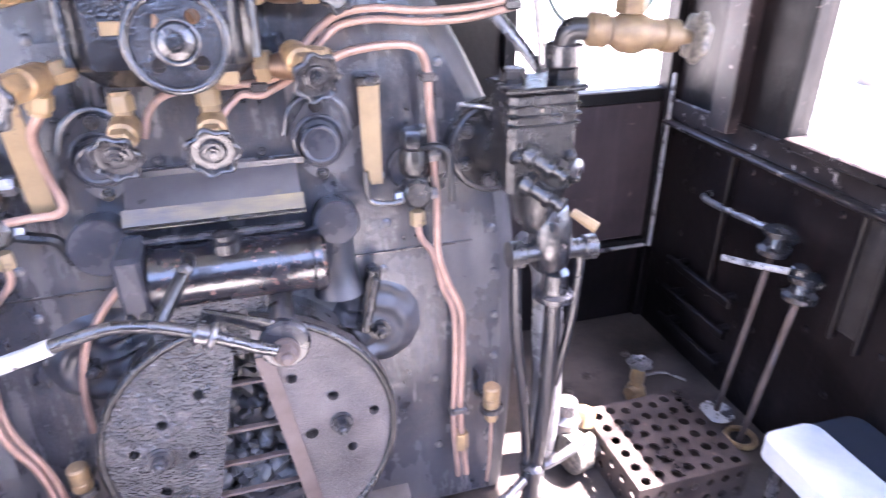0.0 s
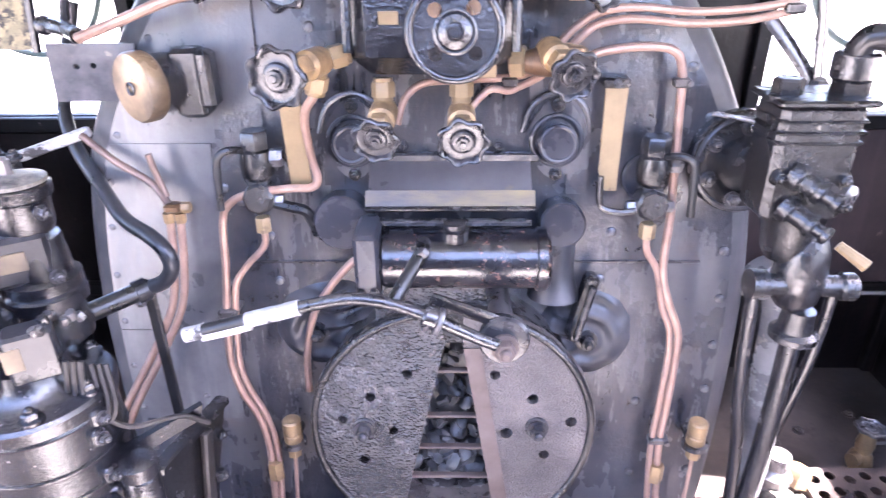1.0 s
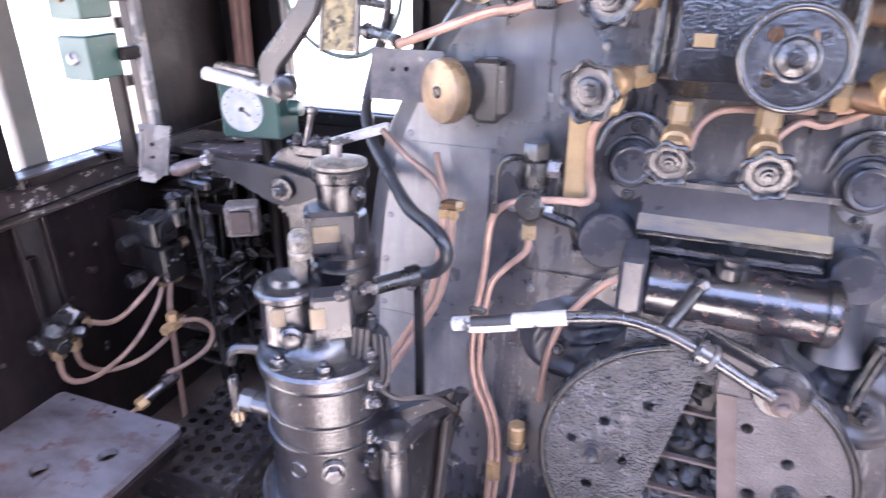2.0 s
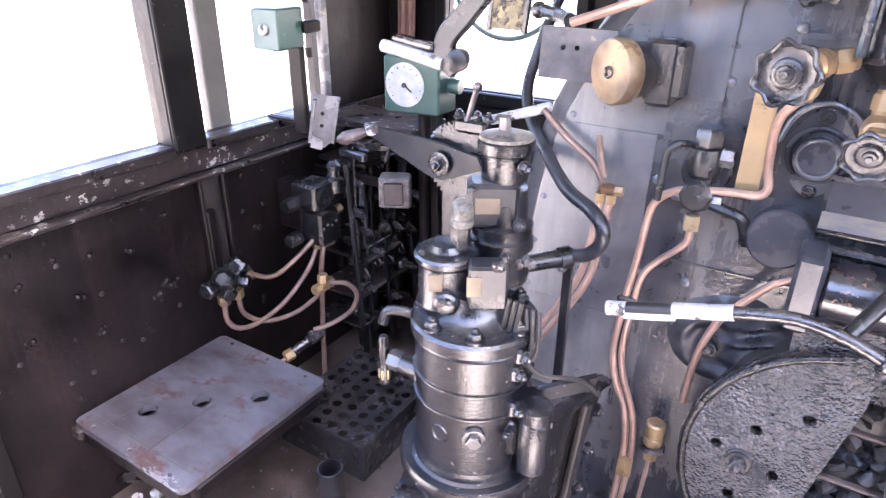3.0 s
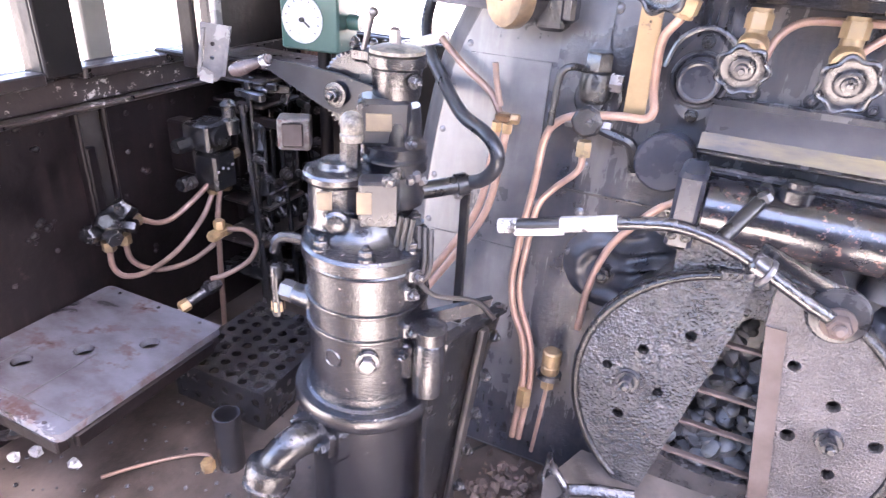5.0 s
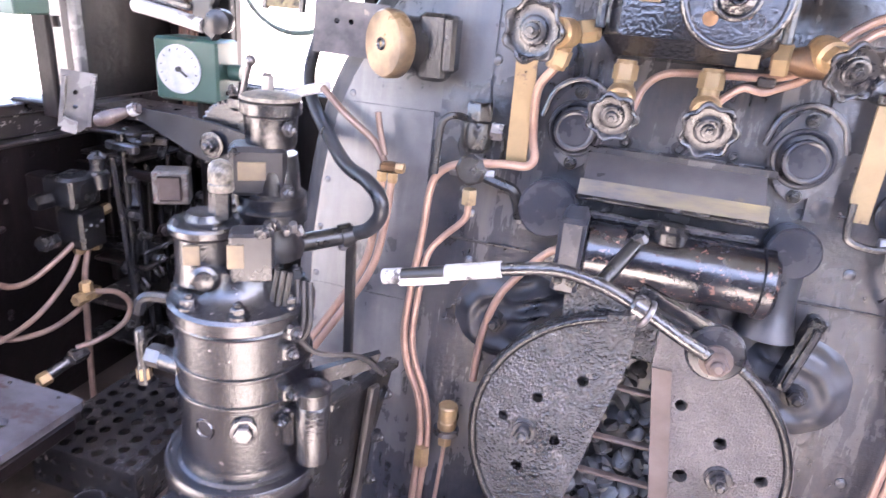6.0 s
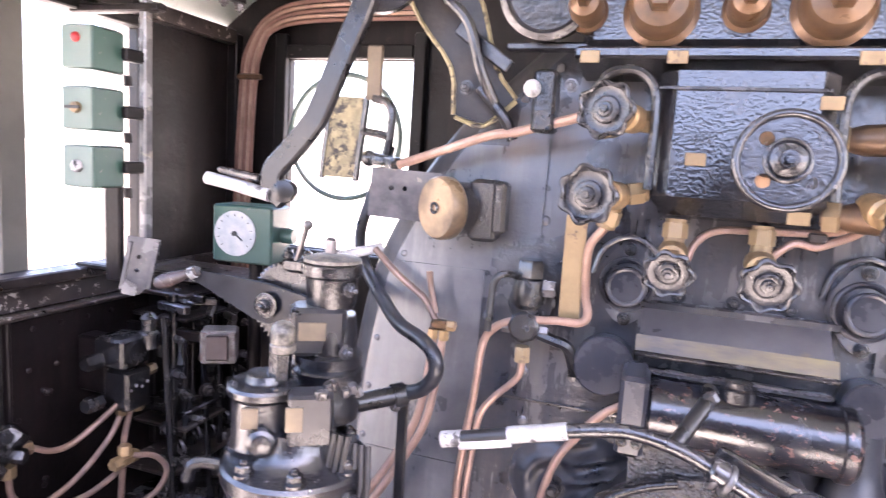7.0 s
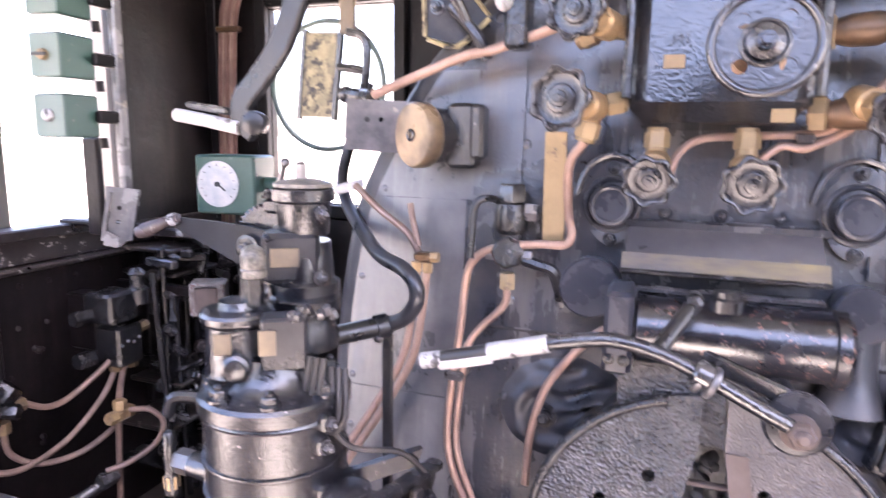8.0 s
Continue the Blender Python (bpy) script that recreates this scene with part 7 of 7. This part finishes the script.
for _ in range(170):
    x, y = rr.gauss(-0.50, 0.06), rr.gauss(-0.10, 0.055)
    r_ = rr.uniform(0.004, 0.016)
    tmp = bmesh.new()
    bmesh.ops.create_icosphere(tmp, subdivisions=1, radius=r_)
    for v in tmp.verts:
        v.co *= rr.uniform(0.7, 1.3)
    tmp.verts.index_update()
    h_ = max(0.0, 0.05 - 0.4 * math.hypot(x + 0.5, y + 0.1)) * rr.random()
    vs = [bm.verts.new(v.co + Vector((x, y, r_ * 0.6 + h_))) for v in tmp.verts]
    for f in tmp.faces:
        bm.faces.new([vs[v.index] for v in f.verts])
    tmp.free()
solo("ash_heap", bm, ASH, "loose rusty ash and dirt below the pipes", "ash", kind="stuff")
solo("floor_seam", box(B(), (-0.72, -0.10, 0.003), (0.006, 0.5, 0.006), Euler((0, 0, radians(-32))).to_matrix(), bevel=0.001), INK, "dark joint between the footplates", "seam", kind="structure")
for x, y in ((1.0, 0.42), (0.9, 0.36), (1.2, 0.5), (-0.35, -0.3), (-0.55, -0.42), (-0.2, -0.35)):
    solo("floor_bolt", bolt(B(), (x, y, 0.0), (0, 0, 1), 0.012, 0.012), FLOOR, "dusty bolt head in the footplate", "bolt", group="floor bolts")

# weld blobs and old bolt heads on the cab side, grit on the floor
rb = random.Random(21)
bm = B()
for k in range(34):
    y_, z_ = rb.uniform(-0.84, 0.0), rb.uniform(0.34, 0.86)
    for _ in range(rb.choice((1, 1, 2, 4))):
        ball(bm, (XL + 0.001, y_ + rb.uniform(-0.012, 0.012), z_ + rb.uniform(-0.012, 0.012)), rb.uniform(0.004, 0.010))
solo("weld_blobs", bm, WALL, "small lumpy weld blobs on the dark cab side", "weld", kind="stuff")
bm = B()
for k in range(150):
    nut(bm, (rb.uniform(-1.7, -0.9), rb.uniform(-0.78, -0.12), 0.0), (rb.uniform(-0.5, 0.5), rb.uniform(-0.5, 0.5), 1), rb.uniform(0.002, 0.007), rb.uniform(0.003, 0.007))
solo("floor_grit", bm, COAL, "crumbs of coal and grit scattered over the floor", "grit", kind="stuff")
